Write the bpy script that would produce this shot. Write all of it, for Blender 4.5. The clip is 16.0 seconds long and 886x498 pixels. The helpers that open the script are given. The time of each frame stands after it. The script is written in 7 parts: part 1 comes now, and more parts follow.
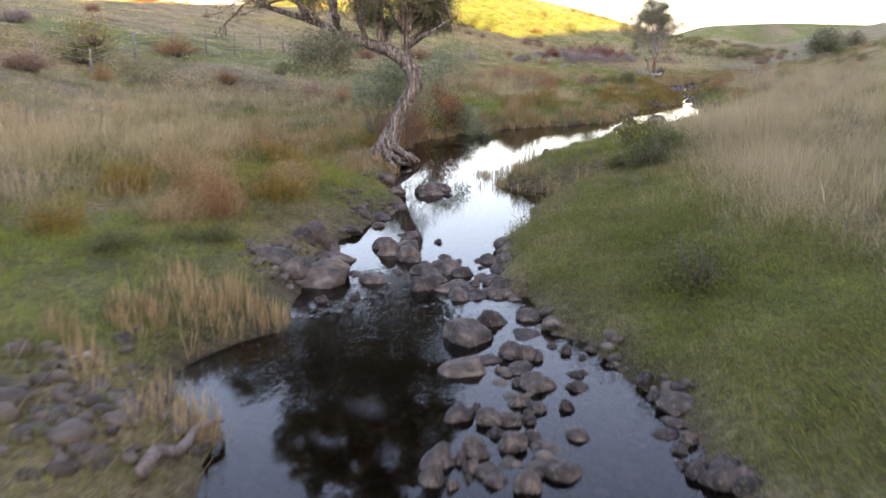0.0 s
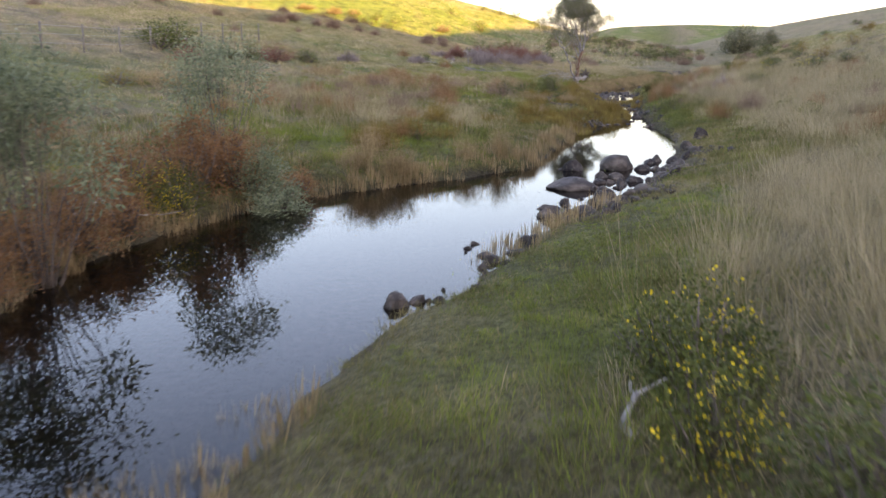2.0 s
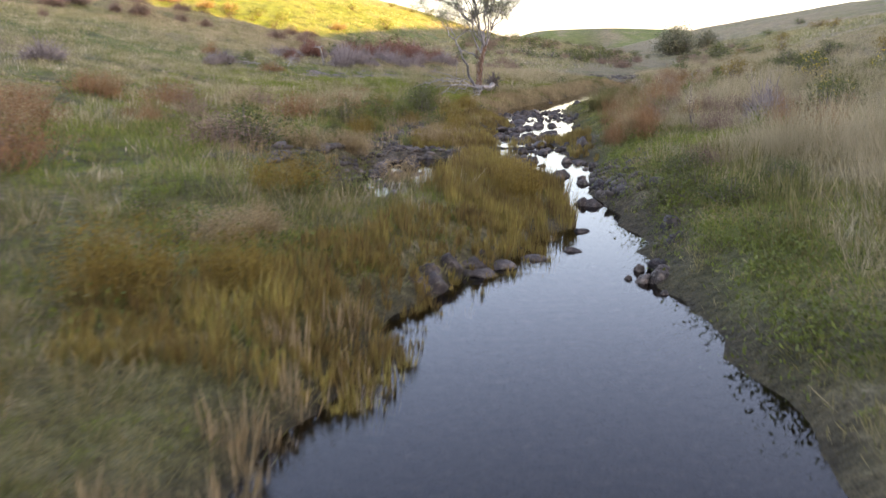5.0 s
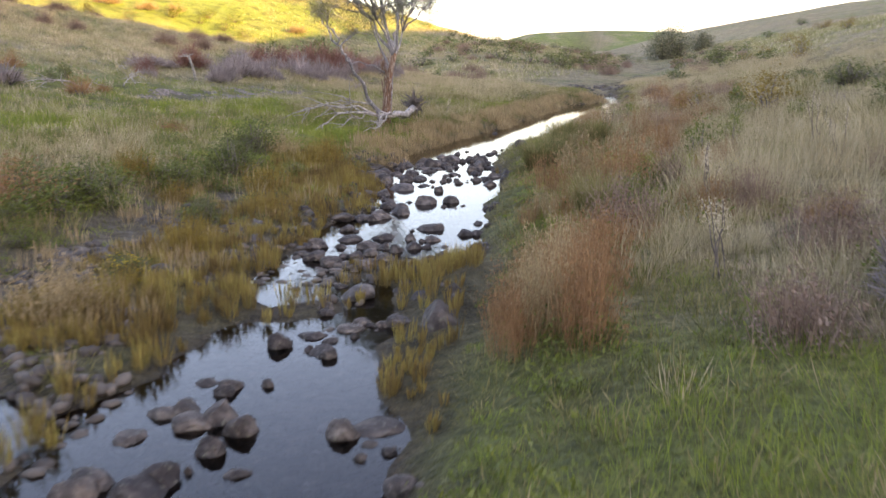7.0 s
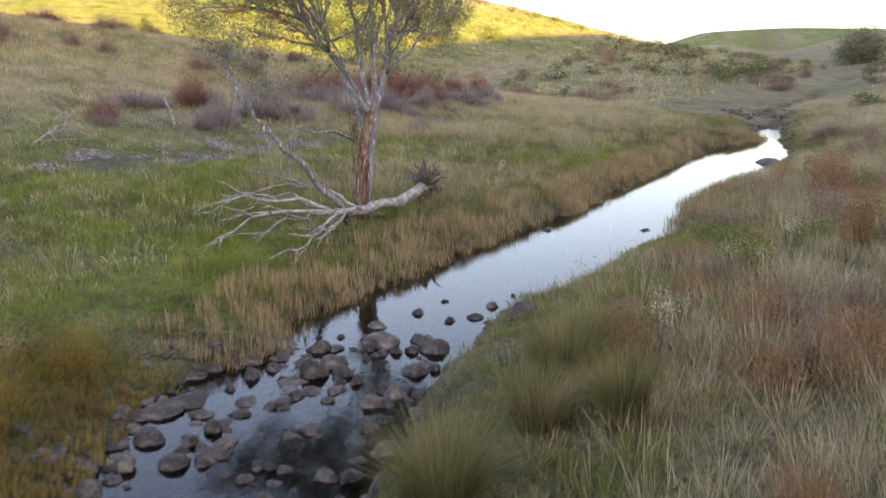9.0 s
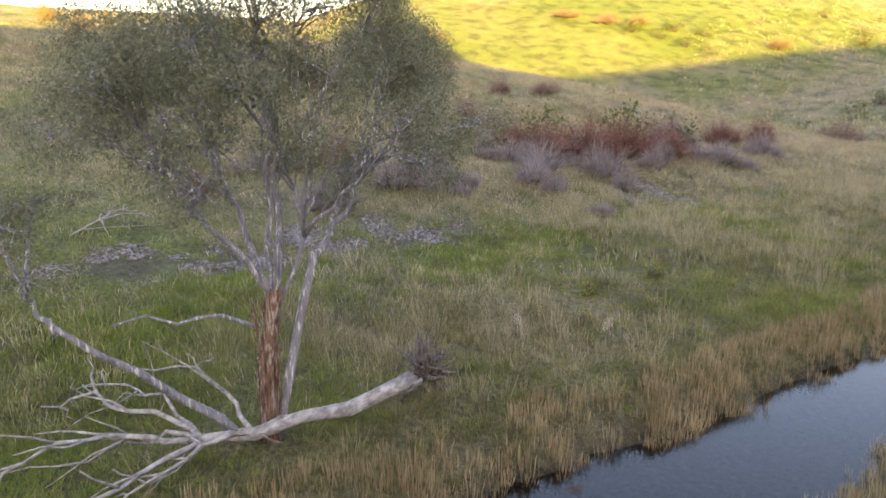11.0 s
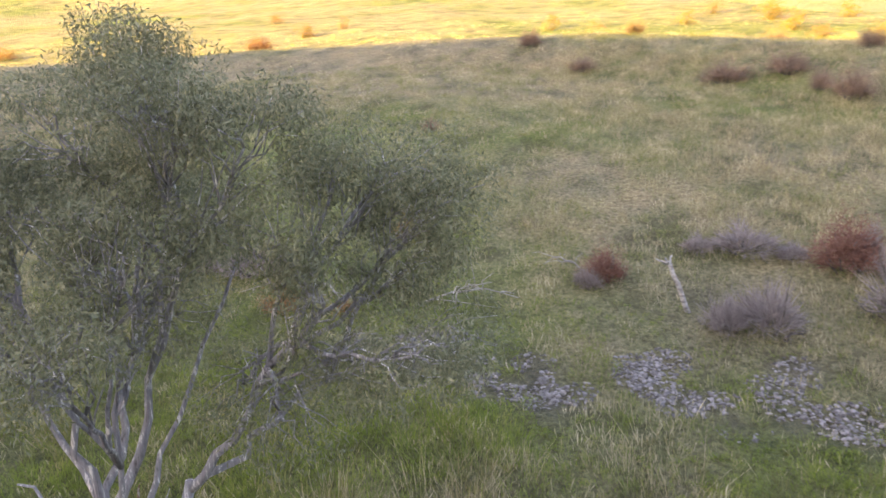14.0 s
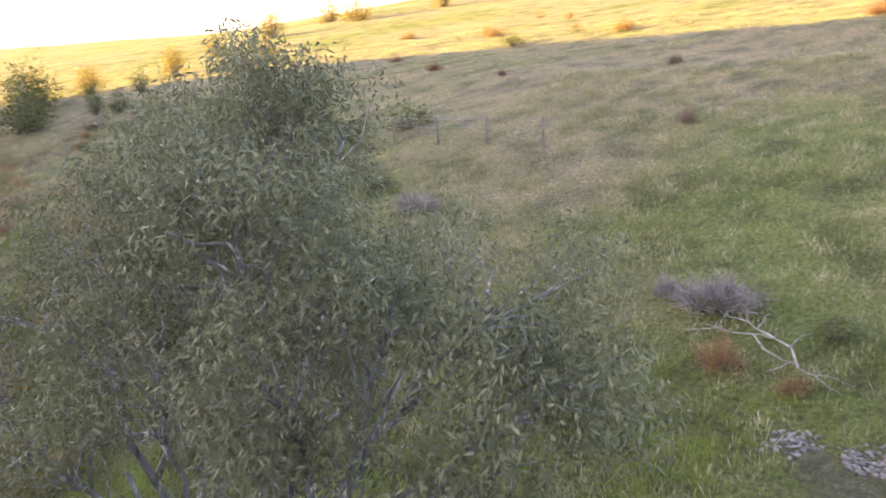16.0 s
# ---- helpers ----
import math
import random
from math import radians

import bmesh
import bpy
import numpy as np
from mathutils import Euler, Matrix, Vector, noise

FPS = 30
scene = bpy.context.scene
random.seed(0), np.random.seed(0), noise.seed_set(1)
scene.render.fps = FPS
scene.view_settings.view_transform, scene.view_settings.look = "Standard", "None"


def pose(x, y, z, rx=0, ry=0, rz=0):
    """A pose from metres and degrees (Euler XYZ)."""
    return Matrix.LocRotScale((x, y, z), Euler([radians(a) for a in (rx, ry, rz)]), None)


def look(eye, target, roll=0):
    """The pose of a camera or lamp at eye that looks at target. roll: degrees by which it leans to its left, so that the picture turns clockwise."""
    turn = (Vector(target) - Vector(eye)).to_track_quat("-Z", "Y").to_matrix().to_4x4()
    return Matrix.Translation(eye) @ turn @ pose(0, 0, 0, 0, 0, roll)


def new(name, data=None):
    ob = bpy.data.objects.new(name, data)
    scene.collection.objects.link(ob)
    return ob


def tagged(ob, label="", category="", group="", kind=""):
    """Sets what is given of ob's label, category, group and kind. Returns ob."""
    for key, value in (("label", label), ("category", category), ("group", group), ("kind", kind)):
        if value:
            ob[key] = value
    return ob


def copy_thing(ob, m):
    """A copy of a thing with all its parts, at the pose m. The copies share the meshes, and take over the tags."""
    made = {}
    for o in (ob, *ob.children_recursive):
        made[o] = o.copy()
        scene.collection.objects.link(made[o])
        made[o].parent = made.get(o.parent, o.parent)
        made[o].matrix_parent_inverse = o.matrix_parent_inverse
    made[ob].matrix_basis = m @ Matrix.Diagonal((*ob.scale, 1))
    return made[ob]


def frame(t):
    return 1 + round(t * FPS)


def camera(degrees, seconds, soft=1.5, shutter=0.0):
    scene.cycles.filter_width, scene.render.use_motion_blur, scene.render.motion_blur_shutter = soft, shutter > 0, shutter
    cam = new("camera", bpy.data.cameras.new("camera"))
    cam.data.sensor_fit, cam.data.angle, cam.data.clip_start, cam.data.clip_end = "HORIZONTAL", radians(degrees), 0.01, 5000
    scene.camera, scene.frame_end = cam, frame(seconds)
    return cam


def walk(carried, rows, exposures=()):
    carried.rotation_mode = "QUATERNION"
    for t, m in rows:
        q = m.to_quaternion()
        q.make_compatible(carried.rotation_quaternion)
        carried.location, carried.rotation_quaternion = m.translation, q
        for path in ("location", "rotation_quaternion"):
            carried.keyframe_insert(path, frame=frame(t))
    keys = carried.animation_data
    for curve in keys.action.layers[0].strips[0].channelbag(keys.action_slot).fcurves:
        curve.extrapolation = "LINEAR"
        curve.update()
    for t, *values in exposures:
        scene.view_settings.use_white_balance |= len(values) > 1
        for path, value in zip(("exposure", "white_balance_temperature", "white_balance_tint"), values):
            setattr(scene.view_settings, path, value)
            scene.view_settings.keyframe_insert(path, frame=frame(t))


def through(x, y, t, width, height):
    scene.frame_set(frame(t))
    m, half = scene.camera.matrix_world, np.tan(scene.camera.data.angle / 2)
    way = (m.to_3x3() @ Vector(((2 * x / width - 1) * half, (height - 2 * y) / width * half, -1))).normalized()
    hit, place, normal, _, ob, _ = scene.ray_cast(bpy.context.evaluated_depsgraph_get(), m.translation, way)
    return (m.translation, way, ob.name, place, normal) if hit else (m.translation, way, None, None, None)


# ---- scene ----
cam = camera(56.1, 16.0, soft=1.5, shutter=0.2)
PATH = [
    (0, 0.000, 0.000, 2.907, 76.61, -0.21, 0.05),
    (0.5, 0.501, 3.915, 2.828, 76.59, -0.14, -1.44),
    (1, 1.108, 7.784, 2.745, 76.60, -0.05, -3.04),
    (1.5, 1.772, 11.463, 2.743, 76.64, -0.04, -4.48),
    (2, 2.595, 15.195, 2.764, 76.72, -0.12, -5.86),
    (2.5, 3.515, 18.975, 2.764, 76.94, 0.01, -6.95),
    (3, 4.523, 22.612, 2.755, 76.96, 0.09, -7.75),
    (5.5, 11.486, 41.750, 2.264, 77.04, 0.01, -11.41),
    (6, 12.912, 44.715, 2.356, 77.06, 0.13, -11.95),
    (6.5, 14.381, 47.651, 2.485, 77.15, 0.17, -12.00),
    (7, 15.870, 50.555, 2.647, 77.23, 0.24, -11.08),
    (7.5, 17.384, 53.433, 2.825, 77.29, 0.40, -9.20),
    (8, 18.764, 56.224, 3.099, 77.27, 0.43, -7.02),
    (8.5, 20.098, 58.917, 3.449, 77.35, 0.43, -3.85),
    (9, 21.359, 61.417, 3.866, 77.30, 0.58, 0.27),
    (11.5, 27.464, 72.054, 6.415, 76.72, 0.13, 33.39),
    (12, 27.968, 74.211, 6.615, 76.87, 0.62, 41.55),
    (12.5, 28.293, 76.186, 6.866, 76.54, 0.81, 50.29),
    (13, 28.447, 78.010, 7.132, 76.25, 0.99, 59.62),
    (13.5, 28.288, 79.621, 7.390, 75.93, 1.12, 69.27),
    (14, 27.872, 81.034, 7.567, 75.75, 1.54, 79.70),
    (14.5, 27.145, 82.215, 7.675, 75.40, 1.93, 90.60),
    (15, 26.191, 83.097, 7.747, 75.24, 2.21, 101.23),
    (15.5, 25.044, 83.744, 7.811, 75.14, 2.88, 111.99),
    (16, 23.724, 84.137, 7.875, 75.10, 3.49, 122.55),
]
walk(cam, [(t, pose(x, y, z, a, b, c)) for t, x, y, z, a, b, c in PATH], [(0, 3.08, 7700, 31), (2.5, 2.75, 7500, 29), (5.5, 2.95, 7600, 29), (7, 3.05, 7600, 29), (9, 2.88, 7600, 27), (12.5, 3.1, 7400, 25), (16, 3.18, 7400, 27)])

# ---------------------------------------------------------------- evening sky and a low sun behind the ridge
world = bpy.data.worlds.new("evening_sky")
scene.world = world
world.use_nodes = True
sky = world.node_tree.nodes.new("ShaderNodeTexSky")
sky.sky_type, sky.sun_disc = "NISHITA", False
sky.sun_elevation, sky.sun_rotation = radians(9.8), radians(143)
sky.altitude, sky.air_density, sky.dust_density, sky.ozone_density = 300, 1.0, 2.2, 1.4
back = world.node_tree.nodes["Background"]
sky_lift = world.node_tree.nodes.new("ShaderNodeMix")
sky_lift.data_type, sky_lift.blend_type = "RGBA", "ADD"
sky_lift.inputs[0].default_value = 1.0
sky_lift.inputs[7].default_value = (0.35, 0.4, 0.6, 1)  # even pale blue added over the whole sky to brighten it
world.node_tree.links.new(sky.outputs[0], sky_lift.inputs[6])
world.node_tree.links.new(sky_lift.outputs[2], back.inputs[0])
back.inputs[1].default_value = 0.125
sun = new("sun", bpy.data.lights.new("sun", "SUN"))
sun.data.energy, sun.data.angle, sun.data.color = 5.0, radians(0.6), (1.0, 0.78, 0.11)
sun.matrix_world = look((0, 0, 300), (-0.6 * 100, 0.8 * 100, 300 - 17.2))

# ---------------------------------------------------------------- materials
def material(name, rough=0.8):
    m = bpy.data.materials.new(name)
    m.use_nodes = True
    m.node_tree.nodes["Principled BSDF"].inputs["Roughness"].default_value = rough
    m.node_tree.nodes["Principled BSDF"].inputs["Specular IOR Level"].default_value = 0.25
    return m


def node(m, kind, **values):
    n = m.node_tree.nodes.new("ShaderNode" + kind)
    for key, value in values.items():
        if key in n.inputs:
            n.inputs[key].default_value = value
        else:
            n.inputs[key.replace("_", " ")].default_value = value
    return n


def link(m, a, b):
    m.node_tree.links.new(a, b)


def ramp(m, source, stops):
    n = m.node_tree.nodes.new("ShaderNodeValToRGB")
    e = n.color_ramp.elements
    while len(e) < len(stops):
        e.new(0.5)
    for slot, (at, colour) in zip(e, stops):
        slot.position, slot.color = at, (*colour, 1)
    link(m, source, n.inputs[0])
    return n.outputs[0]


def mix(m, factor, a, b, kind="MIX"):
    n = m.node_tree.nodes.new("ShaderNodeMix")
    n.data_type, n.blend_type = "RGBA", kind
    for slot, v in ((0, factor), (6, a), (7, b)):
        if isinstance(v, (int, float)):
            n.inputs[slot].default_value = v
        elif isinstance(v, tuple):
            n.inputs[slot].default_value = (*v, 1)
        else:
            link(m, v, n.inputs[slot])
    return n.outputs[2]


def noise_of(m, scale, detail=4.0, source="Object"):
    c = m.node_tree.nodes.new("ShaderNodeTexCoord")
    n = node(m, "TexNoise", Scale=scale, Detail=detail)
    link(m, c.outputs[source], n.inputs["Vector"])
    return n.outputs["Fac"]


def bump(m, height, strength, distance):
    n = node(m, "Bump", Strength=strength, Distance=distance)
    link(m, height, n.inputs["Height"])
    link(m, n.outputs[0], m.node_tree.nodes["Principled BSDF"].inputs["Normal"])


def base(m, colour):
    link(m, colour, m.node_tree.nodes["Principled BSDF"].inputs["Base Color"])


def blade_material(name, stops, rough=0.75, drift=0.35, through=0.25):
    """Leaves and grass: every blade its own shade, in drifts over the plan, lit through from behind.
    The stops are what one side throws back; a thin blade passes on about half as much again."""
    stops = [(at, tuple(1.5 * c for c in colour)) for at, colour in stops]
    through = through + 0.12
    m = material(name, rough)
    g = m.node_tree.nodes.new("ShaderNodeNewGeometry")
    place = m.node_tree.nodes.new("ShaderNodeTexCoord")
    n = node(m, "TexNoise", Scale=1.1, Detail=5.0, Roughness=0.6)
    link(m, g.outputs["Position"], n.inputs["Vector"])
    add = m.node_tree.nodes.new("ShaderNodeMath")
    add.operation = "MULTIPLY_ADD"
    link(m, n.outputs["Fac"], add.inputs[0])
    add.inputs[1].default_value = drift * 3.2
    less = m.node_tree.nodes.new("ShaderNodeMath")
    less.operation = "MULTIPLY_ADD"
    link(m, g.outputs["Random Per Island"], less.inputs[0])
    less.inputs[1].default_value, less.inputs[2].default_value = 0.55, 0.225 - drift * 1.6
    link(m, less.outputs[0], add.inputs[2])
    colour = ramp(m, add.outputs[0], stops)
    base(m, colour)
    if through:
        p = m.node_tree.nodes["Principled BSDF"]
        t = m.node_tree.nodes.new("ShaderNodeBsdfTranslucent")
        link(m, colour, t.inputs["Color"])
        s = m.node_tree.nodes.new("ShaderNodeMixShader")
        s.inputs[0].default_value = through
        link(m, p.outputs[0], s.inputs[1])
        link(m, t.outputs[0], s.inputs[2])
        link(m, s.outputs[0], m.node_tree.nodes["Material Output"].inputs["Surface"])
    return m


STRAW = blade_material("dry_grass", [(0.0, (0.13, 0.106, 0.06)), (0.35, (0.205, 0.17, 0.098)), (0.7, (0.29, 0.238, 0.142)), (1.0, (0.38, 0.315, 0.195))])
SWARD = blade_material("mixed_sward", [(0.0, (0.036, 0.04, 0.011)), (0.3, (0.082, 0.082, 0.024)), (0.6, (0.135, 0.115, 0.046)), (1.0, (0.25, 0.2, 0.105))], drift=0.55)
GREEN = blade_material("green_grass", [(0.0, (0.05, 0.068, 0.010)), (0.4, (0.105, 0.135, 0.018)), (0.75, (0.155, 0.185, 0.03)), (1.0, (0.235, 0.215, 0.075))], drift=0.45)
OLIVE = blade_material("olive_reeds", [(0.0, (0.062, 0.04, 0.016)), (0.4, (0.122, 0.083, 0.026)), (0.75, (0.17, 0.132, 0.036)), (1.0, (0.24, 0.20, 0.055))], drift=0.55)
TAN = blade_material("tan_reeds", [(0.0, (0.10, 0.068, 0.032)), (0.5, (0.205, 0.15, 0.076)), (1.0, (0.33, 0.25, 0.14))])
PASTURE = blade_material("pasture_grass", [(0.0, (0.075, 0.088, 0.024)), (0.35, (0.14, 0.145, 0.05)), (0.6, (0.215, 0.187, 0.108)), (1.0, (0.37, 0.31, 0.21))], drift=0.6)
WEED = blade_material("weed_leaves", [(0.0, (0.03, 0.04, 0.0095)), (0.5, (0.074, 0.089, 0.0165)), (1.0, (0.14, 0.15, 0.034))], 0.55, 0.3, 0.15)
GUM_LEAF = blade_material("gum_leaves", [(0.0, (0.042, 0.043, 0.025)), (0.4, (0.09, 0.093, 0.052)), (0.8, (0.158, 0.156, 0.092)), (1.0, (0.25, 0.225, 0.135))], 0.45, 0.2, 0.2)
GORSE = blade_material("gorse_leaves", [(0.0, (0.019, 0.025, 0.0078)), (0.5, (0.05, 0.061, 0.014)), (1.0, (0.105, 0.115, 0.024))], 0.6, 0.2, 0.1)
GREY_LEAF = blade_material("grey_leaves", [(0.0, (0.055, 0.07, 0.042)), (0.5, (0.125, 0.148, 0.085)), (1.0, (0.22, 0.24, 0.15))], 0.6, 0.2, 0.15)
RUST = blade_material("rust_leaves", [(0.0, (0.085, 0.05, 0.026)), (0.5, (0.17, 0.092, 0.042)), (1.0, (0.26, 0.155, 0.075))], 0.7, 0.2, 0.2)
RED = blade_material("red_twigs", [(0.0, (0.085, 0.042, 0.028)), (0.5, (0.132, 0.064, 0.046)), (1.0, (0.2, 0.112, 0.078))], 0.7, 0.2, 0.15)
BROWN = blade_material("brown_twigs", [(0.0, (0.055, 0.038, 0.028)), (0.5, (0.15, 0.1, 0.072)), (1.0, (0.235, 0.17, 0.125))], 0.7, 0.2, 0.15)
MAUVE = blade_material("bare_twigs", [(0.0, (0.088, 0.073, 0.066)), (0.5, (0.17, 0.143, 0.134)), (1.0, (0.26, 0.225, 0.205))], 0.7, 0.2, 0.1)
YELLOW = blade_material("yellow_flowers", [(0.0, (0.40, 0.28, 0.01)), (1.0, (0.65, 0.48, 0.03))], 0.6, 0.1, 0.2)
OCHRE = blade_material("ochre_leaves", [(0.0, (0.0595, 0.0408, 0.0102)), (0.5, (0.132, 0.0892, 0.0187)), (1.0, (0.212, 0.153, 0.034))], 0.7, 0.2, 0.2)
PALE = blade_material("pale_seed_heads", [(0.0, (0.28, 0.22, 0.14)), (1.0, (0.45, 0.38, 0.26))], 0.8, 0.1, 0.2)


def ground_material():
    m = material("valley_ground", 0.95)
    a = m.node_tree.nodes.new("ShaderNodeAttribute")
    a.attribute_name = "cover"
    part3 = m.node_tree.nodes.new("ShaderNodeSeparateColor")
    link(m, a.outputs["Color"], part3.inputs[0])
    fine, mid, wide = noise_of(m, 9.0, 6), noise_of(m, 0.9, 5), noise_of(m, 0.12, 6)
    green = ramp(m, fine, [(0.25, (0.05, 0.068, 0.014)), (0.5, (0.10, 0.13, 0.026)), (0.8, (0.17, 0.20, 0.045))])
    straw = ramp(m, fine, [(0.25, (0.085, 0.072, 0.036)), (0.5, (0.205, 0.172, 0.10)), (0.8, (0.35, 0.30, 0.19))])
    spread = m.node_tree.nodes.new("ShaderNodeMath")
    spread.operation = "MULTIPLY_ADD"
    link(m, mid, spread.inputs[0])
    spread.inputs[1].default_value = 1.1
    link(m, part3.outputs[0], spread.inputs[2])
    spread2 = m.node_tree.nodes.new("ShaderNodeMath")
    spread2.operation = "MULTIPLY_ADD"
    link(m, wide, spread2.inputs[0])
    spread2.inputs[1].default_value = 1.2
    link(m, spread.outputs[0], spread2.inputs[2])
    share = ramp(m, spread2.outputs[0], [(0.0, (0, 0, 0)), (0.55, (0.0, 0.0, 0.0)), (1.0, (1, 1, 1))])
    lean = node(m, "Math")
    lean.operation = "MULTIPLY_ADD"
    link(m, part3.outputs[0], lean.inputs[0])
    lean.inputs[1].default_value = 0.3
    link(m, noise_of(m, 0.06, 8), lean.inputs[2])
    far_patch = ramp(m, lean.outputs[0], [(0.40, (0, 0, 0)), (0.62, (1, 1, 1))])
    half = m.node_tree.nodes.new("ShaderNodeMath")
    half.operation = "MULTIPLY_ADD"
    half.inputs[1].default_value, half.inputs[2].default_value = 1.0, -0.82
    link(m, spread2.outputs[0], half.inputs[0])
    half.use_clamp = True
    turf = mix(m, half.outputs[0], straw, green)
    open_hill = node(m, "Math")
    open_hill.operation = "MULTIPLY_ADD"
    link(m, a.outputs["Alpha"], open_hill.inputs[0])
    open_hill.inputs[1].default_value, open_hill.inputs[2].default_value = -0.7, 0.55
    open_hill.use_clamp = True
    colour = mix(m, open_hill.outputs[0], turf, mix(m, far_patch, straw, green))
    # darker tufts and paler dead drifts that show from afar
    tuft = ramp(m, noise_of(m, 0.55, 9), [(0.36, (0.45, 0.47, 0.45)), (0.5, (1, 1, 1)), (0.68, (1.35, 1.28, 1.2))])
    colour = mix(m, 0.7, colour, tuft, "MULTIPLY")
    mud = ramp(m, fine, [(0.25, (0.02, 0.016, 0.010)), (0.6, (0.055, 0.042, 0.026)), (0.85, (0.11, 0.085, 0.055))])
    colour = mix(m, part3.outputs[1], colour, mud)
    stony = ramp(m, noise_of(m, 5.0, 8), [(0.3, (0.04, 0.033, 0.028)), (0.55, (0.105, 0.09, 0.078)), (0.8, (0.21, 0.185, 0.165))])
    colour = mix(m, part3.outputs[2], colour, stony)
    # dead thatch and bare soil, darkened to stand for shade between the tufts
    soil_shade = ramp(m, fine, [(0.25, (0.035, 0.032, 0.015)), (0.55, (0.075, 0.068, 0.03)), (0.85, (0.13, 0.115, 0.058))])
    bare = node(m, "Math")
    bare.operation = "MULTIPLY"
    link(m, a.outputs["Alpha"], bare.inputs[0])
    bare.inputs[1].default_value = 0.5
    colour = mix(m, bare.outputs[0], colour, soil_shade)
    litter = ramp(m, noise_of(m, 55.0, 6), [(0.35, (0.55, 0.55, 0.52)), (0.5, (1, 1, 1)), (0.66, (1.6, 1.5, 1.35))])
    colour = mix(m, 0.85, colour, litter, "MULTIPLY")
    base(m, colour)
    bump(m, noise_of(m, 16.0, 10), 1.0, 0.2)
    return m


def rock_material():
    m = material("basalt", 0.72)
    o = m.node_tree.nodes.new("ShaderNodeObjectInfo")
    tone = ramp(m, noise_of(m, 2.6, 8), [(0.28, (0.028, 0.024, 0.022)), (0.5, (0.07, 0.06, 0.054)), (0.72, (0.17, 0.148, 0.128))])
    shade = ramp(m, o.outputs["Random"], [(0.0, (0.5, 0.48, 0.48)), (0.5, (0.82, 0.8, 0.78)), (1.0, (1.3, 1.24, 1.15))])
    colour = mix(m, 1.0, tone, shade, "MULTIPLY")
    lichen = ramp(m, noise_of(m, 7.0, 6), [(0.60, (0, 0, 0)), (0.70, (1, 1, 1))])
    colour = mix(m, lichen, colour, (0.13, 0.122, 0.09))
    base(m, colour)
    bump(m, noise_of(m, 7.0, 10), 0.8, 0.06)
    return m


def water_material():
    m = material("creek_water", 0.02)
    nodes = m.node_tree.nodes
    g = nodes.new("ShaderNodeNewGeometry")
    slow, quick = node(m, "TexNoise", Scale=1.4, Detail=2.0), node(m, "TexNoise", Scale=7.0, Detail=4.0)
    stretch = nodes.new("ShaderNodeMapping")
    stretch.inputs["Scale"].default_value = (1.6, 0.8, 1)
    link(m, g.outputs["Position"], stretch.inputs[0])
    link(m, stretch.outputs[0], slow.inputs["Vector"])
    link(m, stretch.outputs[0], quick.inputs["Vector"])
    a = nodes.new("ShaderNodeAttribute")
    a.attribute_name = "riffle"
    both = nodes.new("ShaderNodeMath")
    both.operation = "MULTIPLY"
    link(m, quick.outputs["Fac"], both.inputs[0])
    link(m, a.outputs["Fac"], both.inputs[1])
    total = nodes.new("ShaderNodeMath")
    total.operation = "MULTIPLY_ADD"
    link(m, slow.outputs["Fac"], total.inputs[0])
    total.inputs[1].default_value = 0.02
    link(m, both.outputs[0], total.inputs[2])
    b = node(m, "Bump", Strength=0.32, Distance=0.10)
    link(m, total.outputs[0], b.inputs["Height"])
    gloss = nodes.new("ShaderNodeBsdfGlossy")
    gloss.inputs["Roughness"].default_value = 0.015
    clear = nodes.new("ShaderNodeBsdfTransparent")
    clear.inputs["Color"].default_value = (0.34, 0.27, 0.24, 1)
    f = node(m, "Fresnel", IOR=1.34)
    s = nodes.new("ShaderNodeMixShader")
    link(m, b.outputs[0], gloss.inputs["Normal"])
    link(m, b.outputs[0], f.inputs["Normal"])
    link(m, f.outputs[0], s.inputs[0])
    link(m, clear.outputs[0], s.inputs[1])
    link(m, gloss.outputs[0], s.inputs[2])
    link(m, s.outputs[0], nodes["Material Output"].inputs["Surface"])
    return m


def bark_material(name, dark, pale, rough=0.8, streak=1.0, grain=(12, 12, 1.3), stops=None):
    m = material(name, rough)
    c = m.node_tree.nodes.new("ShaderNodeTexCoord")
    stretch = m.node_tree.nodes.new("ShaderNodeMapping")
    stretch.inputs["Scale"].default_value = grain
    link(m, c.outputs["Object"], stretch.inputs[0])
    n = node(m, "TexNoise", Scale=1.9, Detail=11.0, Roughness=0.68)
    link(m, stretch.outputs[0], n.inputs["Vector"])
    mid = tuple((a + b) / 2 for a, b in zip(dark, pale))
    base(m, ramp(m, n.outputs["Fac"], stops or [(0.34, dark), (0.5, mid), (0.62, pale)]))
    bump(m, n.outputs["Fac"], 0.7 * streak, 0.05)
    return m


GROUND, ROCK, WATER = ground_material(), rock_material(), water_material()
OLD_BARK = bark_material("old_gum_bark", (0.065, 0.052, 0.045), (0.34, 0.29, 0.245), 0.85, 1.3, grain=(8, 8, 1.2),
                         stops=[(0.3, (0.03, 0.024, 0.02)), (0.46, (0.10, 0.082, 0.068)), (0.56, (0.19, 0.165, 0.14)), (0.64, (0.42, 0.37, 0.31))])
GUM_BARK = bark_material("gum_bark", (0.10, 0.09, 0.09), (0.42, 0.39, 0.37), grain=(9, 9, 1.1),
                         stops=[(0.32, (0.07, 0.062, 0.06)), (0.42, (0.17, 0.16, 0.165)), (0.56, (0.25, 0.24, 0.245)), (0.6, (0.56, 0.53, 0.49)), (0.72, (0.66, 0.62, 0.57))])
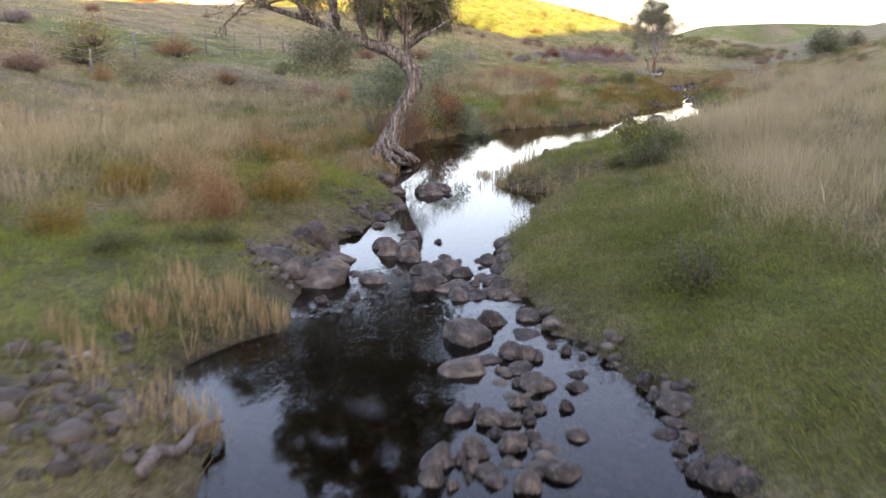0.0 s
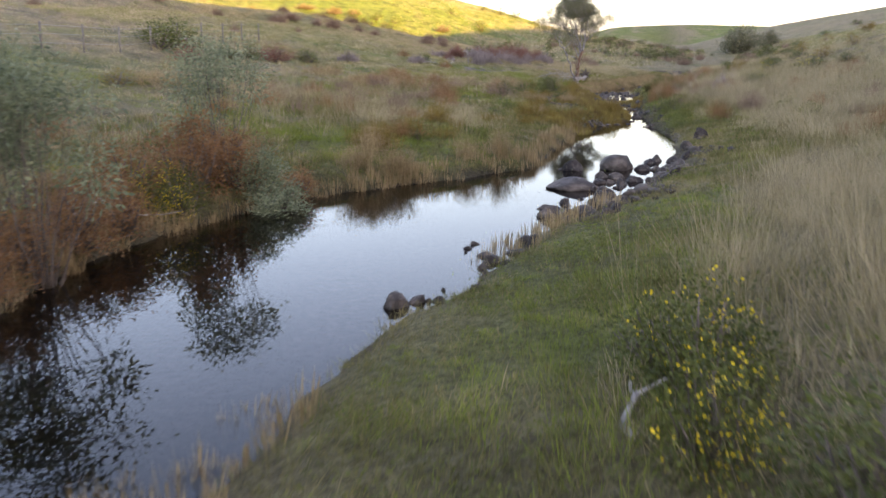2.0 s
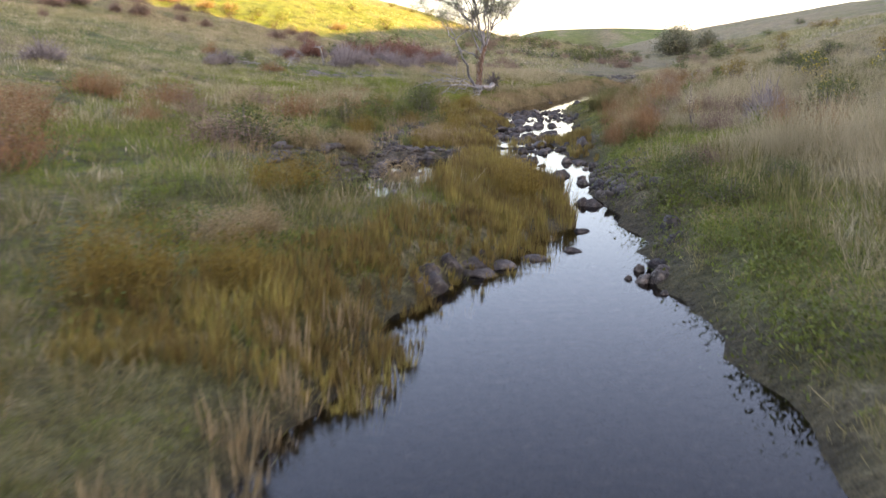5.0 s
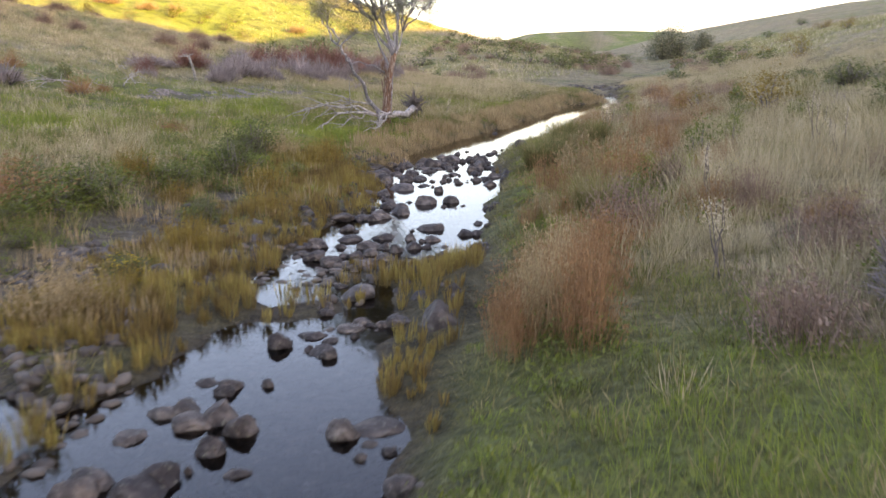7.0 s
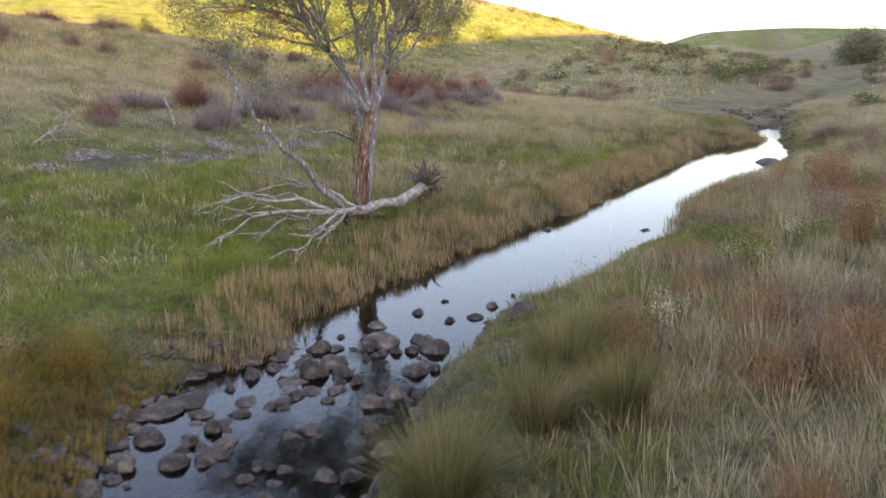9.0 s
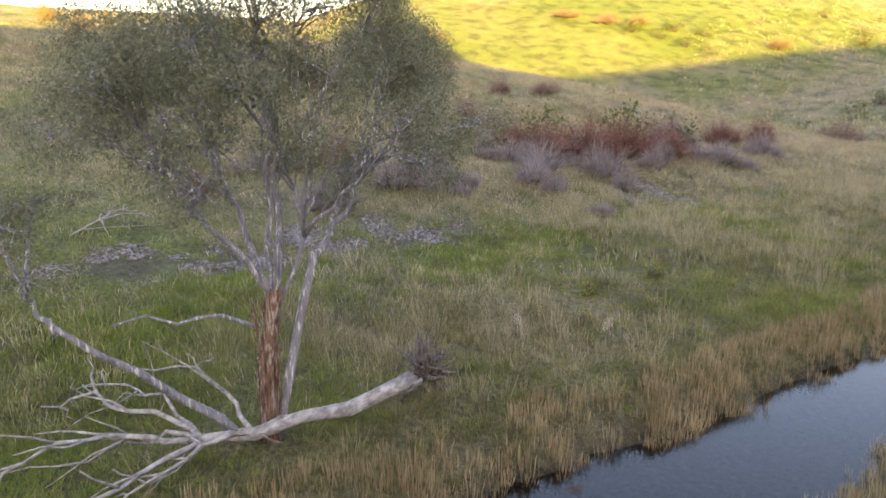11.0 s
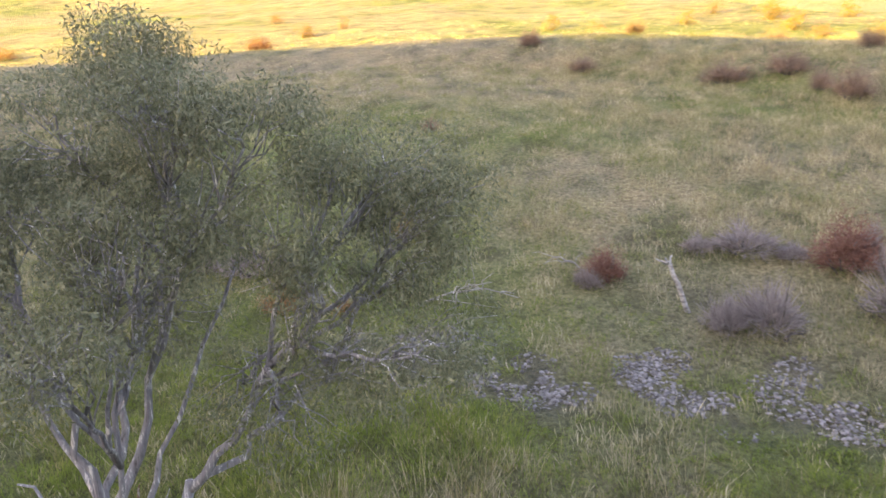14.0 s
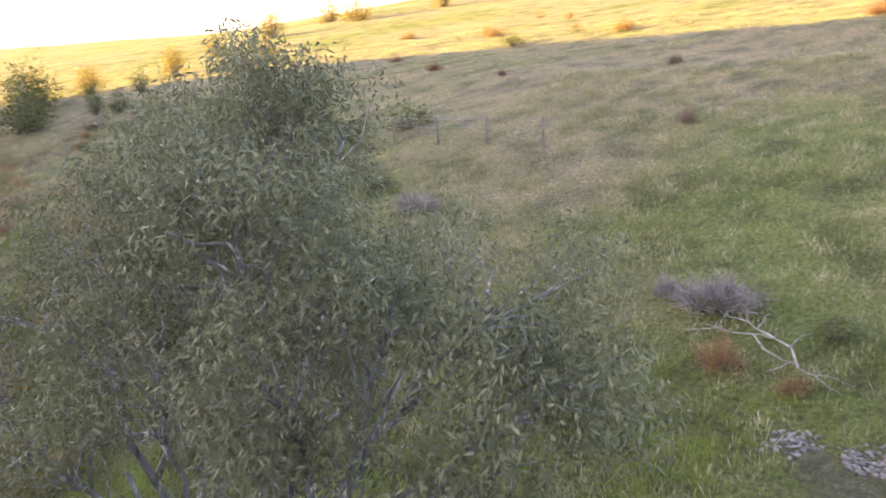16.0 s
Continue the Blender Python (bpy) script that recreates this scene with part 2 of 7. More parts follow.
TORN_BARK = bark_material("torn_bark", (0.065, 0.04, 0.031), (0.26, 0.17, 0.12), streak=1.4, grain=(14, 14, 1.6),
                          stops=[(0.32, (0.05, 0.03, 0.022)), (0.44, (0.13, 0.075, 0.048)), (0.53, (0.23, 0.13, 0.078)), (0.59, (0.36, 0.32, 0.28))])
DEAD_WOOD = bark_material("dead_wood", (0.13, 0.118, 0.105), (0.42, 0.385, 0.345), grain=(5, 2.2, 6))
TWIG = bark_material("twig_bark", (0.06, 0.05, 0.045), (0.20, 0.165, 0.14))
GREY_POST = bark_material("weathered_post", (0.09, 0.083, 0.07), (0.24, 0.22, 0.19))
WIRE = material("fence_wire", 0.5)
WIRE.node_tree.nodes["Principled BSDF"].inputs["Base Color"].default_value = (0.25, 0.24, 0.23, 1)

# ---------------------------------------------------------------- the lie of the land
# the two edges of the creek: (y, x)
LEFT = [(-300, -70), (-120, -22), (-40, -8), (-10, -4.4), (0, -2.8), (4, -1.9), (5, -1.65), (6, -1.75), (6.7, -2.3), (7.4, -2.5), (8.3, -1.8), (9.4, -1.9), (11, -1.8), (13, -1.6), (14.3, -1.1), (16.3, -0.8), (17.7, -1.0),
        (20.9, -1.5), (22.2, -1.1), (24.6, -1.3), (26.5, -1.0), (28.4, -0.4), (30.4, 0.95), (32, 2.4), (33.5, 4.7), (35.1, 6.7), (37.5, 7.85), (42, 9.4), (44.6, 10.6), (46.3, 11.5), (47.2, 12.4)]
LEFT2 = [(49.3, 13.6), (51.5, 14.5), (54, 14.3), (56, 13.8), (58, 14.3), (60, 15.0), (63, 15.9), (64.6, 16.2), (65.4, 17.2), (68, 17.6), (70.2, 17.5), (72.4, 19.0), (73.7, 19.1), (75.5, 20.0),
         (78.8, 22.0), (82.1, 24.0), (84.4, 25.5), (88.2, 27.4), (94, 30.6), (98, 32.6), (101.6, 36.3), (108, 38.6), (116, 41), (130, 50), (160, 66), (200, 86), (280, 112), (900, 330)]
RIGHT = [(-300, -64), (-120, -16), (-40, -1), (-10, 2.2), (0, 2.4), (5.1, 2.1), (6.7, 1.85), (8.2, 1.6), (8.9, 1.1), (10.4, 0.8), (12.3, 0.85), (13.9, 1.4), (16, 1.95), (17.3, 2.3),
         (17.9, 1.3), (20, 1.4), (21.1, 1.95), (22.7, 2.5), (24.1, 3.6), (25.3, 4.2), (27.4, 5.3), (30, 7.2), (32.7, 9.0), (36.5, 11.1), (42.3, 13.1), (45.5, 13.75), (47.2, 14.1), (48.6, 14.5)]
RIGHT2 = [(51.5, 15.1), (54.6, 16.3), (57, 17.2), (62, 18.7), (65.4, 19.7), (68.5, 20.8), (70, 20.95), (71.6, 21.4), (74.1, 22.2), (75.6, 23.7), (78.2, 25.3), (80.2, 26.7), (84, 28.0),
          (88.3, 31.4), (94.5, 35.0), (98, 36.1), (101.5, 37.3), (108, 40), (116, 42.2), (130, 51.2), (160, 67.5), (200, 88), (280, 114), (900, 332)]
LEFT_D = [(0, 0), (0.25, 0.16), (0.7, 0.32), (1.5, 0.45), (3, 0.52), (6, 0.8), (10, 1.15), (13, 1.75), (17, 2.4), (22, 3.6), (31, 5.2), (41, 6.3), (60, 8.2), (100, 12.2), (160, 20.5), (260, 24), (600, 30), (4000, 45)]
RIGHT_D = [(0, 0), (0.25, 0.18), (0.7, 0.36), (2, 0.6), (5, 0.98), (10, 2.2), (18, 4.6), (30, 7.6), (60, 13.5), (110, 22), (200, 25), (600, 25), (4000, 28)]


def table(rows, v):
    a = np.array(rows, float)
    return np.interp(v, a[:, 0], a[:, 1])


def noise2(x, y, seed=0):
    """Smooth noise between -1 and 1 over the plan."""
    xi, yi = np.floor(x), np.floor(y)
    fx, fy = x - xi, y - yi
    fx, fy = fx * fx * (3 - 2 * fx), fy * fy * (3 - 2 * fy)

    def corner(i, j):
        h = np.sin(i * 127.1 + j * 311.7 + seed * 74.7) * 43758.5453
        return (h - np.floor(h)) * 2 - 1
    a, b, c, d = corner(xi, yi), corner(xi + 1, yi), corner(xi, yi + 1), corner(xi + 1, yi + 1)
    return (a + (b - a) * fx) * (1 - fy) + (c + (d - c) * fx) * fy


def fractal(x, y, size, seed=0, octaves=3):
    total, amp = 0, 0.55
    for n in range(octaves):
        total = total + amp * noise2(x / size, y / size, seed + n * 13)
        size, amp = size * 0.47, amp * 0.5
    return total


def smooth(a, b, v):
    k = np.clip((v - a) / (b - a), 0, 1)
    return k * k * (3 - 2 * k)


def shore(x, y):
    """How far a place lies outside the creek's left and right edge; negative inside."""
    wob = 0.16 * noise2(x * 1.3, y * 1.3, 5) + 0.08 * noise2(x * 3.1, y * 3.1, 6)
    def edge(v):
        return table(LEFT + LEFT2, v), table(RIGHT + RIGHT2, v)
    l, r = edge(y)
    (l1, r1), (l0, r0) = edge(y + 1.2), edge(y - 1.2)
    kl, kr = (l1 - l0) / 2.4, (r1 - r0) / 2.4
    dl, dr = (l - x) / np.sqrt(1 + kl * kl) + wob, (x - r) / np.sqrt(1 + kr * kr) + wob
    # far from the water the slopes forget its small bends
    c = sum(sum(edge(y + o)) / 2 for o in (-24, -16, -8, 0, 8, 16, 24)) / 7
    k = (sum(edge(y + 28)) - sum(edge(y - 28))) / 112
    e = (c - x) / np.sqrt(1 + k * k)
    a = smooth(4, 20, np.maximum(dl, dr))
    return dl + (e - 1.6 - dl) * a * (dl > dr), dr + (-e - 1.6 - dr) * a * (dr >= dl)


def segment(x, y, ax, ay, bx, by):
    """Distance from a stretch of line, and how far along it (0 to 1)."""
    dx, dy = bx - ax, by - ay
    s = np.clip(((x - ax) * dx + (y - ay) * dy) / (dx * dx + dy * dy), 0, 1)
    return np.hypot(x - ax - s * dx, y - ay - s * dy), s


def ridge(x, y, points, slope):
    """A long hill that falls away evenly from a crest line of (x, y, height)."""
    best = np.full(np.shape(x), -1e3)
    for (ax, ay, ah), (bx, by, bh) in zip(points, points[1:]):
        d, s = segment(x, y, ax, ay, bx, by)
        best = np.maximum(best, ah + (bh - ah) * s - slope * np.maximum(0, np.sqrt(d * d + 36) - 6))
    return best


def blend_max(a, b, k):
    h = np.clip(0.5 + 0.5 * (a - b) / k, 0, 1)
    return b + (a - b) * h + k * h * (1 - h)


HILL = [(-29, 181, 15.3), (0, 214, 19.5), (28, 235, 15.9), (50, 257, 11.6), (60, 270, 9.6), (84, 292, 5.5)]
# crest out of view, its heights set by the shade it has to cast
SUN_RIDGE = [(0, -110, 9), (27.5, -53, 17), (32, -45, 21.5), (38, -35, 26), (49, -16, 28.3), (93, 41, 29.5), (140, 80, 36), (243, 104, 50), (330, 150, 84), (480, 300, 115), (600, 430, 134), (800, 640, 138)]
# steep unseen knoll, added to throw a band of shade on HILL's flank
SHADE_KNOLL = [(76.5, 19.8, 38.5), (78.5, 22.4, 38.5)]
CREST = [(-36, 50, 6.4), (-30, 67, 6.9), (-24, 86, 7.3), (-17, 96, 7.5), (-12, 102, 7.2), (-5, 106.5, 6.8), (0.7, 110, 5.9), (4, 112, 5.2)]
PLATEAU = [(-700, 500, 31), (-250, 640, 25), (60, 760, 5), (190, 790, 3), (222, 796, 10), (250, 800, 27), (320, 805, 29.5), (520, 820, 27), (900, 900, 30)]


def ground(x, y):
    x, y = np.asarray(x, float), np.asarray(y, float)
    dl, dr = shore(x, y)
    rise = 0.02 * np.clip(y - 106, 0, 300)
    # the valley sides
    left = table(LEFT_D, dl) * (1 - 0.5 * smooth(30, -160, y) * smooth(20, 70, dl))
    left = left * (1 - 0.66 * smooth(112, 158, y) * smooth(15, 40, dl) * smooth(-480, -360, x))
    right = table(RIGHT_D, dr)
    z = np.where(dl > 0, left, right)
    inside = (dl <= 0) & (dr <= 0)
    deep = np.minimum(-dl, -dr)
    z = np.where(inside, -np.minimum(0.22, 0.04 + 0.3 * deep), z)
    # gravel bars between the channels of the rapids
    bar = 0.26 * np.exp(-((y - 63.5) / 7.5) ** 4) * np.clip(fractal(x, y, 2.1, 77) + 0.12, -0.1, 0.8) + 0.2 * np.exp(-((y - 6.4) / 1.9) ** 4 - ((x - 0.65) / 0.5) ** 2)
    bar = bar + 0.13 * np.exp(-((y - 58.5) / 3.6) ** 4)
    z = z + np.where(inside, bar, 0)
    z = z + np.where(inside, 0.45 * smooth(107, 110.5, y), 0)
    far = np.maximum(dl, dr)
    z = z + rise
    # the gully behind the first spur, the hills round about and the unseen shade casters
    d, s = segment(x, y, 34, 128, -70, 215)
    z = z - smooth(4, 30, dl) * 4.2 * np.exp(-(d / 17) ** 2)
    z = np.where(dl > 0, blend_max(z, ridge(x, y, HILL, 0.36), 5), z)
    z = blend_max(z, ridge(x, y, SUN_RIDGE, 0.8), 3) * (dr > 6) + z * (dr <= 6)
    z = np.where(dr > 20, np.maximum(z, ridge(x, y, SHADE_KNOLL, 1.6)), z)
    z = np.where(dl > 20, np.maximum(z, z + (blend_max(z, ridge(x, y, CREST, 0.5), 0.3) - z) * smooth(20, 28, dl)), z)
    z = np.maximum(z, ridge(x, y, PLATEAU, 0.3))
    # hummocks
    soft = smooth(0.3, 3, far)
    z = z + soft * 0.13 * fractal(x, y, 3.4, 3) + smooth(4, 14, far) * 0.45 * fractal(x, y, 17, 4) + smooth(40, 160, far) * 2.0 * fractal(x, y, 70, 9)
    z = z + np.where(far > 0, 0.035, 0.05) * fractal(x, y, 0.7, 8, 2)
    # stony flat beside the rapids, low reed bank and the little side channel
    d, s = segment(x, y, 12.6, 57.5, 15.4, 67)
    z = np.where(dl > 0, z - (z - 0.14) * 0.85 * (1 - smooth(0.8, 2.4, d)), z)
    d, s = segment(x, y, 13.3, 49.5, 14.2, 53.6)
    z = np.where(d < 1.05, np.maximum(z, 0.08 - 0.18 * smooth(0.45, 1.05, d)), z)
    d, s = segment(x, y, 11.0, 50.8, 13.1, 56.6)
    d = d + 0.22 * fractal(x, y, 1.5, 41)
    z = np.where(d < 1.35, np.minimum(z, -0.16 + 0.5 * smooth(0.65, 1.35, d)), z)
    return z


def side(x, y):
    dl, dr = shore(np.asarray(x, float), np.asarray(y, float))
    return dl, dr


def green_share(x, y):
    """0: dry straw, 1: fresh green."""
    dl, dr = side(x, y)
    near = np.where(dl > 0, 1 - smooth(2.0, 7, dl), 1 - smooth(1.2, 4.5, dr))
    g = 0.04 + 0.2 * near + 0.7 * fractal(x, y, 6.5, 21) + 0.5 * fractal(x, y, 21, 27, 2) + 0.25 * fractal(x, y, 1.7, 22)
    for px, py, r, k in GREENS:
        g = g + k * np.exp(-((x - px) ** 2 + (y - py) ** 2) / (r * r))
    g = g - 0.5 * smooth(2.3, 3.6, dr) * (1 - smooth(12, 18, dr)) + 0.2 * smooth(5, 9, dl) * (1 - smooth(16, 24, dl)) * smooth(50, 62, y) * (1 - smooth(84, 96, y)) + 0.1 * smooth(38, 60, dl)
    return np.clip(g, 0, 1)


def margin(px, py):
    """Bare mud and stones along the right-hand edge: 1 where nothing but a few stalks grows."""
    dl, dr = side(px, py)
    reach = 1.0 * np.exp(-((py - 32) / 5.5) ** 4) + 0.55 * np.exp(-((py - 50) / 6.0) ** 4) + 0.05 + 0.15 * smooth(9, 14, py)
    return (dr > -0.5) * (1 - smooth(0.45, 1.0, dr / reach + 0.35 * fractal(px, py, 0.9, 83)))


SCREE = [(12.39, 83.86, 0.4), (13.21, 84.15, 0.45), (13.95, 84.52, 0.42), (14.16, 85.11, 0.38), (14.83, 85.12, 0.4), (14.64, 85.71, 0.4), (14.06, 87.14, 0.42), (14.01, 87.72, 0.4), (14.75, 87.17, 0.4), (15.25, 87.37, 0.38), (15.55, 87.96, 0.35), (16.29, 87.93, 0.3), (15.41, 89.11, 0.42), (15.04, 89.89, 0.45), (16.23, 88.83, 0.4),
         (16.43, 89.33, 0.4), (16.6, 89.93, 0.42), (17.04, 89.62, 0.3), (17.13, 90.73, 0.38), (17.4, 91.2, 0.3), (14.31, 86.98, 0.35)]
SCREE_FAR = [(20.04, 98.13, 0.55), (20.51, 99.67, 0.6), (21.57, 99.05, 0.55), (22.46, 98.86, 0.4), (19.96, 100.3, 0.45), (11.46, 82.18, 0.42), (11.94, 82.7, 0.5), (11.82, 83.22, 0.5), (11.94, 83.73, 0.45), (12.56, 83.18, 0.5), (12.65, 83.68, 0.45), (12.91, 82.96, 0.4), (13.12, 84.0, 0.42), (13.45, 85.22, 0.4)]
SCREE = SCREE + SCREE_FAR
GREENS = [(6.2, 25.4, 1.2, 1.5), (5.2, 23.6, 1.2, 1.3), (7.3, 27.3, 1.1, 1.4), (3.9, 21.0, 1.3, 1.0), (5.6, 37.2, 2.4, 0.9), (-4.5, 9.3, 2.1, 2.2), (-2.7, 16.2, 1.7, 2.2), (4.5, 36.5, 3.2, 0.7), (17.9, 54.6, 1.9, 1.0), (8.8, 52, 2.4, 0.8), (15.5, 70.5, 2.6, 0.7), (17, 76, 3.0, 0.8), (22.5, 64, 2.2, 0.7), (3.6, 11.5, 2.2, 0.9), (3.3, 8, 1.4, 0.9), (4.2, 15, 1.5, 0.8), (-3.6, 8.4, 1.1, 0.9),
          (14, 82.5, 2.6, 0.7), (17, 80, 6, 0.35), (12, 77, 6, 0.35), (17, 88, 3.2, 0.6), (10.5, 81, 3.2, 0.6), (24.5, 72, 2.4, 0.5), (-14, 40, 7, 0.8), (0, 66, 4, 0.4), (-3, 86, 9, 0.35), (5, 195, 45, 0.9), (300, 800, 230, 0.8), (20, 86, 4, 0.35), (23.5, 90, 4, 0.3)]

# ---------------------------------------------------------------- ground, water
def sheet(verts, faces, name, mat, smooth_shade=True):
    """A mesh straight from arrays; faces all of one size."""
    me = bpy.data.meshes.new(name)
    verts, faces = np.asarray(verts, np.float32), np.asarray(faces, np.int32)
    n, k = faces.shape
    me.vertices.add(len(verts))
    me.vertices.foreach_set("co", verts.ravel())
    me.loops.add(n * k)
    me.loops.foreach_set("vertex_index", faces.ravel())
    me.polygons.add(n)
    me.polygons.foreach_set("loop_start", np.arange(0, n * k, k, dtype=np.int32))
    me.polygons.foreach_set("use_smooth", np.full(n, smooth_shade))
    me.update(calc_edges=True)
    me.validate()
    if mat:
        me.materials.append(mat)
    return me


def steps(lo, hi, fine, far, grow=1.06):
    """Even steps between lo and hi, ever longer ones outside, to the horizon."""
    mid = list(np.arange(lo, hi, fine))
    out, d = [mid[-1]], fine
    while out[-1] < far:
        d *= grow if out[-1] < 1000 else 1.4
        out.append(out[-1] + d)
    back_, d = [mid[0]], fine
    while back_[-1] > -far:
        d *= grow if back_[-1] > -1000 else 1.4
        back_.append(back_[-1] - d)
    return np.array(back_[:0:-1] + mid + out[1:])


gx, gy = steps(-7, 43, 0.42, 3200), steps(0, 106, 0.4, 3200)
X, Y = np.meshgrid(gx, gy)
Z = ground(X, Y)
w = len(gx)
I = (np.arange(len(gy) - 1)[:, None] * w + np.arange(w - 1)[None, :]).ravel()
land = sheet(np.stack([X.ravel(), Y.ravel(), Z.ravel()], 1), np.stack([I, I + 1, I + w + 1, I + w], 1), "ground", GROUND)
DL, DR = side(X, Y)
off = np.maximum(DL, DR)
cover = np.zeros((X.size, 4), np.float32)
cover[:, 0] = (green_share(X, Y) - 0.5 + 0.14 * smooth(20, 60, off)).ravel()
cover[:, 1] = np.clip(1 - smooth(0.0, 0.2, Z - 0.02 + 0.12 * fractal(X, Y, 0.9, 31)), 0, 1).ravel() * (off.ravel() < 6)
stony = np.zeros(X.shape)
for sx, sy, r in SCREE:
    stony = np.maximum(stony, 0.6 - 0.6 * smooth(0.6, 1.3, np.hypot((X - sx), (Y - sy)) / r + 0.5 * fractal(X, Y, 1.2, 33)))
d, s = segment(X, Y, 12.3, 57.5, 15.2, 67)
stony = np.maximum(stony, 0.9 * (1 - smooth(0.9, 2.2, d + 0.8 * fractal(X, Y, 1.5, 35))))
cover[:, 1] = np.maximum(cover[:, 1], 0.75 * margin(X, Y).ravel())
cover[:, 2] = stony.ravel()
# alpha: near ground, where the soil darkened for shade is mixed in
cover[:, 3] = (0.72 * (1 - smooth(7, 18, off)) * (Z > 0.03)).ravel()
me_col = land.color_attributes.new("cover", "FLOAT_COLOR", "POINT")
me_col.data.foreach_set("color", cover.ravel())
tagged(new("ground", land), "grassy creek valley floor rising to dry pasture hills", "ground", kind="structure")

# the creek's surface lies a little into both banks
ys = np.arange(-60, 140, 0.35)
xs = np.linspace(0, 1, 22)
xl, xr = table(LEFT + LEFT2, ys) - 1.6, table(RIGHT + RIGHT2, ys) + 1.6
xl = np.where((ys > 48) & (ys < 59), np.minimum(xl, 9.9 + 0.2 * (ys - 48)), xl)
WX = xl[:, None] + (xr - xl)[:, None] * xs
WY = np.repeat(ys[:, None], len(xs), 1)
WZ = 0.02 * np.maximum(0, WY - 106) + 0.004
w = len(xs)
I = (np.arange(len(ys) - 1)[:, None] * w + np.arange(w - 1)[None, :]).ravel()
pool = sheet(np.stack([WX.ravel(), WY.ravel(), WZ.ravel()], 1), np.stack([I, I + 1, I + w + 1, I + w], 1), "water", WATER)
riffle = np.zeros(WX.shape)
for ry, half, k in ((9.3, 2.2, 0.2), (14, 1.5, 0.05), (54, 1.0, 0.15), (63, 6.5, 0.12), (71, 2.5, 0.1), (105, 5, 0.4)):
    riffle = np.maximum(riffle, k * np.exp(-((WY - ry) / half) ** 2))
pool.attributes.new("riffle", "FLOAT", "POINT").data.foreach_set("value", riffle.ravel().astype(np.float32))
tagged(new("water", pool), "shallow brown creek water mirroring a pale sky", "water", kind="structure")

# ---------------------------------------------------------------- tools for the things
rng = np.random.default_rng(7)


class Soup:
    """Gathers four-cornered faces for one mesh."""

    def __init__(self):
        self.v, self.f, self.n = [], [], 0

    def add(self, verts, faces):
        verts = np.asarray(verts, float).reshape(-1, 3)
        self.v.append(verts)
        self.f.append(np.asarray(faces, int).reshape(-1, 4) + self.n)
        self.n += len(verts)

    def tube(self, points, radii, sides=7, rough=0.0):
        p = np.asarray(points, float)
        r = np.broadcast_to(np.asarray(radii, float), (len(p),))
        t = np.gradient(p, axis=0)
        t /= np.linalg.norm(t, axis=1, keepdims=True) + 1e-9
        a = np.zeros_like(p)
        side_ = np.cross(t[0], (1.0, 0, 0) if abs(t[0][2]) > 0.9 else (0, 0, 1.0))
        for k in range(len(p)):
            side_ = side_ - t[k] * np.dot(side_, t[k])
            side_ = side_ / (np.linalg.norm(side_) + 1e-9)
            a[k] = side_
        b = np.cross(t, a)
        w = np.arange(sides) * 2 * np.pi / sides
        k = 1 + rough * rng.uniform(-1, 1, (len(p), sides))
        ring = p[:, None] + (a[:, None] * np.cos(w)[None, :, None] + b[:, None] * np.sin(w)[None, :, None]) * (r[:, None] * k)[..., None]
        verts = np.concatenate([ring.reshape(-1, 3), p[:1] - t[:1] * r[0] * 0.3, p[-1:] + t[-1:] * r[-1] * 0.5])
        i = (np.arange(len(p) - 1)[:, None] * sides + np.arange(sides)).ravel()
        j = (np.arange(len(p) - 1)[:, None] * sides + (np.arange(sides) + 1) % sides).ravel()
        faces = [np.stack([i, j, j + sides, i + sides], 1)]
        n, last = len(p) * sides, (len(p) - 1) * sides
        q = np.arange(0, sides - 1, 2)
        faces.append(np.stack([np.full(len(q), n), (q + 2) % sides, q + 1, q], 1))
        faces.append(np.stack([np.full(len(q), n + 1), last + q, last + q + 1, last + (q + 2) % sides], 1))
        self.add(verts, np.concatenate(faces))

    def leaves(self, at, along, length, width):
        """Kite-shaped leaves from base points, with their directions."""
        at, along = np.asarray(at, float), np.asarray(along, float)
        n = len(at)
        along = along / (np.linalg.norm(along, axis=1, keepdims=True) + 1e-9)
        across = np.cross(along, rng.normal(size=(n, 3)))
        across /= np.linalg.norm(across, axis=1, keepdims=True) + 1e-9
        fold = np.cross(along, across)
        L, W = np.asarray(length).reshape(-1, 1), np.asarray(width).reshape(-1, 1)
        v = np.stack([at, at + along * L * 0.42 + across * W / 2 + fold * W * 0.15, at + along * L, at + along * L * 0.42 - across * W / 2 + fold * W * 0.15], 1)
        self.add(v, np.arange(4 * n))

    def blades(self, at, azimuth, height, lean, width, tall=True):
        at = np.asarray(at, float)
        n = len(at)
        d = np.stack([np.cos(azimuth), np.sin(azimuth), np.zeros(n)], 1)
        turn = azimuth + rng.uniform(0.6, 2.5, n)
        s = np.stack([np.cos(turn), np.sin(turn), np.zeros(n)], 1) * (np.asarray(width) / 2)[:, None]
        up = np.array([0, 0, 1.0])
        h, l = np.asarray(height)[:, None], np.asarray(lean)[:, None]
        tip = at + d * l + up * h
        if tall:
            midp = at + d * l * 0.3 + up * h * 0.58
            v = np.stack([at - s, at + s, midp + s * 0.85, midp - s * 0.85, tip + s * 0.15, tip - s * 0.15], 1)
            k = np.arange(n)[:, None] * 6
            self.add(v, np.concatenate([k + [0, 1, 2, 3], k + [3, 2, 4, 5]]))
        else:
            v = np.stack([at - s, at + s, tip + s * 0.12, tip - s * 0.12], 1)
            self.add(v, np.arange(4 * n))

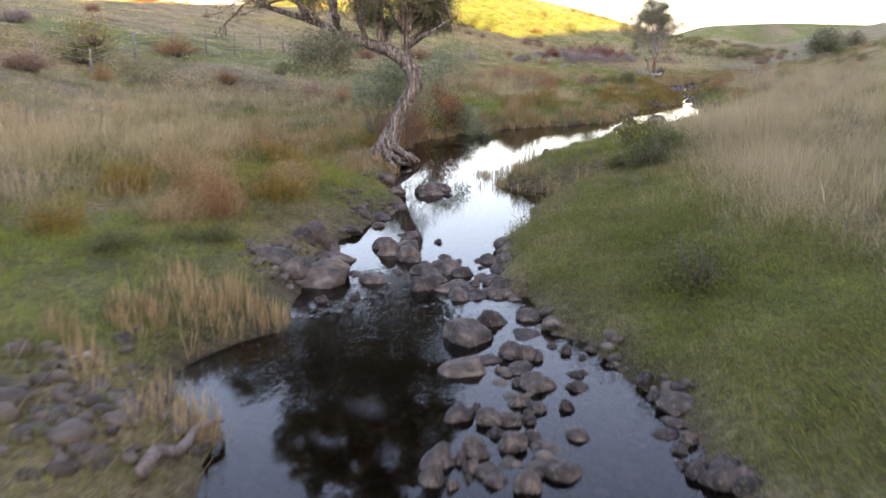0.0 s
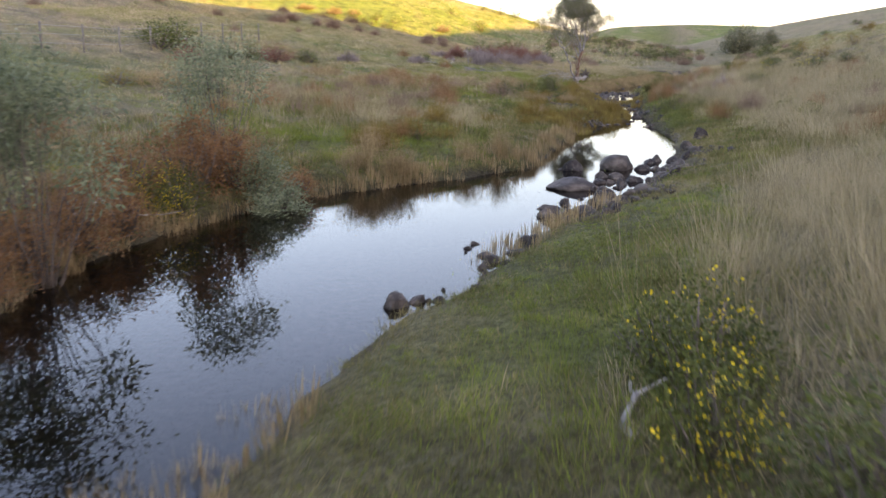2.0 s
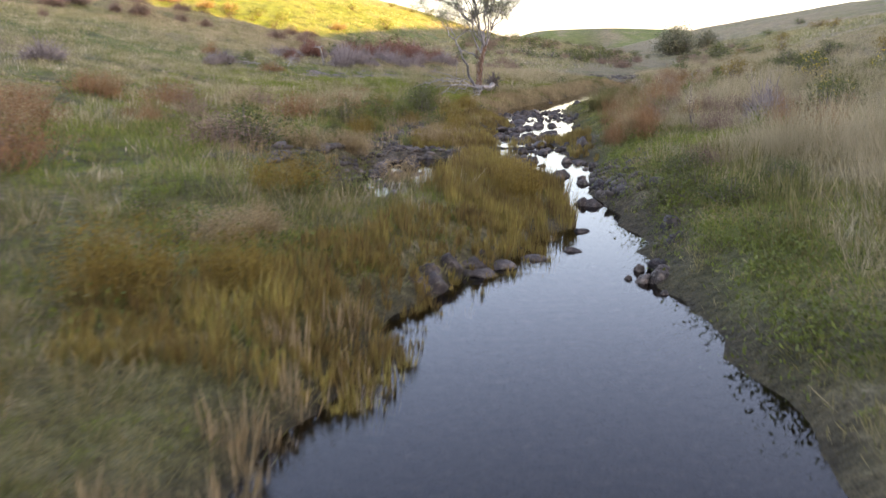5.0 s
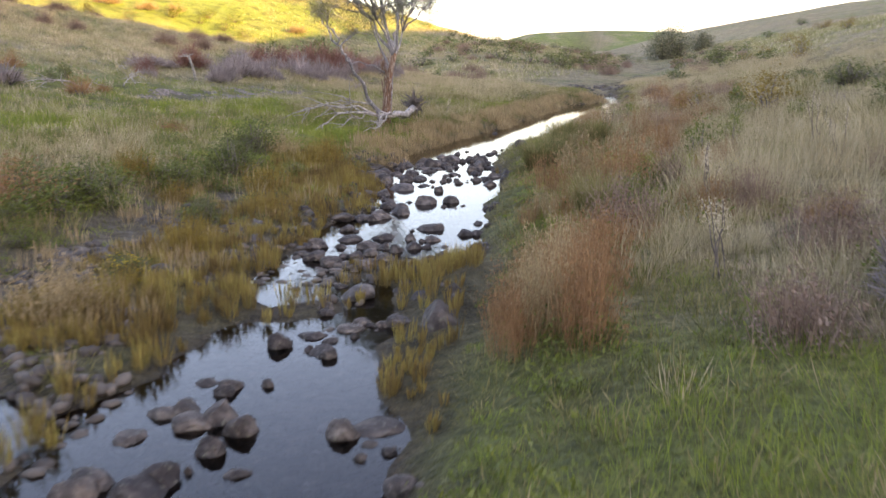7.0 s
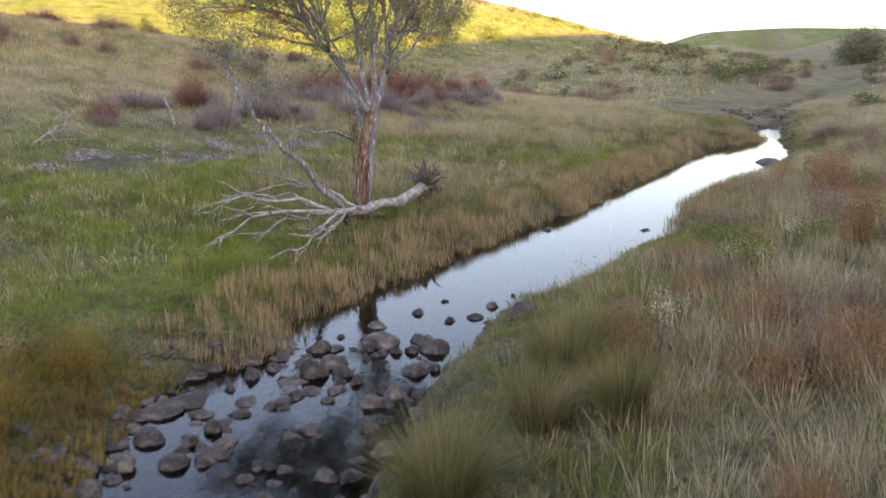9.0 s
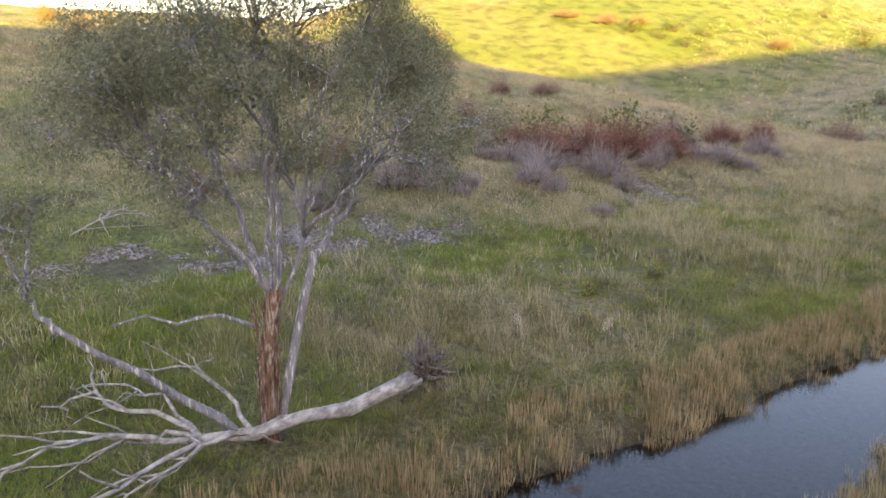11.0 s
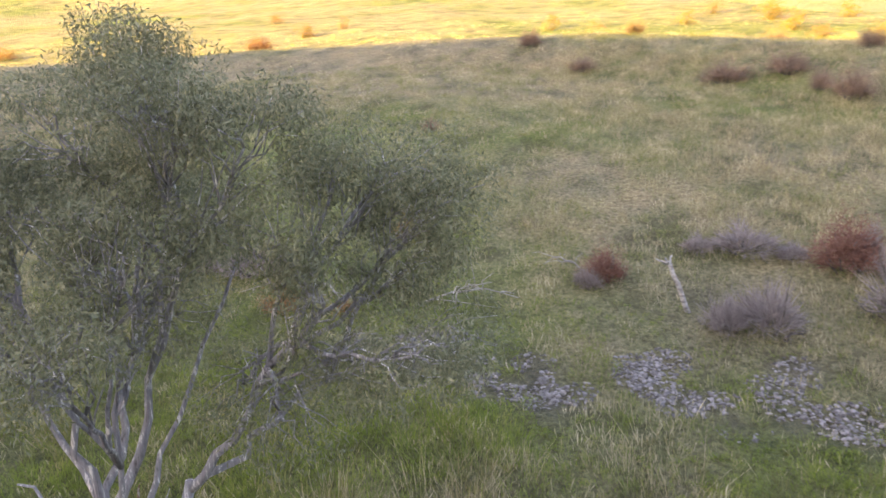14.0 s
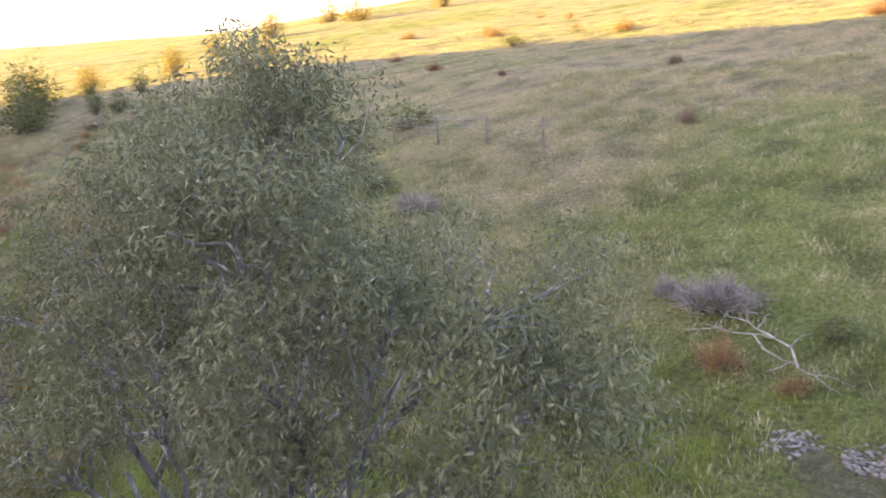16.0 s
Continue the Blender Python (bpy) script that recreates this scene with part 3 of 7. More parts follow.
    def slivers(self, at, azimuth, height, lean, width):
        """Three-cornered blades, widest above the middle; a mesh of these holds nothing else."""
        at = np.asarray(at, float)
        n = len(at)
        d = np.stack([np.cos(azimuth), np.sin(azimuth), np.zeros(n)], 1)
        turn = azimuth + rng.uniform(0.6, 2.5, n)
        s = np.stack([np.cos(turn), np.sin(turn), np.zeros(n)], 1) * np.asarray(width)[:, None]
        h, l = np.asarray(height)[:, None], np.asarray(lean)[:, None]
        at[:, 2] -= 0.15 * np.asarray(height)
        v = np.stack([at, at + d * l * 0.66 + np.array([0, 0, 1.0]) * h * 0.66 + s, at + d * l + np.array([0, 0, 1.0]) * h], 1)
        self.v.append(v.reshape(-1, 3))
        self.f.append(np.arange(3 * n).reshape(-1, 3) + self.n)
        self.n += 3 * n

    def mesh(self, name, mat, smooth_shade=True):
        return sheet(np.concatenate(self.v), np.concatenate(self.f), name, mat, smooth_shade)


def part(name, soup, mat, parent, label="", smooth_shade=True):
    ob = new(name, soup.mesh(name, mat, smooth_shade) if isinstance(soup, Soup) else soup)
    ob.parent = parent
    return tagged(ob, label)


def thing(name, label, category, group="", at=(0, 0, 0)):
    ob = new(name)
    ob.empty_display_size = 0.2
    ob.location = at
    return tagged(ob, label, category, group)


def bent(a, b, n=6, sag=0.0, wobble=0.0):
    """A slightly crooked line of points."""
    a, b = np.asarray(a, float), np.asarray(b, float)
    s = np.linspace(0, 1, n)[:, None]
    p = a + (b - a) * s
    p[:, 2] += sag * np.sin(np.pi * s[:, 0])
    if n > 2:
        p[1:-1] += rng.normal(scale=wobble, size=(n - 2, 3))
    return p


def gz(x, y):
    return float(ground(x, y))

# ---------------------------------------------------------------- stones: (x, y, width, height above water or soil)
STONES_A = [(-2.60, 4.68, 0.28, 0.05), (-2.32, 4.99, 0.29, 0.06), (2.07, 5.08, 0.19, 0.10), (2.06, 5.14, 0.19, 0.14), (0.58, 5.15, 0.17, 0.13), (0.08, 5.16, 0.10, 0.07), (1.91, 5.22, 0.23, 0.17), (0.38, 5.22, 0.16, 0.07), (0.19, 5.26, 0.08, 0.06), (-0.07, 5.26, 0.20, 0.15), (-2.50, 5.27, 0.36, 0.05), (1.99, 5.30, 0.22, 0.14), (0.85, 5.34, 0.27, 0.10), (0.70, 5.34, 0.10, 0.07), (1.82, 5.35, 0.18, 0.13), (0.34, 5.36, 0.18, 0.09), (0.21, 5.40, 0.13, 0.09), (1.72, 5.48, 0.13, 0.06), (0.13, 5.51, 0.12, 0.09), (-0.04, 5.51, 0.26, 0.16), (-2.77, 5.52, 0.40, 0.05), (0.25, 5.65, 0.19, 0.14), (1.77, 5.70, 0.13, 0.06), (0.53, 5.74, 0.19, 0.14)]
STONES_B = [(-2.49, 5.81, 0.42, 0.05), (1.89, 5.84, 0.13, 0.10), (0.69, 5.87, 0.14, 0.07), (1.06, 5.96, 0.21, 0.09), (0.42, 5.96, 0.15, 0.07), (1.75, 5.98, 0.23, 0.05), (1.89, 6.18, 0.25, 0.05), (0.71, 6.19, 0.10, 0.07), (0.55, 6.19, 0.20, 0.08), (0.40, 6.22, 0.22, 0.12), (-2.35, 6.27, 0.27, 0.05), (0.11, 6.29, 0.25, 0.12), (1.95, 6.41, 0.30, 0.15), (0.27, 6.41, 0.14, 0.07), (0.78, 6.43, 0.16, 0.07), (1.04, 6.44, 0.12, 0.09), (0.81, 6.46, 0.09, 0.05), (0.65, 6.55, 0.17, 0.10), (1.81, 6.66, 0.14, 0.08), (1.21, 6.88, 0.21, 0.07), (0.84, 6.90, 0.25, 0.14), (0.96, 6.94, 0.13, 0.09), (1.84, 6.95, 0.18, 0.09), (0.69, 6.97, 0.12, 0.07)]
STONES_C = [(1.25, 7.21, 0.23, 0.05), (0.72, 7.28, 0.21, 0.08), (0.20, 7.28, 0.42, 0.13), (-2.93, 7.37, 0.31, 0.09), (1.58, 7.42, 0.08, 0.05), (0.43, 7.59, 0.25, 0.06), (0.90, 7.61, 0.14, 0.10), (1.36, 7.64, 0.12, 0.05), (0.80, 7.64, 0.19, 0.14), (0.67, 7.66, 0.22, 0.16), (1.21, 7.77, 0.11, 0.08), (1.50, 7.85, 0.15, 0.05), (1.07, 7.97, 0.17, 0.05), (0.27, 8.15, 0.46, 0.21), (0.87, 8.27, 0.33, 0.07), (1.20, 8.52, 0.24, 0.13), (0.52, 8.68, 0.35, 0.17), (0.98, 8.89, 0.28, 0.10), (-1.45, 9.47, 0.18, 0.08), (-1.07, 9.62, 0.17, 0.05), (0.49, 9.79, 0.21, 0.08), (0.29, 9.90, 0.35, 0.14), (0.83, 9.95, 0.15, 0.05), (0.13, 10.08, 0.52, 0.14)]
STONES_D = [(0.67, 10.08, 0.18, 0.05), (-1.88, 10.33, 0.36, 0.26), (-0.14, 10.38, 0.36, 0.11), (-2.24, 10.59, 0.55, 0.20), (-1.54, 10.60, 0.55, 0.23), (-0.93, 10.63, 0.30, 0.05), (-1.23, 10.70, 0.30, 0.05), (-0.24, 10.78, 0.34, 0.13), (-0.58, 10.79, 0.26, 0.05), (-1.54, 11.47, 0.51, 0.15), (0.03, 11.64, 0.28, 0.08), (-2.03, 11.95, 0.33, 0.20), (-1.65, 12.02, 0.21, 0.16), (-0.51, 12.06, 0.31, 0.18), (0.93, 12.20, 0.31, 0.10), (-0.82, 12.28, 0.40, 0.18), (-0.58, 13.21, 0.38, 0.08), (-1.51, 13.24, 0.36, 0.08), (-1.15, 14.51, 0.40, 0.06), (-0.40, 16.93, 0.23, 0.11), (-0.41, 17.28, 0.35, 0.19), (-0.08, 17.67, 0.42, 0.17), (2.97, 24.13, 0.26, 0.16), (3.89, 24.17, 0.13, 0.10)]
STONES_E = [(3.47, 24.23, 0.15, 0.07), (3.22, 24.25, 0.19, 0.10), (3.36, 24.26, 0.09, 0.05), (3.57, 24.65, 0.06, 0.05), (4.43, 25.11, 0.17, 0.05), (4.17, 25.24, 0.07, 0.05), (4.18, 25.67, 0.11, 0.08), (4.27, 25.83, 0.12, 0.07), (4.37, 26.03, 0.20, 0.11), (4.40, 26.35, 0.31, 0.07), (4.82, 26.52, 0.31, 0.06), (5.09, 26.61, 0.18, 0.11), (4.12, 26.61, 0.07, 0.05), (4.16, 26.79, 0.13, 0.05), (5.01, 26.96, 0.19, 0.12), (4.29, 27.09, 0.22, 0.05), (6.14, 27.14, 0.20, 0.08), (6.34, 27.31, 0.23, 0.13), (6.48, 27.32, 0.20, 0.15), (6.08, 27.61, 0.21, 0.08), (6.33, 27.84, 0.24, 0.08), (6.65, 28.03, 0.22, 0.09), (5.97, 28.05, 0.25, 0.13), (6.09, 28.12, 0.14, 0.05)]
STONES_F = [(6.25, 28.27, 0.21, 0.05), (7.01, 28.43, 0.18, 0.11), (6.79, 28.71, 0.21, 0.08), (6.50, 28.79, 0.51, 0.12), (6.07, 28.92, 0.09, 0.05), (6.27, 28.93, 0.14, 0.06), (6.16, 29.08, 0.18, 0.08), (5.88, 29.11, 0.35, 0.21), (6.29, 29.49, 0.20, 0.07), (6.05, 29.78, 0.51, 0.08), (6.45, 30.03, 0.17, 0.06), (7.13, 30.23, 0.37, 0.28), (6.45, 30.31, 0.19, 0.11), (6.95, 30.40, 0.11, 0.06), (6.86, 30.73, 0.18, 0.05), (7.94, 31.10, 0.23, 0.08), (7.57, 31.14, 0.27, 0.15), (8.84, 31.43, 0.32, 0.11), (9.03, 31.50, 0.24, 0.17), (8.84, 31.69, 0.28, 0.16), (7.46, 31.78, 0.16, 0.12), (7.74, 31.97, 0.33, 0.07), (8.02, 32.06, 0.25, 0.08), (7.05, 32.13, 0.90, 0.26)]
STONES_G = [(8.76, 32.19, 0.14, 0.11), (8.23, 32.46, 0.22, 0.16), (9.19, 32.56, 0.35, 0.19), (8.06, 32.70, 0.26, 0.09), (7.82, 32.74, 0.31, 0.10), (8.68, 32.95, 0.36, 0.13), (9.66, 32.96, 0.32, 0.23), (8.43, 33.42, 0.35, 0.14), (8.17, 33.59, 0.31, 0.15), (10.52, 34.47, 0.30, 0.19), (9.80, 34.62, 0.30, 0.11), (9.49, 34.71, 0.36, 0.14), (7.76, 34.78, 0.43, 0.26), (8.90, 34.90, 0.69, 0.36), (7.51, 34.92, 0.22, 0.05), (9.28, 35.17, 0.37, 0.13), (11.30, 35.90, 0.22, 0.17), (10.06, 35.96, 0.35, 0.13), (10.74, 36.03, 0.30, 0.17), (10.38, 36.30, 0.31, 0.18), (11.62, 37.34, 0.30, 0.21), (12.49, 38.50, 0.39, 0.29), (13.68, 45.79, 0.09, 0.05), (13.81, 46.17, 0.14, 0.05)]
STONES_H = [(13.74, 46.20, 0.07, 0.05), (13.65, 46.26, 0.14, 0.11), (11.43, 46.28, 0.23, 0.17), (11.26, 46.29, 0.26, 0.05), (13.94, 46.35, 0.25, 0.05), (13.55, 46.42, 0.09, 0.05), (11.41, 46.53, 0.24, 0.07), (13.81, 46.73, 0.13, 0.10), (14.08, 46.82, 0.24, 0.10), (11.71, 46.83, 0.22, 0.13), (12.03, 46.91, 0.33, 0.07), (11.99, 47.09, 0.30, 0.05), (12.35, 47.19, 0.32, 0.08), (14.51, 47.34, 0.26, 0.12), (12.84, 47.49, 0.33, 0.05), (13.41, 47.76, 0.30, 0.05), (14.80, 48.02, 0.24, 0.15), (13.92, 48.89, 0.23, 0.05), (11.33, 49.33, 0.36, 0.07), (15.62, 50.58, 0.16, 0.07), (14.83, 50.77, 0.29, 0.12), (15.66, 50.81, 0.20, 0.12), (14.65, 50.84, 0.21, 0.14), (15.28, 51.28, 0.29, 0.05)]
STONES_I = [(15.39, 51.45, 0.19, 0.08), (15.81, 51.47, 0.23, 0.08), (15.56, 51.55, 0.15, 0.08), (15.30, 51.78, 0.16, 0.08), (15.67, 51.89, 0.24, 0.10), (15.57, 51.95, 0.22, 0.13), (15.42, 52.12, 0.21, 0.12), (16.01, 52.32, 0.15, 0.10), (15.44, 53.02, 0.22, 0.09), (14.58, 53.09, 0.19, 0.10), (15.71, 53.11, 0.17, 0.11), (14.81, 53.41, 0.17, 0.11), (14.48, 53.46, 0.29, 0.11), (11.71, 53.48, 0.30, 0.07), (14.71, 53.54, 0.18, 0.11), (15.05, 53.55, 0.25, 0.15), (15.65, 53.55, 0.18, 0.09), (15.27, 53.89, 0.25, 0.16), (14.54, 53.89, 0.18, 0.09), (16.96, 53.91, 0.22, 0.16), (11.68, 53.91, 0.29, 0.06), (11.82, 53.91, 0.20, 0.05), (14.55, 53.94, 0.18, 0.09), (15.48, 54.02, 0.16, 0.10)]
STONES_J = [(15.08, 54.29, 0.39, 0.07), (15.54, 54.43, 0.28, 0.10), (11.92, 54.45, 0.26, 0.05), (12.15, 54.47, 0.51, 0.10), (14.09, 54.59, 0.17, 0.05), (11.68, 54.61, 0.26, 0.05), (12.46, 54.77, 0.41, 0.05), (14.53, 54.80, 0.16, 0.06), (14.39, 54.91, 0.15, 0.05), (12.70, 54.94, 0.23, 0.05), (16.22, 54.95, 0.12, 0.05), (11.76, 54.95, 0.28, 0.11), (11.96, 55.13, 0.34, 0.13), (12.26, 55.16, 0.29, 0.05), (16.51, 55.27, 0.19, 0.09), (14.93, 55.55, 0.32, 0.13), (14.49, 55.62, 0.25, 0.15), (13.83, 55.71, 0.13, 0.07), (15.52, 55.73, 0.20, 0.05), (14.99, 55.74, 0.29, 0.14), (14.56, 55.76, 0.27, 0.12), (16.32, 55.78, 0.09, 0.05), (15.18, 55.80, 0.07, 0.06), (16.51, 55.82, 0.10, 0.05)]
STONES_K = [(11.92, 56.03, 0.37, 0.06), (12.67, 56.07, 0.32, 0.20), (15.28, 56.08, 0.20, 0.14), (16.22, 56.17, 0.22, 0.14), (12.02, 56.20, 0.35, 0.10), (16.50, 56.26, 0.35, 0.05), (15.50, 56.36, 0.21, 0.16), (14.71, 56.41, 0.24, 0.05), (15.34, 56.61, 0.23, 0.15), (15.16, 56.61, 0.32, 0.09), (14.88, 56.81, 0.22, 0.07), (15.04, 56.84, 0.22, 0.12), (12.28, 56.99, 0.41, 0.07), (15.33, 57.15, 0.15, 0.09), (15.68, 57.23, 0.09, 0.07), (15.38, 57.25, 0.19, 0.09), (15.19, 57.39, 0.19, 0.05), (16.22, 57.82, 0.13, 0.10), (16.15, 57.92, 0.23, 0.07), (16.04, 58.03, 0.11, 0.06), (17.32, 58.13, 0.32, 0.24), (15.78, 58.23, 0.21, 0.16), (16.27, 58.25, 0.14, 0.05), (16.50, 58.32, 0.08, 0.05)]
STONES_L = [(16.10, 58.46, 0.28, 0.05), (16.49, 58.59, 0.25, 0.05), (16.81, 58.63, 0.14, 0.06), (16.98, 58.63, 0.21, 0.13), (16.70, 58.67, 0.09, 0.05), (16.61, 58.77, 0.17, 0.07), (13.61, 58.85, 0.40, 0.05), (17.60, 59.00, 0.16, 0.12), (16.27, 59.15, 0.15, 0.05), (13.55, 59.17, 0.17, 0.05), (16.29, 59.32, 0.16, 0.07), (17.38, 59.42, 0.29, 0.05), (16.64, 59.74, 0.38, 0.13), (17.14, 59.89, 0.11, 0.05), (17.31, 60.47, 0.14, 0.05), (14.42, 60.61, 0.43, 0.16), (17.40, 60.64, 0.20, 0.06), (14.70, 60.87, 0.21, 0.07), (17.96, 61.27, 0.23, 0.14), (17.05, 61.42, 0.13, 0.05), (17.81, 61.46, 0.12, 0.06), (17.22, 61.50, 0.24, 0.11), (14.39, 61.59, 0.44, 0.15), (16.82, 61.69, 0.23, 0.12)]
STONES_M = [(18.64, 61.75, 0.22, 0.09), (16.66, 61.81, 0.12, 0.06), (17.04, 61.86, 0.18, 0.09), (17.41, 61.96, 0.16, 0.12), (18.17, 62.09, 0.16, 0.05), (17.89, 62.15, 0.16, 0.06), (17.29, 62.17, 0.12, 0.09), (17.08, 62.27, 0.32, 0.11), (16.64, 62.40, 0.16, 0.07), (17.75, 62.76, 0.21, 0.10), (18.82, 62.88, 0.26, 0.09), (16.85, 62.91, 0.34, 0.08), (17.37, 62.92, 0.36, 0.08), (17.85, 63.38, 0.13, 0.05), (18.21, 63.44, 0.45, 0.10), (17.00, 63.53, 0.11, 0.05), (16.84, 63.64, 0.22, 0.09), (16.84, 64.51, 0.38, 0.14), (17.18, 64.55, 0.29, 0.10), (17.48, 64.66, 0.39, 0.14), (18.01, 65.51, 0.23, 0.10), (18.52, 65.89, 0.37, 0.17), (18.26, 66.07, 0.18, 0.05), (19.06, 67.31, 0.17, 0.12)]
STONES_N = [(18.27, 67.76, 0.59, 0.11), (18.90, 68.11, 0.30, 0.06), (20.76, 68.19, 0.25, 0.15), (17.88, 68.59, 0.19, 0.05), (20.41, 68.66, 0.24, 0.10), (19.75, 68.81, 0.16, 0.06), (17.77, 68.81, 0.27, 0.11), (19.46, 68.85, 0.14, 0.05), (20.12, 68.86, 0.08, 0.05), (19.59, 68.88, 0.14, 0.07), (18.15, 68.90, 0.22, 0.13), (19.50, 68.91, 0.14, 0.10), (17.45, 68.98, 0.22, 0.05), (20.41, 69.00, 0.19, 0.05), (17.12, 69.12, 0.23, 0.05), (20.71, 69.22, 0.30, 0.10), (18.62, 69.26, 0.17, 0.05), (17.41, 69.26, 0.17, 0.07), (18.78, 69.33, 0.12, 0.06), (18.63, 69.42, 0.18, 0.10), (19.66, 69.55, 0.26, 0.05), (18.79, 69.72, 0.18, 0.14), (17.55, 69.80, 0.21, 0.05), (20.99, 70.14, 0.16, 0.07)]
STONES_O = [(18.54, 70.15, 0.32, 0.07), (18.07, 70.20, 0.44, 0.10), (19.47, 70.32, 0.13, 0.05), (19.04, 70.54, 0.36, 0.06), (19.37, 70.56, 0.23, 0.05), (18.29, 70.59, 0.49, 0.12), (20.98, 70.62, 0.13, 0.05), (20.69, 70.65, 0.24, 0.18), (20.89, 70.77, 0.10, 0.08), (20.60, 70.79, 0.20, 0.15), (19.69, 70.82, 0.30, 0.05), (19.99, 70.83, 0.28, 0.07), (18.69, 70.87, 0.17, 0.07), (19.42, 71.08, 0.41, 0.06), (18.86, 71.27, 0.21, 0.16), (19.63, 71.38, 0.33, 0.25), (20.96, 71.41, 0.36, 0.12), (21.18, 71.49, 0.13, 0.10), (19.18, 71.64, 0.15, 0.05), (19.83, 71.73, 0.37, 0.13), (19.42, 71.82, 0.33, 0.05), (18.72, 71.84, 0.37, 0.10), (20.26, 71.93, 0.15, 0.08), (19.08, 72.03, 0.34, 0.05)]
STONES_P = [(20.64, 72.18, 0.19, 0.11), (21.16, 72.23, 0.38, 0.18), (20.23, 72.25, 0.15, 0.12), (20.87, 72.25, 0.19, 0.13), (20.05, 72.29, 0.19, 0.05), (19.79, 72.32, 0.23, 0.08), (21.00, 72.49, 0.24, 0.15), (20.44, 72.49, 0.47, 0.17), (22.43, 72.80, 0.44, 0.16), (20.30, 73.33, 0.34, 0.09), (21.37, 73.54, 0.23, 0.08), (21.77, 73.71, 0.26, 0.07), (20.87, 73.95, 0.21, 0.09), (22.03, 74.30, 0.20, 0.10), (21.29, 74.61, 0.14, 0.05), (22.45, 74.92, 0.11, 0.05), (25.88, 80.36, 0.30, 0.05), (23.66, 80.52, 0.33, 0.08), (33.44, 92.84, 0.91, 0.18), (37.44, 100.48, 0.39, 0.24), (39.67, 112.29, 0.51, 0.18)]
STONES_Z = [(-0.79, 11.85, 0.30, 0.21), (-0.52, 11.63, 0.33, 0.18), (-0.56, 12.75, 0.30, 0.08), (-0.06, 12.63, 0.16, 0.06), (-0.00, 11.27, 0.31, 0.07), (-0.24, 17.17, 0.45, 0.22), (0.01, 17.98, 0.19, 0.08), (0.10, 17.03, 0.26, 0.08), (-1.90, 12.25, 0.36, 0.25), (-1.69, 11.29, 0.27, 0.19), (-1.11, 13.85, 0.21, 0.08), (0.94, 11.24, 0.29, 0.09), (-1.40, 14.20, 0.25, 0.17), (-1.25, 18.06, 0.40, 0.26), (-0.98, 16.83, 0.36, 0.23), (-0.84, 15.38, 0.25, 0.18), (0.98, 11.91, 0.29, 0.08), (-0.94, 10.41, 0.37, 0.11), (-1.53, 10.24, 0.49, 0.23), (-1.52, 10.91, 0.35, 0.16), (-0.25, 10.07, 0.35, 0.17), (0.16, 9.64, 0.29, 0.12), (0.41, 9.65, 0.29, 0.06), (0.11, 10.96, 0.30, 0.18), (-1.08, 9.29, 0.24, 0.07)]
SURVEYED = STONES_A + STONES_B + STONES_C + STONES_D + STONES_E + STONES_F + STONES_G + STONES_H + STONES_I + STONES_J + STONES_K + STONES_L + STONES_M + STONES_N + STONES_O + STONES_P + STONES_Z


def boulder_mesh(k, fine=3):
    """A weathered basalt boulder one metre wide: an icosphere worn flat in places and pitted."""
    bm = bmesh.new()
    bmesh.ops.create_icosphere(bm, subdivisions=fine, radius=0.5)
    cuts = []
    for j in range(13):
        d = Vector((rng.normal(), rng.normal(), rng.normal())).normalized()
        cuts.append((d, rng.uniform(0.28, 0.46)))
    for v in bm.verts:
        for d, lim in cuts:
            over = v.co.dot(d) - lim
            if over > 0:
                v.co -= d * over
        q = v.co * 2.2 + Vector((k * 7.3, 0, 0))
        v.co += v.co.normalized() * (0.04 * noise.noise(q) + 0.03 * noise.noise(q * 3.1))
    lo, hi = [min(v.co[i] for v in bm.verts) for i in range(3)], [max(v.co[i] for v in bm.verts) for i in range(3)]
    for v in bm.verts:
        v.co = Vector([(v.co[i] - lo[i]) / (hi[i] - lo[i]) - 0.5 for i in range(3)])
    me = bpy.data.meshes.new("boulder")
    bm.to_mesh(me)
    bm.free()
    me.materials.append(ROCK)
    me.polygons.foreach_set("use_smooth", np.full(len(me.polygons), True))
    return me


BOULDERS, PEBBLES = [boulder_mesh(k) for k in range(11)], [boulder_mesh(k + 20, 2) for k in range(9)]
RUBBLE = []
while len(RUBBLE) < 135:
    py = rng.uniform(60, 73)
    px = rng.uniform(float(table(LEFT2, py)) - 0.3, float(table(RIGHT2, py)) + 0.1)
    if fractal(np.array(px), np.array(py), 1.3, 88) > -0.02:
        w = rng.uniform(0.1, 0.3)
        RUBBLE.append((px, py, w, w * rng.uniform(0.2, 0.5)))
while len(RUBBLE) < 180:
    px, py, w = rng.uniform(-0.6, 0.9), rng.uniform(9.6, 11.6), rng.uniform(0.12, 0.3)
    RUBBLE.append((px, py, w, w * rng.uniform(0.2, 0.45)))
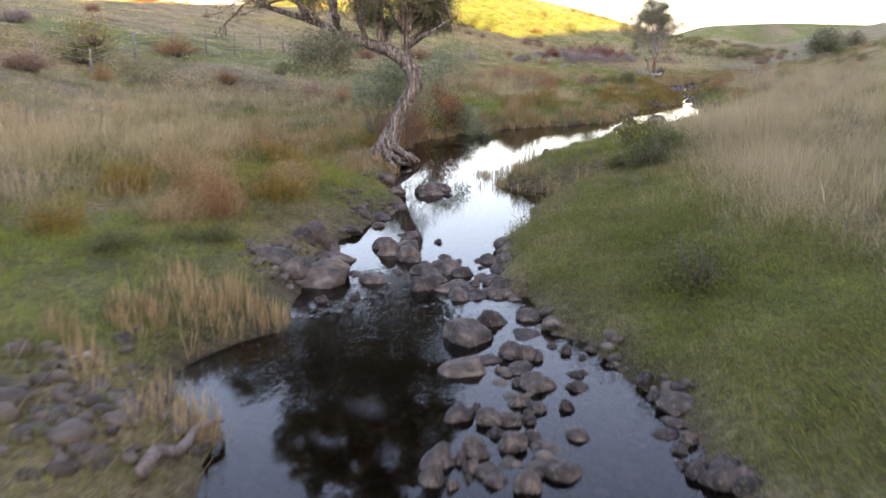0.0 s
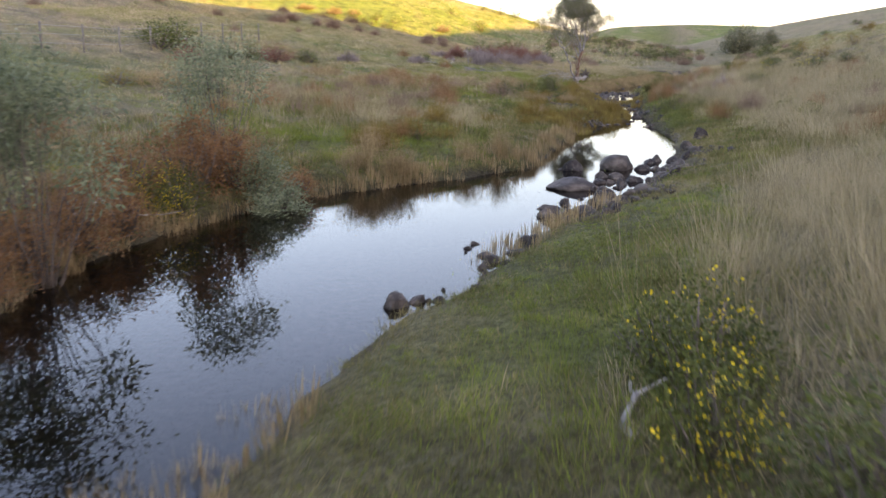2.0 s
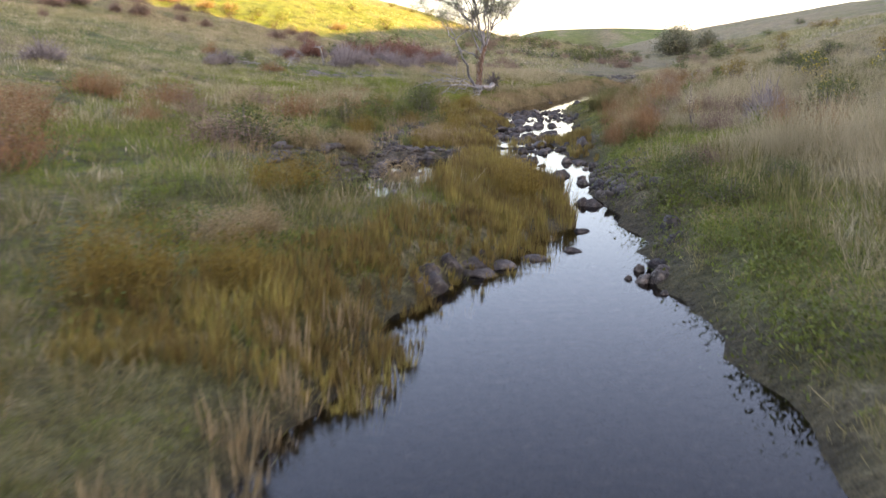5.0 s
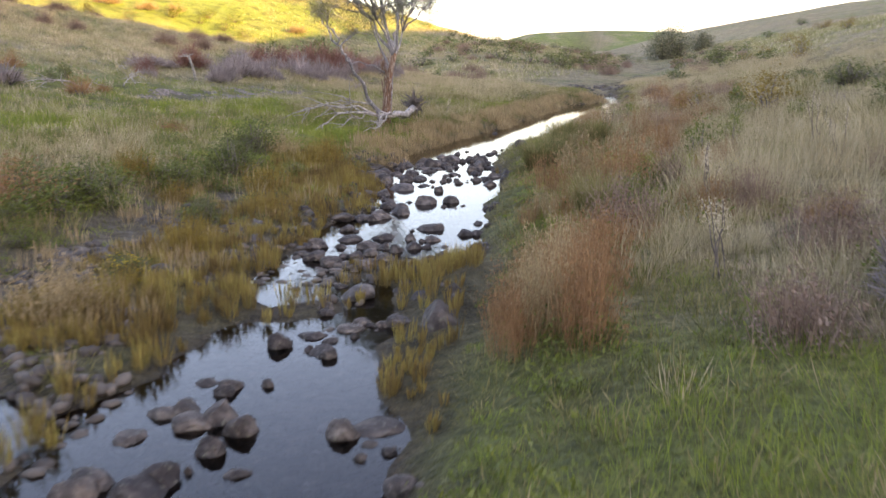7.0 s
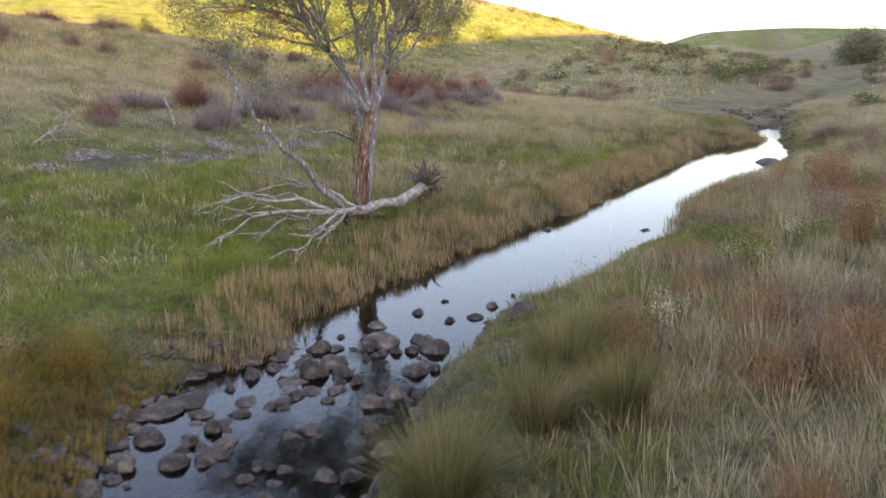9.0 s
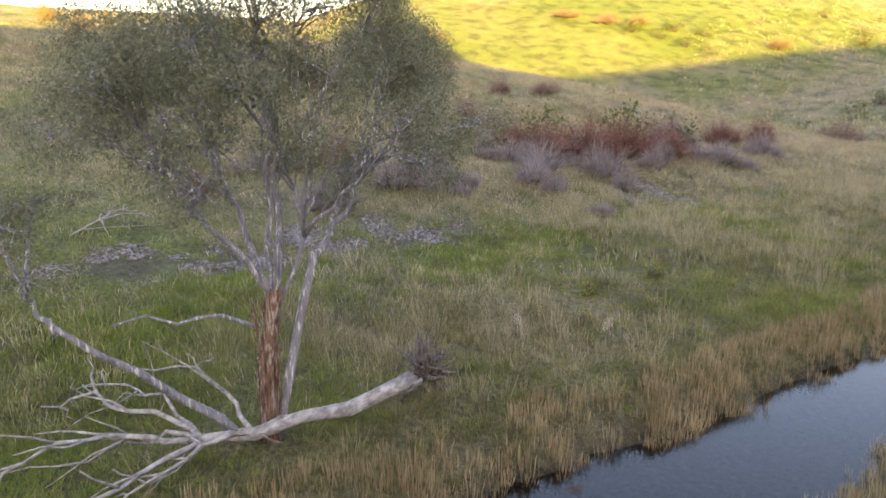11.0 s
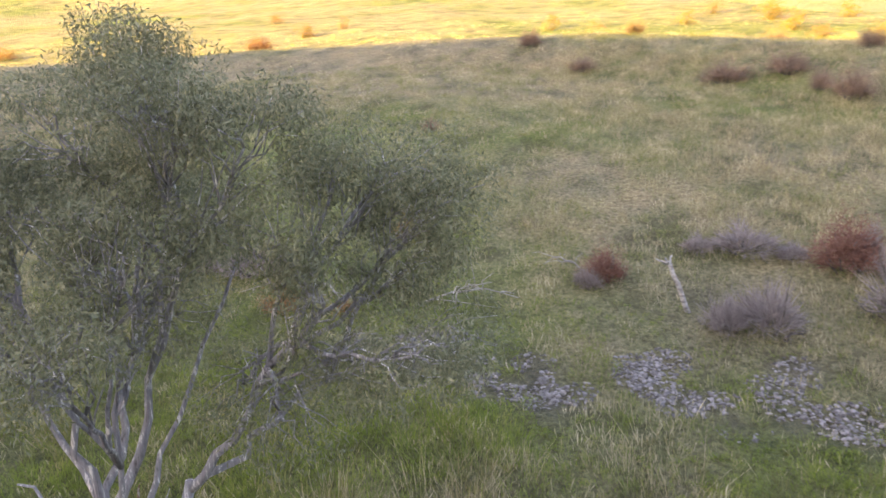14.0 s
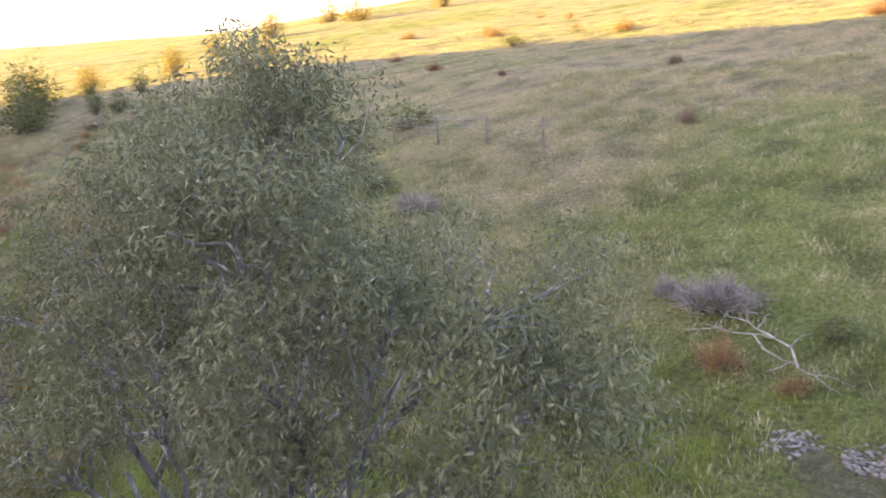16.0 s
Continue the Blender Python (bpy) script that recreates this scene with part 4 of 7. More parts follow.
for k, (px, py, pw, ph) in enumerate(SURVEYED + RUBBLE):
    g = gz(px, py)
    big, mid_size = pw > 0.32, pw > 0.2
    ob = new("boulder" if big else "creek_rock" if mid_size else "creek_stone", (BOULDERS if mid_size or py < 12 else PEBBLES)[k % 9])
    wet = g < 0.02
    tagged(ob, ("dark weathered basalt boulder standing in shallow water" if wet else "weathered basalt boulder bedded in the creek bank") if big else
           ("squat dark basalt rock in the creek" if wet else "squat brown-grey rock at the creek's edge") if mid_size else "small grey-brown stone in the creek", "rock", "stones in the creek")
    top, low = max(g, 0.0) + ph, min(g, 0.0) - 0.05
    tip = 7 if ph < 0.3 * pw else 14
    ob.matrix_basis = pose(px, py, (top + low) / 2, rng.uniform(-tip, tip), rng.uniform(-tip, tip), rng.uniform(-25, 25) + 180 * (k % 2)) @ Matrix.Diagonal((pw * 1.2, pw * rng.uniform(0.9, 1.1), top - low, 1))
# pebbles lodged between the larger stones, and the stony flats: middle, half extents, how many, least and greatest width
SMALL = []
for px, py, pw, ph in SURVEYED:
    for k in range(2):
        w, r = rng.uniform(0, 6.283), pw * rng.uniform(0.55, 1.1)
        SMALL.append((px + r * math.cos(w), py + r * math.sin(w), min(0.16, pw * rng.uniform(0.25, 0.5))))
HEAPS = [(13.2, 59.5, 0.8, 2.5, 60, 0.08, 0.24), (14.8, 64.5, 0.7, 2.0, 44, 0.08, 0.22), (12.2, 55.6, 0.7, 0.9, 26, 0.08, 0.24), (9.8, 52.4, 0.6, 1.4, 40, 0.08, 0.24), (13.3, 57.0, 0.8, 1.0, 44, 0.08, 0.24), (10.7, 55.2, 0.6, 1.4, 40, 0.08, 0.24),
         (-3.0, 5.8, 0.6, 1.1, 30, 0.1, 0.3), (15.2, 52.2, 0.4, 1.8, 40, 0.1, 0.26), (15.7, 50.2, 0.3, 1.6, 24, 0.1, 0.24), (11.0, 35.4, 0.4, 1.4, 30, 0.08, 0.22), (9.6, 33.0, 0.4, 1.2, 26, 0.12, 0.3), (7.4, 29.6, 0.4, 1.4, 30, 0.12, 0.3), (17.4, 66.5, 1.2, 4.0, 70, 0.08, 0.22), (18.9, 70.4, 1.2, 1.6, 50, 0.08, 0.24)]
for hx, hy, ex, ey, n, w0, w1 in HEAPS:
    for k in range(n):
        SMALL.append((hx + ex * rng.normal() * 0.7, hy + ey * rng.uniform(-1, 1), rng.uniform(w0, w1)))

# loose gravel and cobbles that nobody could count
def cobbles(name, label, spots, mat):
    """Small worn stones strewn over a spot (x, y, reach, how many, size), joined."""
    ring = np.arange(6) * math.pi / 3
    cube = np.concatenate([np.stack([r * np.cos(ring), r * np.sin(ring), np.full(6, h)], 1) for r, h in ((0.4, -0.5), (0.52, -0.1), (0.45, 0.25), (0.24, 0.46))])
    quads = np.array([(6 * k + j, 6 * k + (j + 1) % 6, 6 * k + 6 + (j + 1) % 6, 6 * k + 6 + j) for k in range(3) for j in range(6)] + [(18, 19, 20, 21), (18, 21, 22, 23)])
    soup = Soup()
    for sx, sy, reach, n, size in spots:
        r, w = reach * np.sqrt(rng.uniform(0, 1, n)), rng.uniform(0, 6.283, n)
        px, py = sx + r * np.cos(w), sy + r * np.sin(w)
        if name == "stone_scree":
            keep = fractal(px, py, 0.8, 91) > -0.14
            px, py = px[keep], py[keep]
            n = len(px)
        s = size * rng.uniform(0.35, 1.3, n) ** 1.5
        a = rng.uniform(0, 6.283, n)
        v = cube[None] * np.stack([s, s * rng.uniform(0.6, 1, n), s * rng.uniform(0.3, 0.6, n)], 1)[:, None]
        v = v * (1 + rng.uniform(-0.16, 0.16, v.shape))
        tilt = rng.uniform(-0.4, 0.4, n)[:, None]
        v = np.stack([v[..., 0] * np.cos(a)[:, None] - v[..., 1] * np.sin(a)[:, None], v[..., 0] * np.sin(a)[:, None] + v[..., 1] * np.cos(a)[:, None], v[..., 2] + v[..., 0] * tilt], 2)
        v += np.stack([px, py, ground(px, py) + s * 0.12], 1)[:, None]
        k = np.arange(n)[:, None, None] * 24 + quads
        soup.add(v, k)
    tagged(new(name, soup.mesh(name, mat, name != "stone_scree")), label, "gravel", kind="stuff")


def gravel_material(name, dark, pale):
    m = material(name, 0.85)
    g = m.node_tree.nodes.new("ShaderNodeNewGeometry")
    tone = ramp(m, g.outputs["Random Per Island"], [(0.0, dark), (0.6, tuple((a + b) / 2 for a, b in zip(dark, pale))), (1.0, pale)])
    base(m, mix(m, 0.35, tone, ramp(m, noise_of(m, 14, 5), [(0.3, dark), (0.7, pale)])))
    return m


COBBLE = gravel_material("cobbles", (0.03, 0.026, 0.023), (0.135, 0.115, 0.092))
SHARD = gravel_material("pale_shards", (0.055, 0.046, 0.04), (0.3, 0.27, 0.25))
cobbles("creek_gravel", "dark wet cobbles along the creek margins", [(0.4, 6.0, 1.1, 220, 0.13), (0.9, 7.6, 0.9, 140, 0.12), (1.7, 6.4, 0.45, 80, 0.13), (-2.9, 5.9, 1.2, 200, 0.14), (-1.9, 10.6, 0.8, 120, 0.14),
        (0, 10.4, 0.8, 90, 0.12), (-1.3, 15, 0.7, 70, 0.12), (7.0, 29.4, 1.3, 160, 0.14), (9, 32.6, 1.0, 140, 0.13), (10.6, 35.2, 0.9, 90, 0.13), (16, 53.4, 1.1, 190, 0.13), (15.4, 55, 0.9, 60, 0.12),
        (13.2, 58.6, 1.3, 260, 0.16), (14.0, 61.2, 1.4, 300, 0.16), (15.0, 64.5, 1.5, 300, 0.15), (16.6, 61.5, 1.2, 120, 0.13), (17.8, 65.5, 1.3, 190, 0.14), (18.6, 68.5, 1.5, 260, 0.15), (19.8, 71.5, 1.3, 220, 0.15),
        (18.4, 71.2, 1.0, 150, 0.14), (20.6, 73.2, 0.9, 120, 0.14), (12.0, 55.6, 1.2, 220, 0.15), (15.8, 61.2, 1.0, 120, 0.13), (9.7, 52.4, 1.2, 240, 0.14), (13.3, 57, 1.4, 300, 0.14), (10.6, 55.2, 1.2, 260, 0.14), (18.4, 68, 1.3, 220, 0.13), (39, 107, 2.2, 200, 0.22), (41, 114, 2.5, 220, 0.25)] + [(sx, sy, 0.05, 1, sw * 1.15) for sx, sy, sw in SMALL], COBBLE)
cobbles("stone_scree", "flat patches of grey broken stone in the pasture", [(sx, sy, r * 1.25, int(1100 * r * r), 0.075) for sx, sy, r in SCREE], SHARD)

# ---------------------------------------------------------------- trees
def grow(wood, tips, start, heading, length, radius, level, spread=0.6, lift=0.25, kids=3):
    """A limb that forks into thinner ones; the last ones carry leaves."""
    n = 6
    p, d = [np.asarray(start, float)], np.asarray(heading, float)
    d = d / np.linalg.norm(d)
    for k in range(n - 1):
        d = d + rng.normal(scale=0.13, size=3) + [0, 0, lift * 0.12]
        d /= np.linalg.norm(d)
        p.append(p[-1] + d * length / (n - 1))
    p = np.array(p)
    wood.tube(p, np.linspace(radius, radius * 0.55, n), 7 if level > 1 else 5, 0.06)
    if level == 0:
        for k in (2, 3, 4, 5):
            tips.append((p[k], d))
        return
    for k in range(kids):
        at = p[-1] if k < 2 else p[rng.integers(2, n - 1)]
        turn = d + rng.normal(scale=spread, size=3) + [0, 0, lift]
        grow(wood, tips, at, turn, length * rng.uniform(0.55, 0.8), radius * 0.52, level - 1, spread, lift, kids)


def hang_leaves(crown, tips, each, spread, length, width, droop=0.9):
    for p, d in tips:
        n = max(3, int(each * rng.uniform(0.5, 1.5)))
        size = spread * rng.uniform(0.6, 1.3)
        off = rng.normal(size=(n, 3))
        off *= (size * rng.uniform(0.15, 1, (n, 1)) ** 0.5) / np.linalg.norm(off, axis=1, keepdims=True)
        along = rng.normal(size=(n, 3)) + [0, 0, -droop]
        crown.leaves(p + off, along, rng.uniform(0.6, 1.2, n) * length, rng.uniform(0.7, 1.3, n) * width)


def lobe(wood, leaves, start, centre, r, each=215, size=0.07, thick=0.034):
    """One leaf mass of a crown with the limb that reaches it and its twigs."""
    mid_ = (start + centre) / 2 + rng.normal(scale=0.12, size=3) + [0, 0, 0.1]
    s = np.linspace(0, 1, 9)[:, None]
    p = start * (1 - s) ** 2 + 2 * mid_ * s * (1 - s) + centre * s ** 2 + rng.normal(scale=0.025, size=(9, 3)) * (s > 0)
    wood.tube(p, np.linspace(thick, 0.012, 9), 6, 0.06)
    for k in range(int(27 * r)):
        o = rng.normal(size=3)
        o *= r * rng.uniform(0.45, 1.0) ** 0.5 / np.linalg.norm(o) * np.array([1, 1, 0.72])
        e = centre + o + [0, 0, 0.06]
        twig = bent(p[rng.integers(4, 9)], e, 5, 0.06, 0.04)
        wood.tube(twig, np.linspace(0.012, 0.004, 5), 3)
        n = int(each * rng.uniform(0.6, 1.3))
        q = rng.normal(size=(n, 3))
        q *= 0.28 * rng.uniform(0.1, 1, (n, 1)) ** 0.5 / np.linalg.norm(q, axis=1, keepdims=True)
        leaves.leaves(e + q, rng.normal(size=(n, 3)) + [0, 0, -0.9] + q, rng.uniform(0.65, 1.3, n) * size, rng.uniform(0.18, 0.33, n) * size)


def river_gum():
    """The gum with its two stems, a low side limb and a thin grey-green crown."""
    tree = thing("gum_tree", "tall grey-green gum tree with peeling pale bark on the bank", "tree")
    x, y = 19.45, 79.0
    z = gz(x, y) - 0.1
    trunk, limb, stem, low, tips, low_tips = Soup(), Soup(), Soup(), Soup(), [], []
    a = np.array([(x, y, z), (x + 0.02, y, z + 0.5), (x + 0.05, y - 0.02, z + 1.3), (x + 0.2, y - 0.06, z + 2.0), (x + 0.32, y - 0.1, z + 2.45)])
    trunk.tube(a, [0.19, 0.135, 0.115, 0.105, 0.095], 10, 0.09)
    b = np.array([(x + 0.1, y + 0.08, z + 0.1), (x + 0.2, y + 0.28, z + 1.0), (x + 0.3, y + 0.52, z + 2.0), (x + 0.4, y + 0.75, z + 2.8)])
    stem.tube(b, [0.085, 0.072, 0.064, 0.058], 9, 0.06)
    c = np.array([(x - 0.2, y - 0.25, z + 0.1), (x - 0.36, y - 0.62, z + 0.62), (x - 0.72, y - 1.02, z + 1.02), (x - 0.88, y - 1.5, z + 1.52), (x - 1.2, y - 1.86, z + 1.84), (x - 1.4, y - 2.3, z + 2.3)])
    low.tube(c, [0.08, 0.066, 0.06, 0.052, 0.046, 0.04], 8, 0.08)
    low.tube(bent((x - 0.05, y - 0.1, z + 1.85), (x - 1.3, y - 1.5, z + 2.1), 6, 0.15, 0.05), np.linspace(0.035, 0.015, 6), 5)
    crown, low_crown = Soup(), Soup()
    mains = {"a": [], "b": [], "c": []}
    for root, wood, foot, end, r in (("a", limb, a[-1], (18.2, 79.2, 5.3), 0.054), ("a", limb, a[-1], (20.1, 78.5, 5.6), 0.05), ("a", limb, a[-1], (19.2, 80.0, 5.9), 0.058), ("a", limb, a[-1], (18.8, 77.7, 4.9), 0.045), ("a", limb, a[-2], (18.6, 80.3, 5.2), 0.04), ("a", limb, a[-2], (20.6, 79.3, 5.0), 0.038),
                                     ("b", stem, b[-1], (20.3, 81.0, 5.1), 0.055), ("b", stem, b[-1], (19.5, 81.6, 4.6), 0.045), ("c", low, c[-1], (17.6, 76.5, 3.6), 0.045)):
        line = bent(foot - [0, 0, 0.08], end, 9, -0.12, 0.045)
        wood.tube(line, np.linspace(r, r * 0.45, 9), 7, 0.07)
        mains[root].append(line)
    for cx, cy, cz, r, root in LOBES + LOBES_LOW:
        wood, leaves = (limb, crown) if root == "a" else (stem, crown) if root == "b" else (low, low_crown)
        line = min(mains[root], key=lambda m: np.linalg.norm(m[-1] - (cx, cy, cz)))
        lobe(wood, leaves, line[rng.integers(4, 8)], np.array([cx, cy, cz]), r * 1.1, 215 if cz > 5.4 else 150 if cz > 4.75 else 85, 0.066)
    part("trunk", trunk, TORN_BARK, tree, "rough red-brown peeling bark")
    part("limb", limb, GUM_BARK, tree, "pale smooth bark with grey streaks")
    part("stem", stem, GUM_BARK, tree)
    part("side_limb", low, GUM_BARK, tree)
    part("crown", crown, GUM_LEAF, tree, "thin drooping grey-green leaves")
    part("lower_crown", low_crown, GUM_LEAF, tree)
    strips = Soup()
    for k in range(60):
        w, h0 = rng.uniform(0, 6.28), rng.uniform(0.2, 2.2)
        p0 = np.array([x + 0.04 + 0.13 * math.cos(w), y + 0.13 * math.sin(w), z + h0])
        strips.tube(bent(p0, p0 + [0.05 * math.cos(w), 0.05 * math.sin(w), rng.uniform(0.2, 0.55)], 4, 0, 0.02), [0.006, 0.016, 0.014, 0.003], 4)
    tagged(part("bark_strip", strips, TORN_BARK, tree, "loose strips of torn bark"), kind="stuff")
    return tree


# the crown's leaf masses: centre, reach and the stem that carries them
LOBES = [(19.3, 79.5, 7.0, 0.8, "a"), (18.9, 78.7, 6.7, 0.75, "a"), (19.9, 79.9, 6.9, 0.75, "a"), (20.5, 80.65, 6.7, 0.55, "a"), (20.6, 80.85, 5.95, 0.5, "b"), (19.6, 78.9, 6.0, 0.75, "a"), (18.4, 79.5, 6.0, 0.75, "a"), (20.4, 79.5, 5.8, 0.65, "a"), (18.6, 77.9, 5.9, 0.65, "a"),
         (19.3, 80.1, 5.8, 0.55, "a"), (19.0, 79.4, 7.4, 0.5, "a"), (18.6, 79.9, 7.1, 0.5, "a"), (19.9, 81.9, 6.35, 0.6, "b"), (20.2, 82.35, 5.95, 0.55, "b"), (19.5, 82.2, 5.75, 0.5, "b"), (20.5, 82.0, 5.5, 0.45, "b")]
LOBES_LOW = [(19.4, 77.6, 6.2, 0.65, "a"), (18.7, 77.0, 5.8, 0.6, "a"), (18.0, 77.9, 6.1, 0.6, "a"), (20.2, 77.9, 5.7, 0.55, "a"), (20.1, 81.4, 6.3, 0.45, "b"), (20.9, 81.2, 5.4, 0.5, "b"), (20.9, 81.4, 4.8, 0.55, "b"), (21.5, 81.9, 5.0, 0.42, "b"), (20.2, 82.6, 4.7, 0.42, "b"), (21.2, 80.8, 4.4, 0.45, "b"), (17.8, 79.6, 5.6, 0.7, "a"), (17.2, 78.6, 5.2, 0.65, "a"), (16.5, 78.2, 4.9, 0.55, "a"), (18.2, 77.3, 5.2, 0.6, "a"),
             (19.4, 77.5, 5.3, 0.6, "a"), (20.8, 78.5, 5.0, 0.55, "a"), (21.7, 79.2, 5.2, 0.5, "a"), (19.9, 77.4, 4.4, 0.45, "a"), (18.2, 78.4, 4.5, 0.5, "a"), (17.6, 76.5, 4.0, 0.55, "c"), (18.3, 76.2, 3.5, 0.45, "c"), (17.2, 77.3, 4.2, 0.45, "c"), (18.6, 79.6, 4.6, 0.55, "a"), (19.6, 79.4, 4.7, 0.5, "a"), (19.0, 78.2, 4.1, 0.4, "a"), (20.0, 80.4, 4.3, 0.5, "b"), (19.3, 81.2, 4.2, 0.45, "b"), (17.4, 79.2, 4.5, 0.45, "a")]
river_gum()


def leaning_gum():
    """The old gum that leans out from the cut bank and bends back over it."""
    tree = thing("leaning_gum_tree", "old crooked gum leaning from an eroded creek bank", "tree")
    trunk, tips, roots = Soup(), [], Soup()
    a = np.array([(-1.75, 21.75, 0.0), (-1.5, 21.85, 0.45), (-1.27, 21.9, 0.95), (-1.0, 21.8, 1.55), (-0.72, 21.7, 2.05), (-0.78, 21.68, 2.4), (-1.05, 21.7, 2.72), (-1.45, 21.75, 2.95), (-2.05, 21.85, 3.12), (-2.7, 21.95, 3.42), (-3.5, 22.05, 3.68), (-4.4, 22.1, 3.95)])
    trunk.tube(a, [0.44, 0.3, 0.225, 0.2, 0.205, 0.2, 0.175, 0.15, 0.125, 0.105, 0.085, 0.06], 12, 0.13)
    # stub and upright limbs
    trunk.tube(bent((-0.95, 21.7, 2.55), (-1.0, 21.75, 3.45), 5, 0, 0.03), [0.105, 0.09, 0.08, 0.07, 0.05], 8, 0.1)
    trunk.tube(bent((-1.9, 21.8, 3.05), (-2.0, 21.7, 3.45), 4, 0, 0.02), [0.07, 0.06, 0.05, 0.03], 6)
    crown = Soup()
    for cx, cy, cz, r, fx, fz in ((-0.4, 22.1, 4.25, 0.8, -1.0, 3.3), (-1.6, 21.6, 4.3, 0.8, -1.6, 3.0), (-1.0, 22.4, 5.3, 1.1, -1.0, 3.4), (-2.7, 22.0, 5.4, 1.2, -2.0, 3.1), (-4.4, 22.2, 5.2, 1.1, -3.5, 3.68), (-0.4, 21.6, 6.3, 1.0, -1.0, 3.4), (-2.0, 22.4, 7.0, 1.2, -1.6, 3.0),
                                  (-3.7, 22.0, 6.8, 1.1, -2.7, 3.42), (-1.4, 21.5, 8.0, 1.0, -1.0, 3.4), (-2.9, 21.8, 8.1, 0.9, -2.7, 3.42), (-5.4, 22.3, 4.7, 0.6, -4.4, 3.95), (-5.3, 22.0, 6.0, 0.8, -4.4, 3.95),
                                  (-0.7, 22.6, 3.75, 0.5, -1.0, 3.0), (-0.2, 22.4, 3.6, 0.45, -1.0, 3.0), (-1.5, 22.6, 3.75, 0.5, -1.6, 3.0), (-2.2, 22.4, 3.95, 0.5, -2.0, 3.1), (-0.3, 21.9, 4.2, 0.55, -1.0, 3.3), (-3.4, 22.3, 4.3, 0.5, -3.5, 3.68),
                                  (-1.2, 22.0, 9.3, 1.2, -1.0, 3.4), (-2.8, 22.0, 9.4, 1.2, -2.0, 3.1), (-0.6, 21.9, 7.4, 1.0, -1.0, 3.4), (-3.6, 22.2, 8.2, 1.1, -2.7, 3.42), (-2.0, 21.8, 10.5, 1.1, -1.6, 3.0), (-1.8, 22.2, 6.0, 1.0, -1.6, 3.0)):
        lobe(trunk, crown, np.array([fx, 21.8, fz]), np.array([cx, cy, cz]), r * 1.08, 170 if cz > 4.6 else 130, 0.14 if cz > 4.6 else 0.1, 0.07)
    # a low branch droops towards the water
    droop = bent((-2.7, 21.9, 3.42), (-2.45, 18.0, 3.35), 8, 0.35, 0.04)
    trunk.tube(droop, np.linspace(0.06, 0.025, 8), 6, 0.06)
    for cx, cy, cz, r in ((-2.35, 17.1, 2.85, 0.5), (-2.75, 17.5, 2.7, 0.45), (-2.0, 17.4, 2.75, 0.42), (-3.0, 18.2, 3.0, 0.4)):
        lobe(trunk, crown, droop[6], np.array([cx, cy, cz]), r, 110, 0.085, 0.025)
    for at, h, r, n, lev in (((-0.98, 21.73, 3.3), (0.35, 0.2, 1), 0.09, 2.3, 3), ((-1.0, 21.7, 3.4), (-0.4, -0.2, 1), 0.09, 2.4, 3), ((-1.6, 21.78, 3.0), (0.1, 0.4, 1), 0.08, 2.2, 3), ((-2.7, 21.95, 3.42), (-0.1, -0.3, 1), 0.07, 2.0, 3),
                             ((-3.5, 22.05, 3.68), (-0.5, 0.4, 0.8), 0.06, 1.3, 2), ((-4.4, 22.1, 3.95), (-1, 0, 0.5), 0.06, 1.3, 2), ((-3.0, 22, 3.5), (-0.6, -0.5, 0.5), 0.05, 1.2, 2), ((-0.9, 21.7, 3.0), (0.9, 0.1, 0.6), 0.06, 1.3, 2)):
        grow(trunk, tips, at, h, n, r, lev, 0.55, 0.2)
    for k in range(46):
        w, out = rng.uniform(-2.6, 1.6), rng.uniform(0.45, 1.0)
        e = np.array([-1.6 + out * math.cos(w), 21.75 + out * math.sin(w), rng.uniform(-0.08, 0.12)])
        roots.tube(bent((-1.62 + 0.25 * math.cos(w), 21.8 + 0.25 * math.sin(w), rng.uniform(0.05, 0.55)), e, 5, 0.05, 0.035), np.linspace(0.1, 0.035, 5) * rng.uniform(0.5, 1.25), 6, 0.2)
    keep = [t for t in tips if t[0][2] > 3.3]
    hang_leaves(crown, keep, 9000 / max(1, len(keep)), 0.27, 0.11, 0.026)
    part("trunk", trunk, OLD_BARK, tree, "furrowed grey bark with pale bare wood")
    part("root", roots, OLD_BARK, tree, "bare roots washed out of the bank")
    part("crown", crown, GUM_LEAF, tree)
    return tree


leaning_gum()


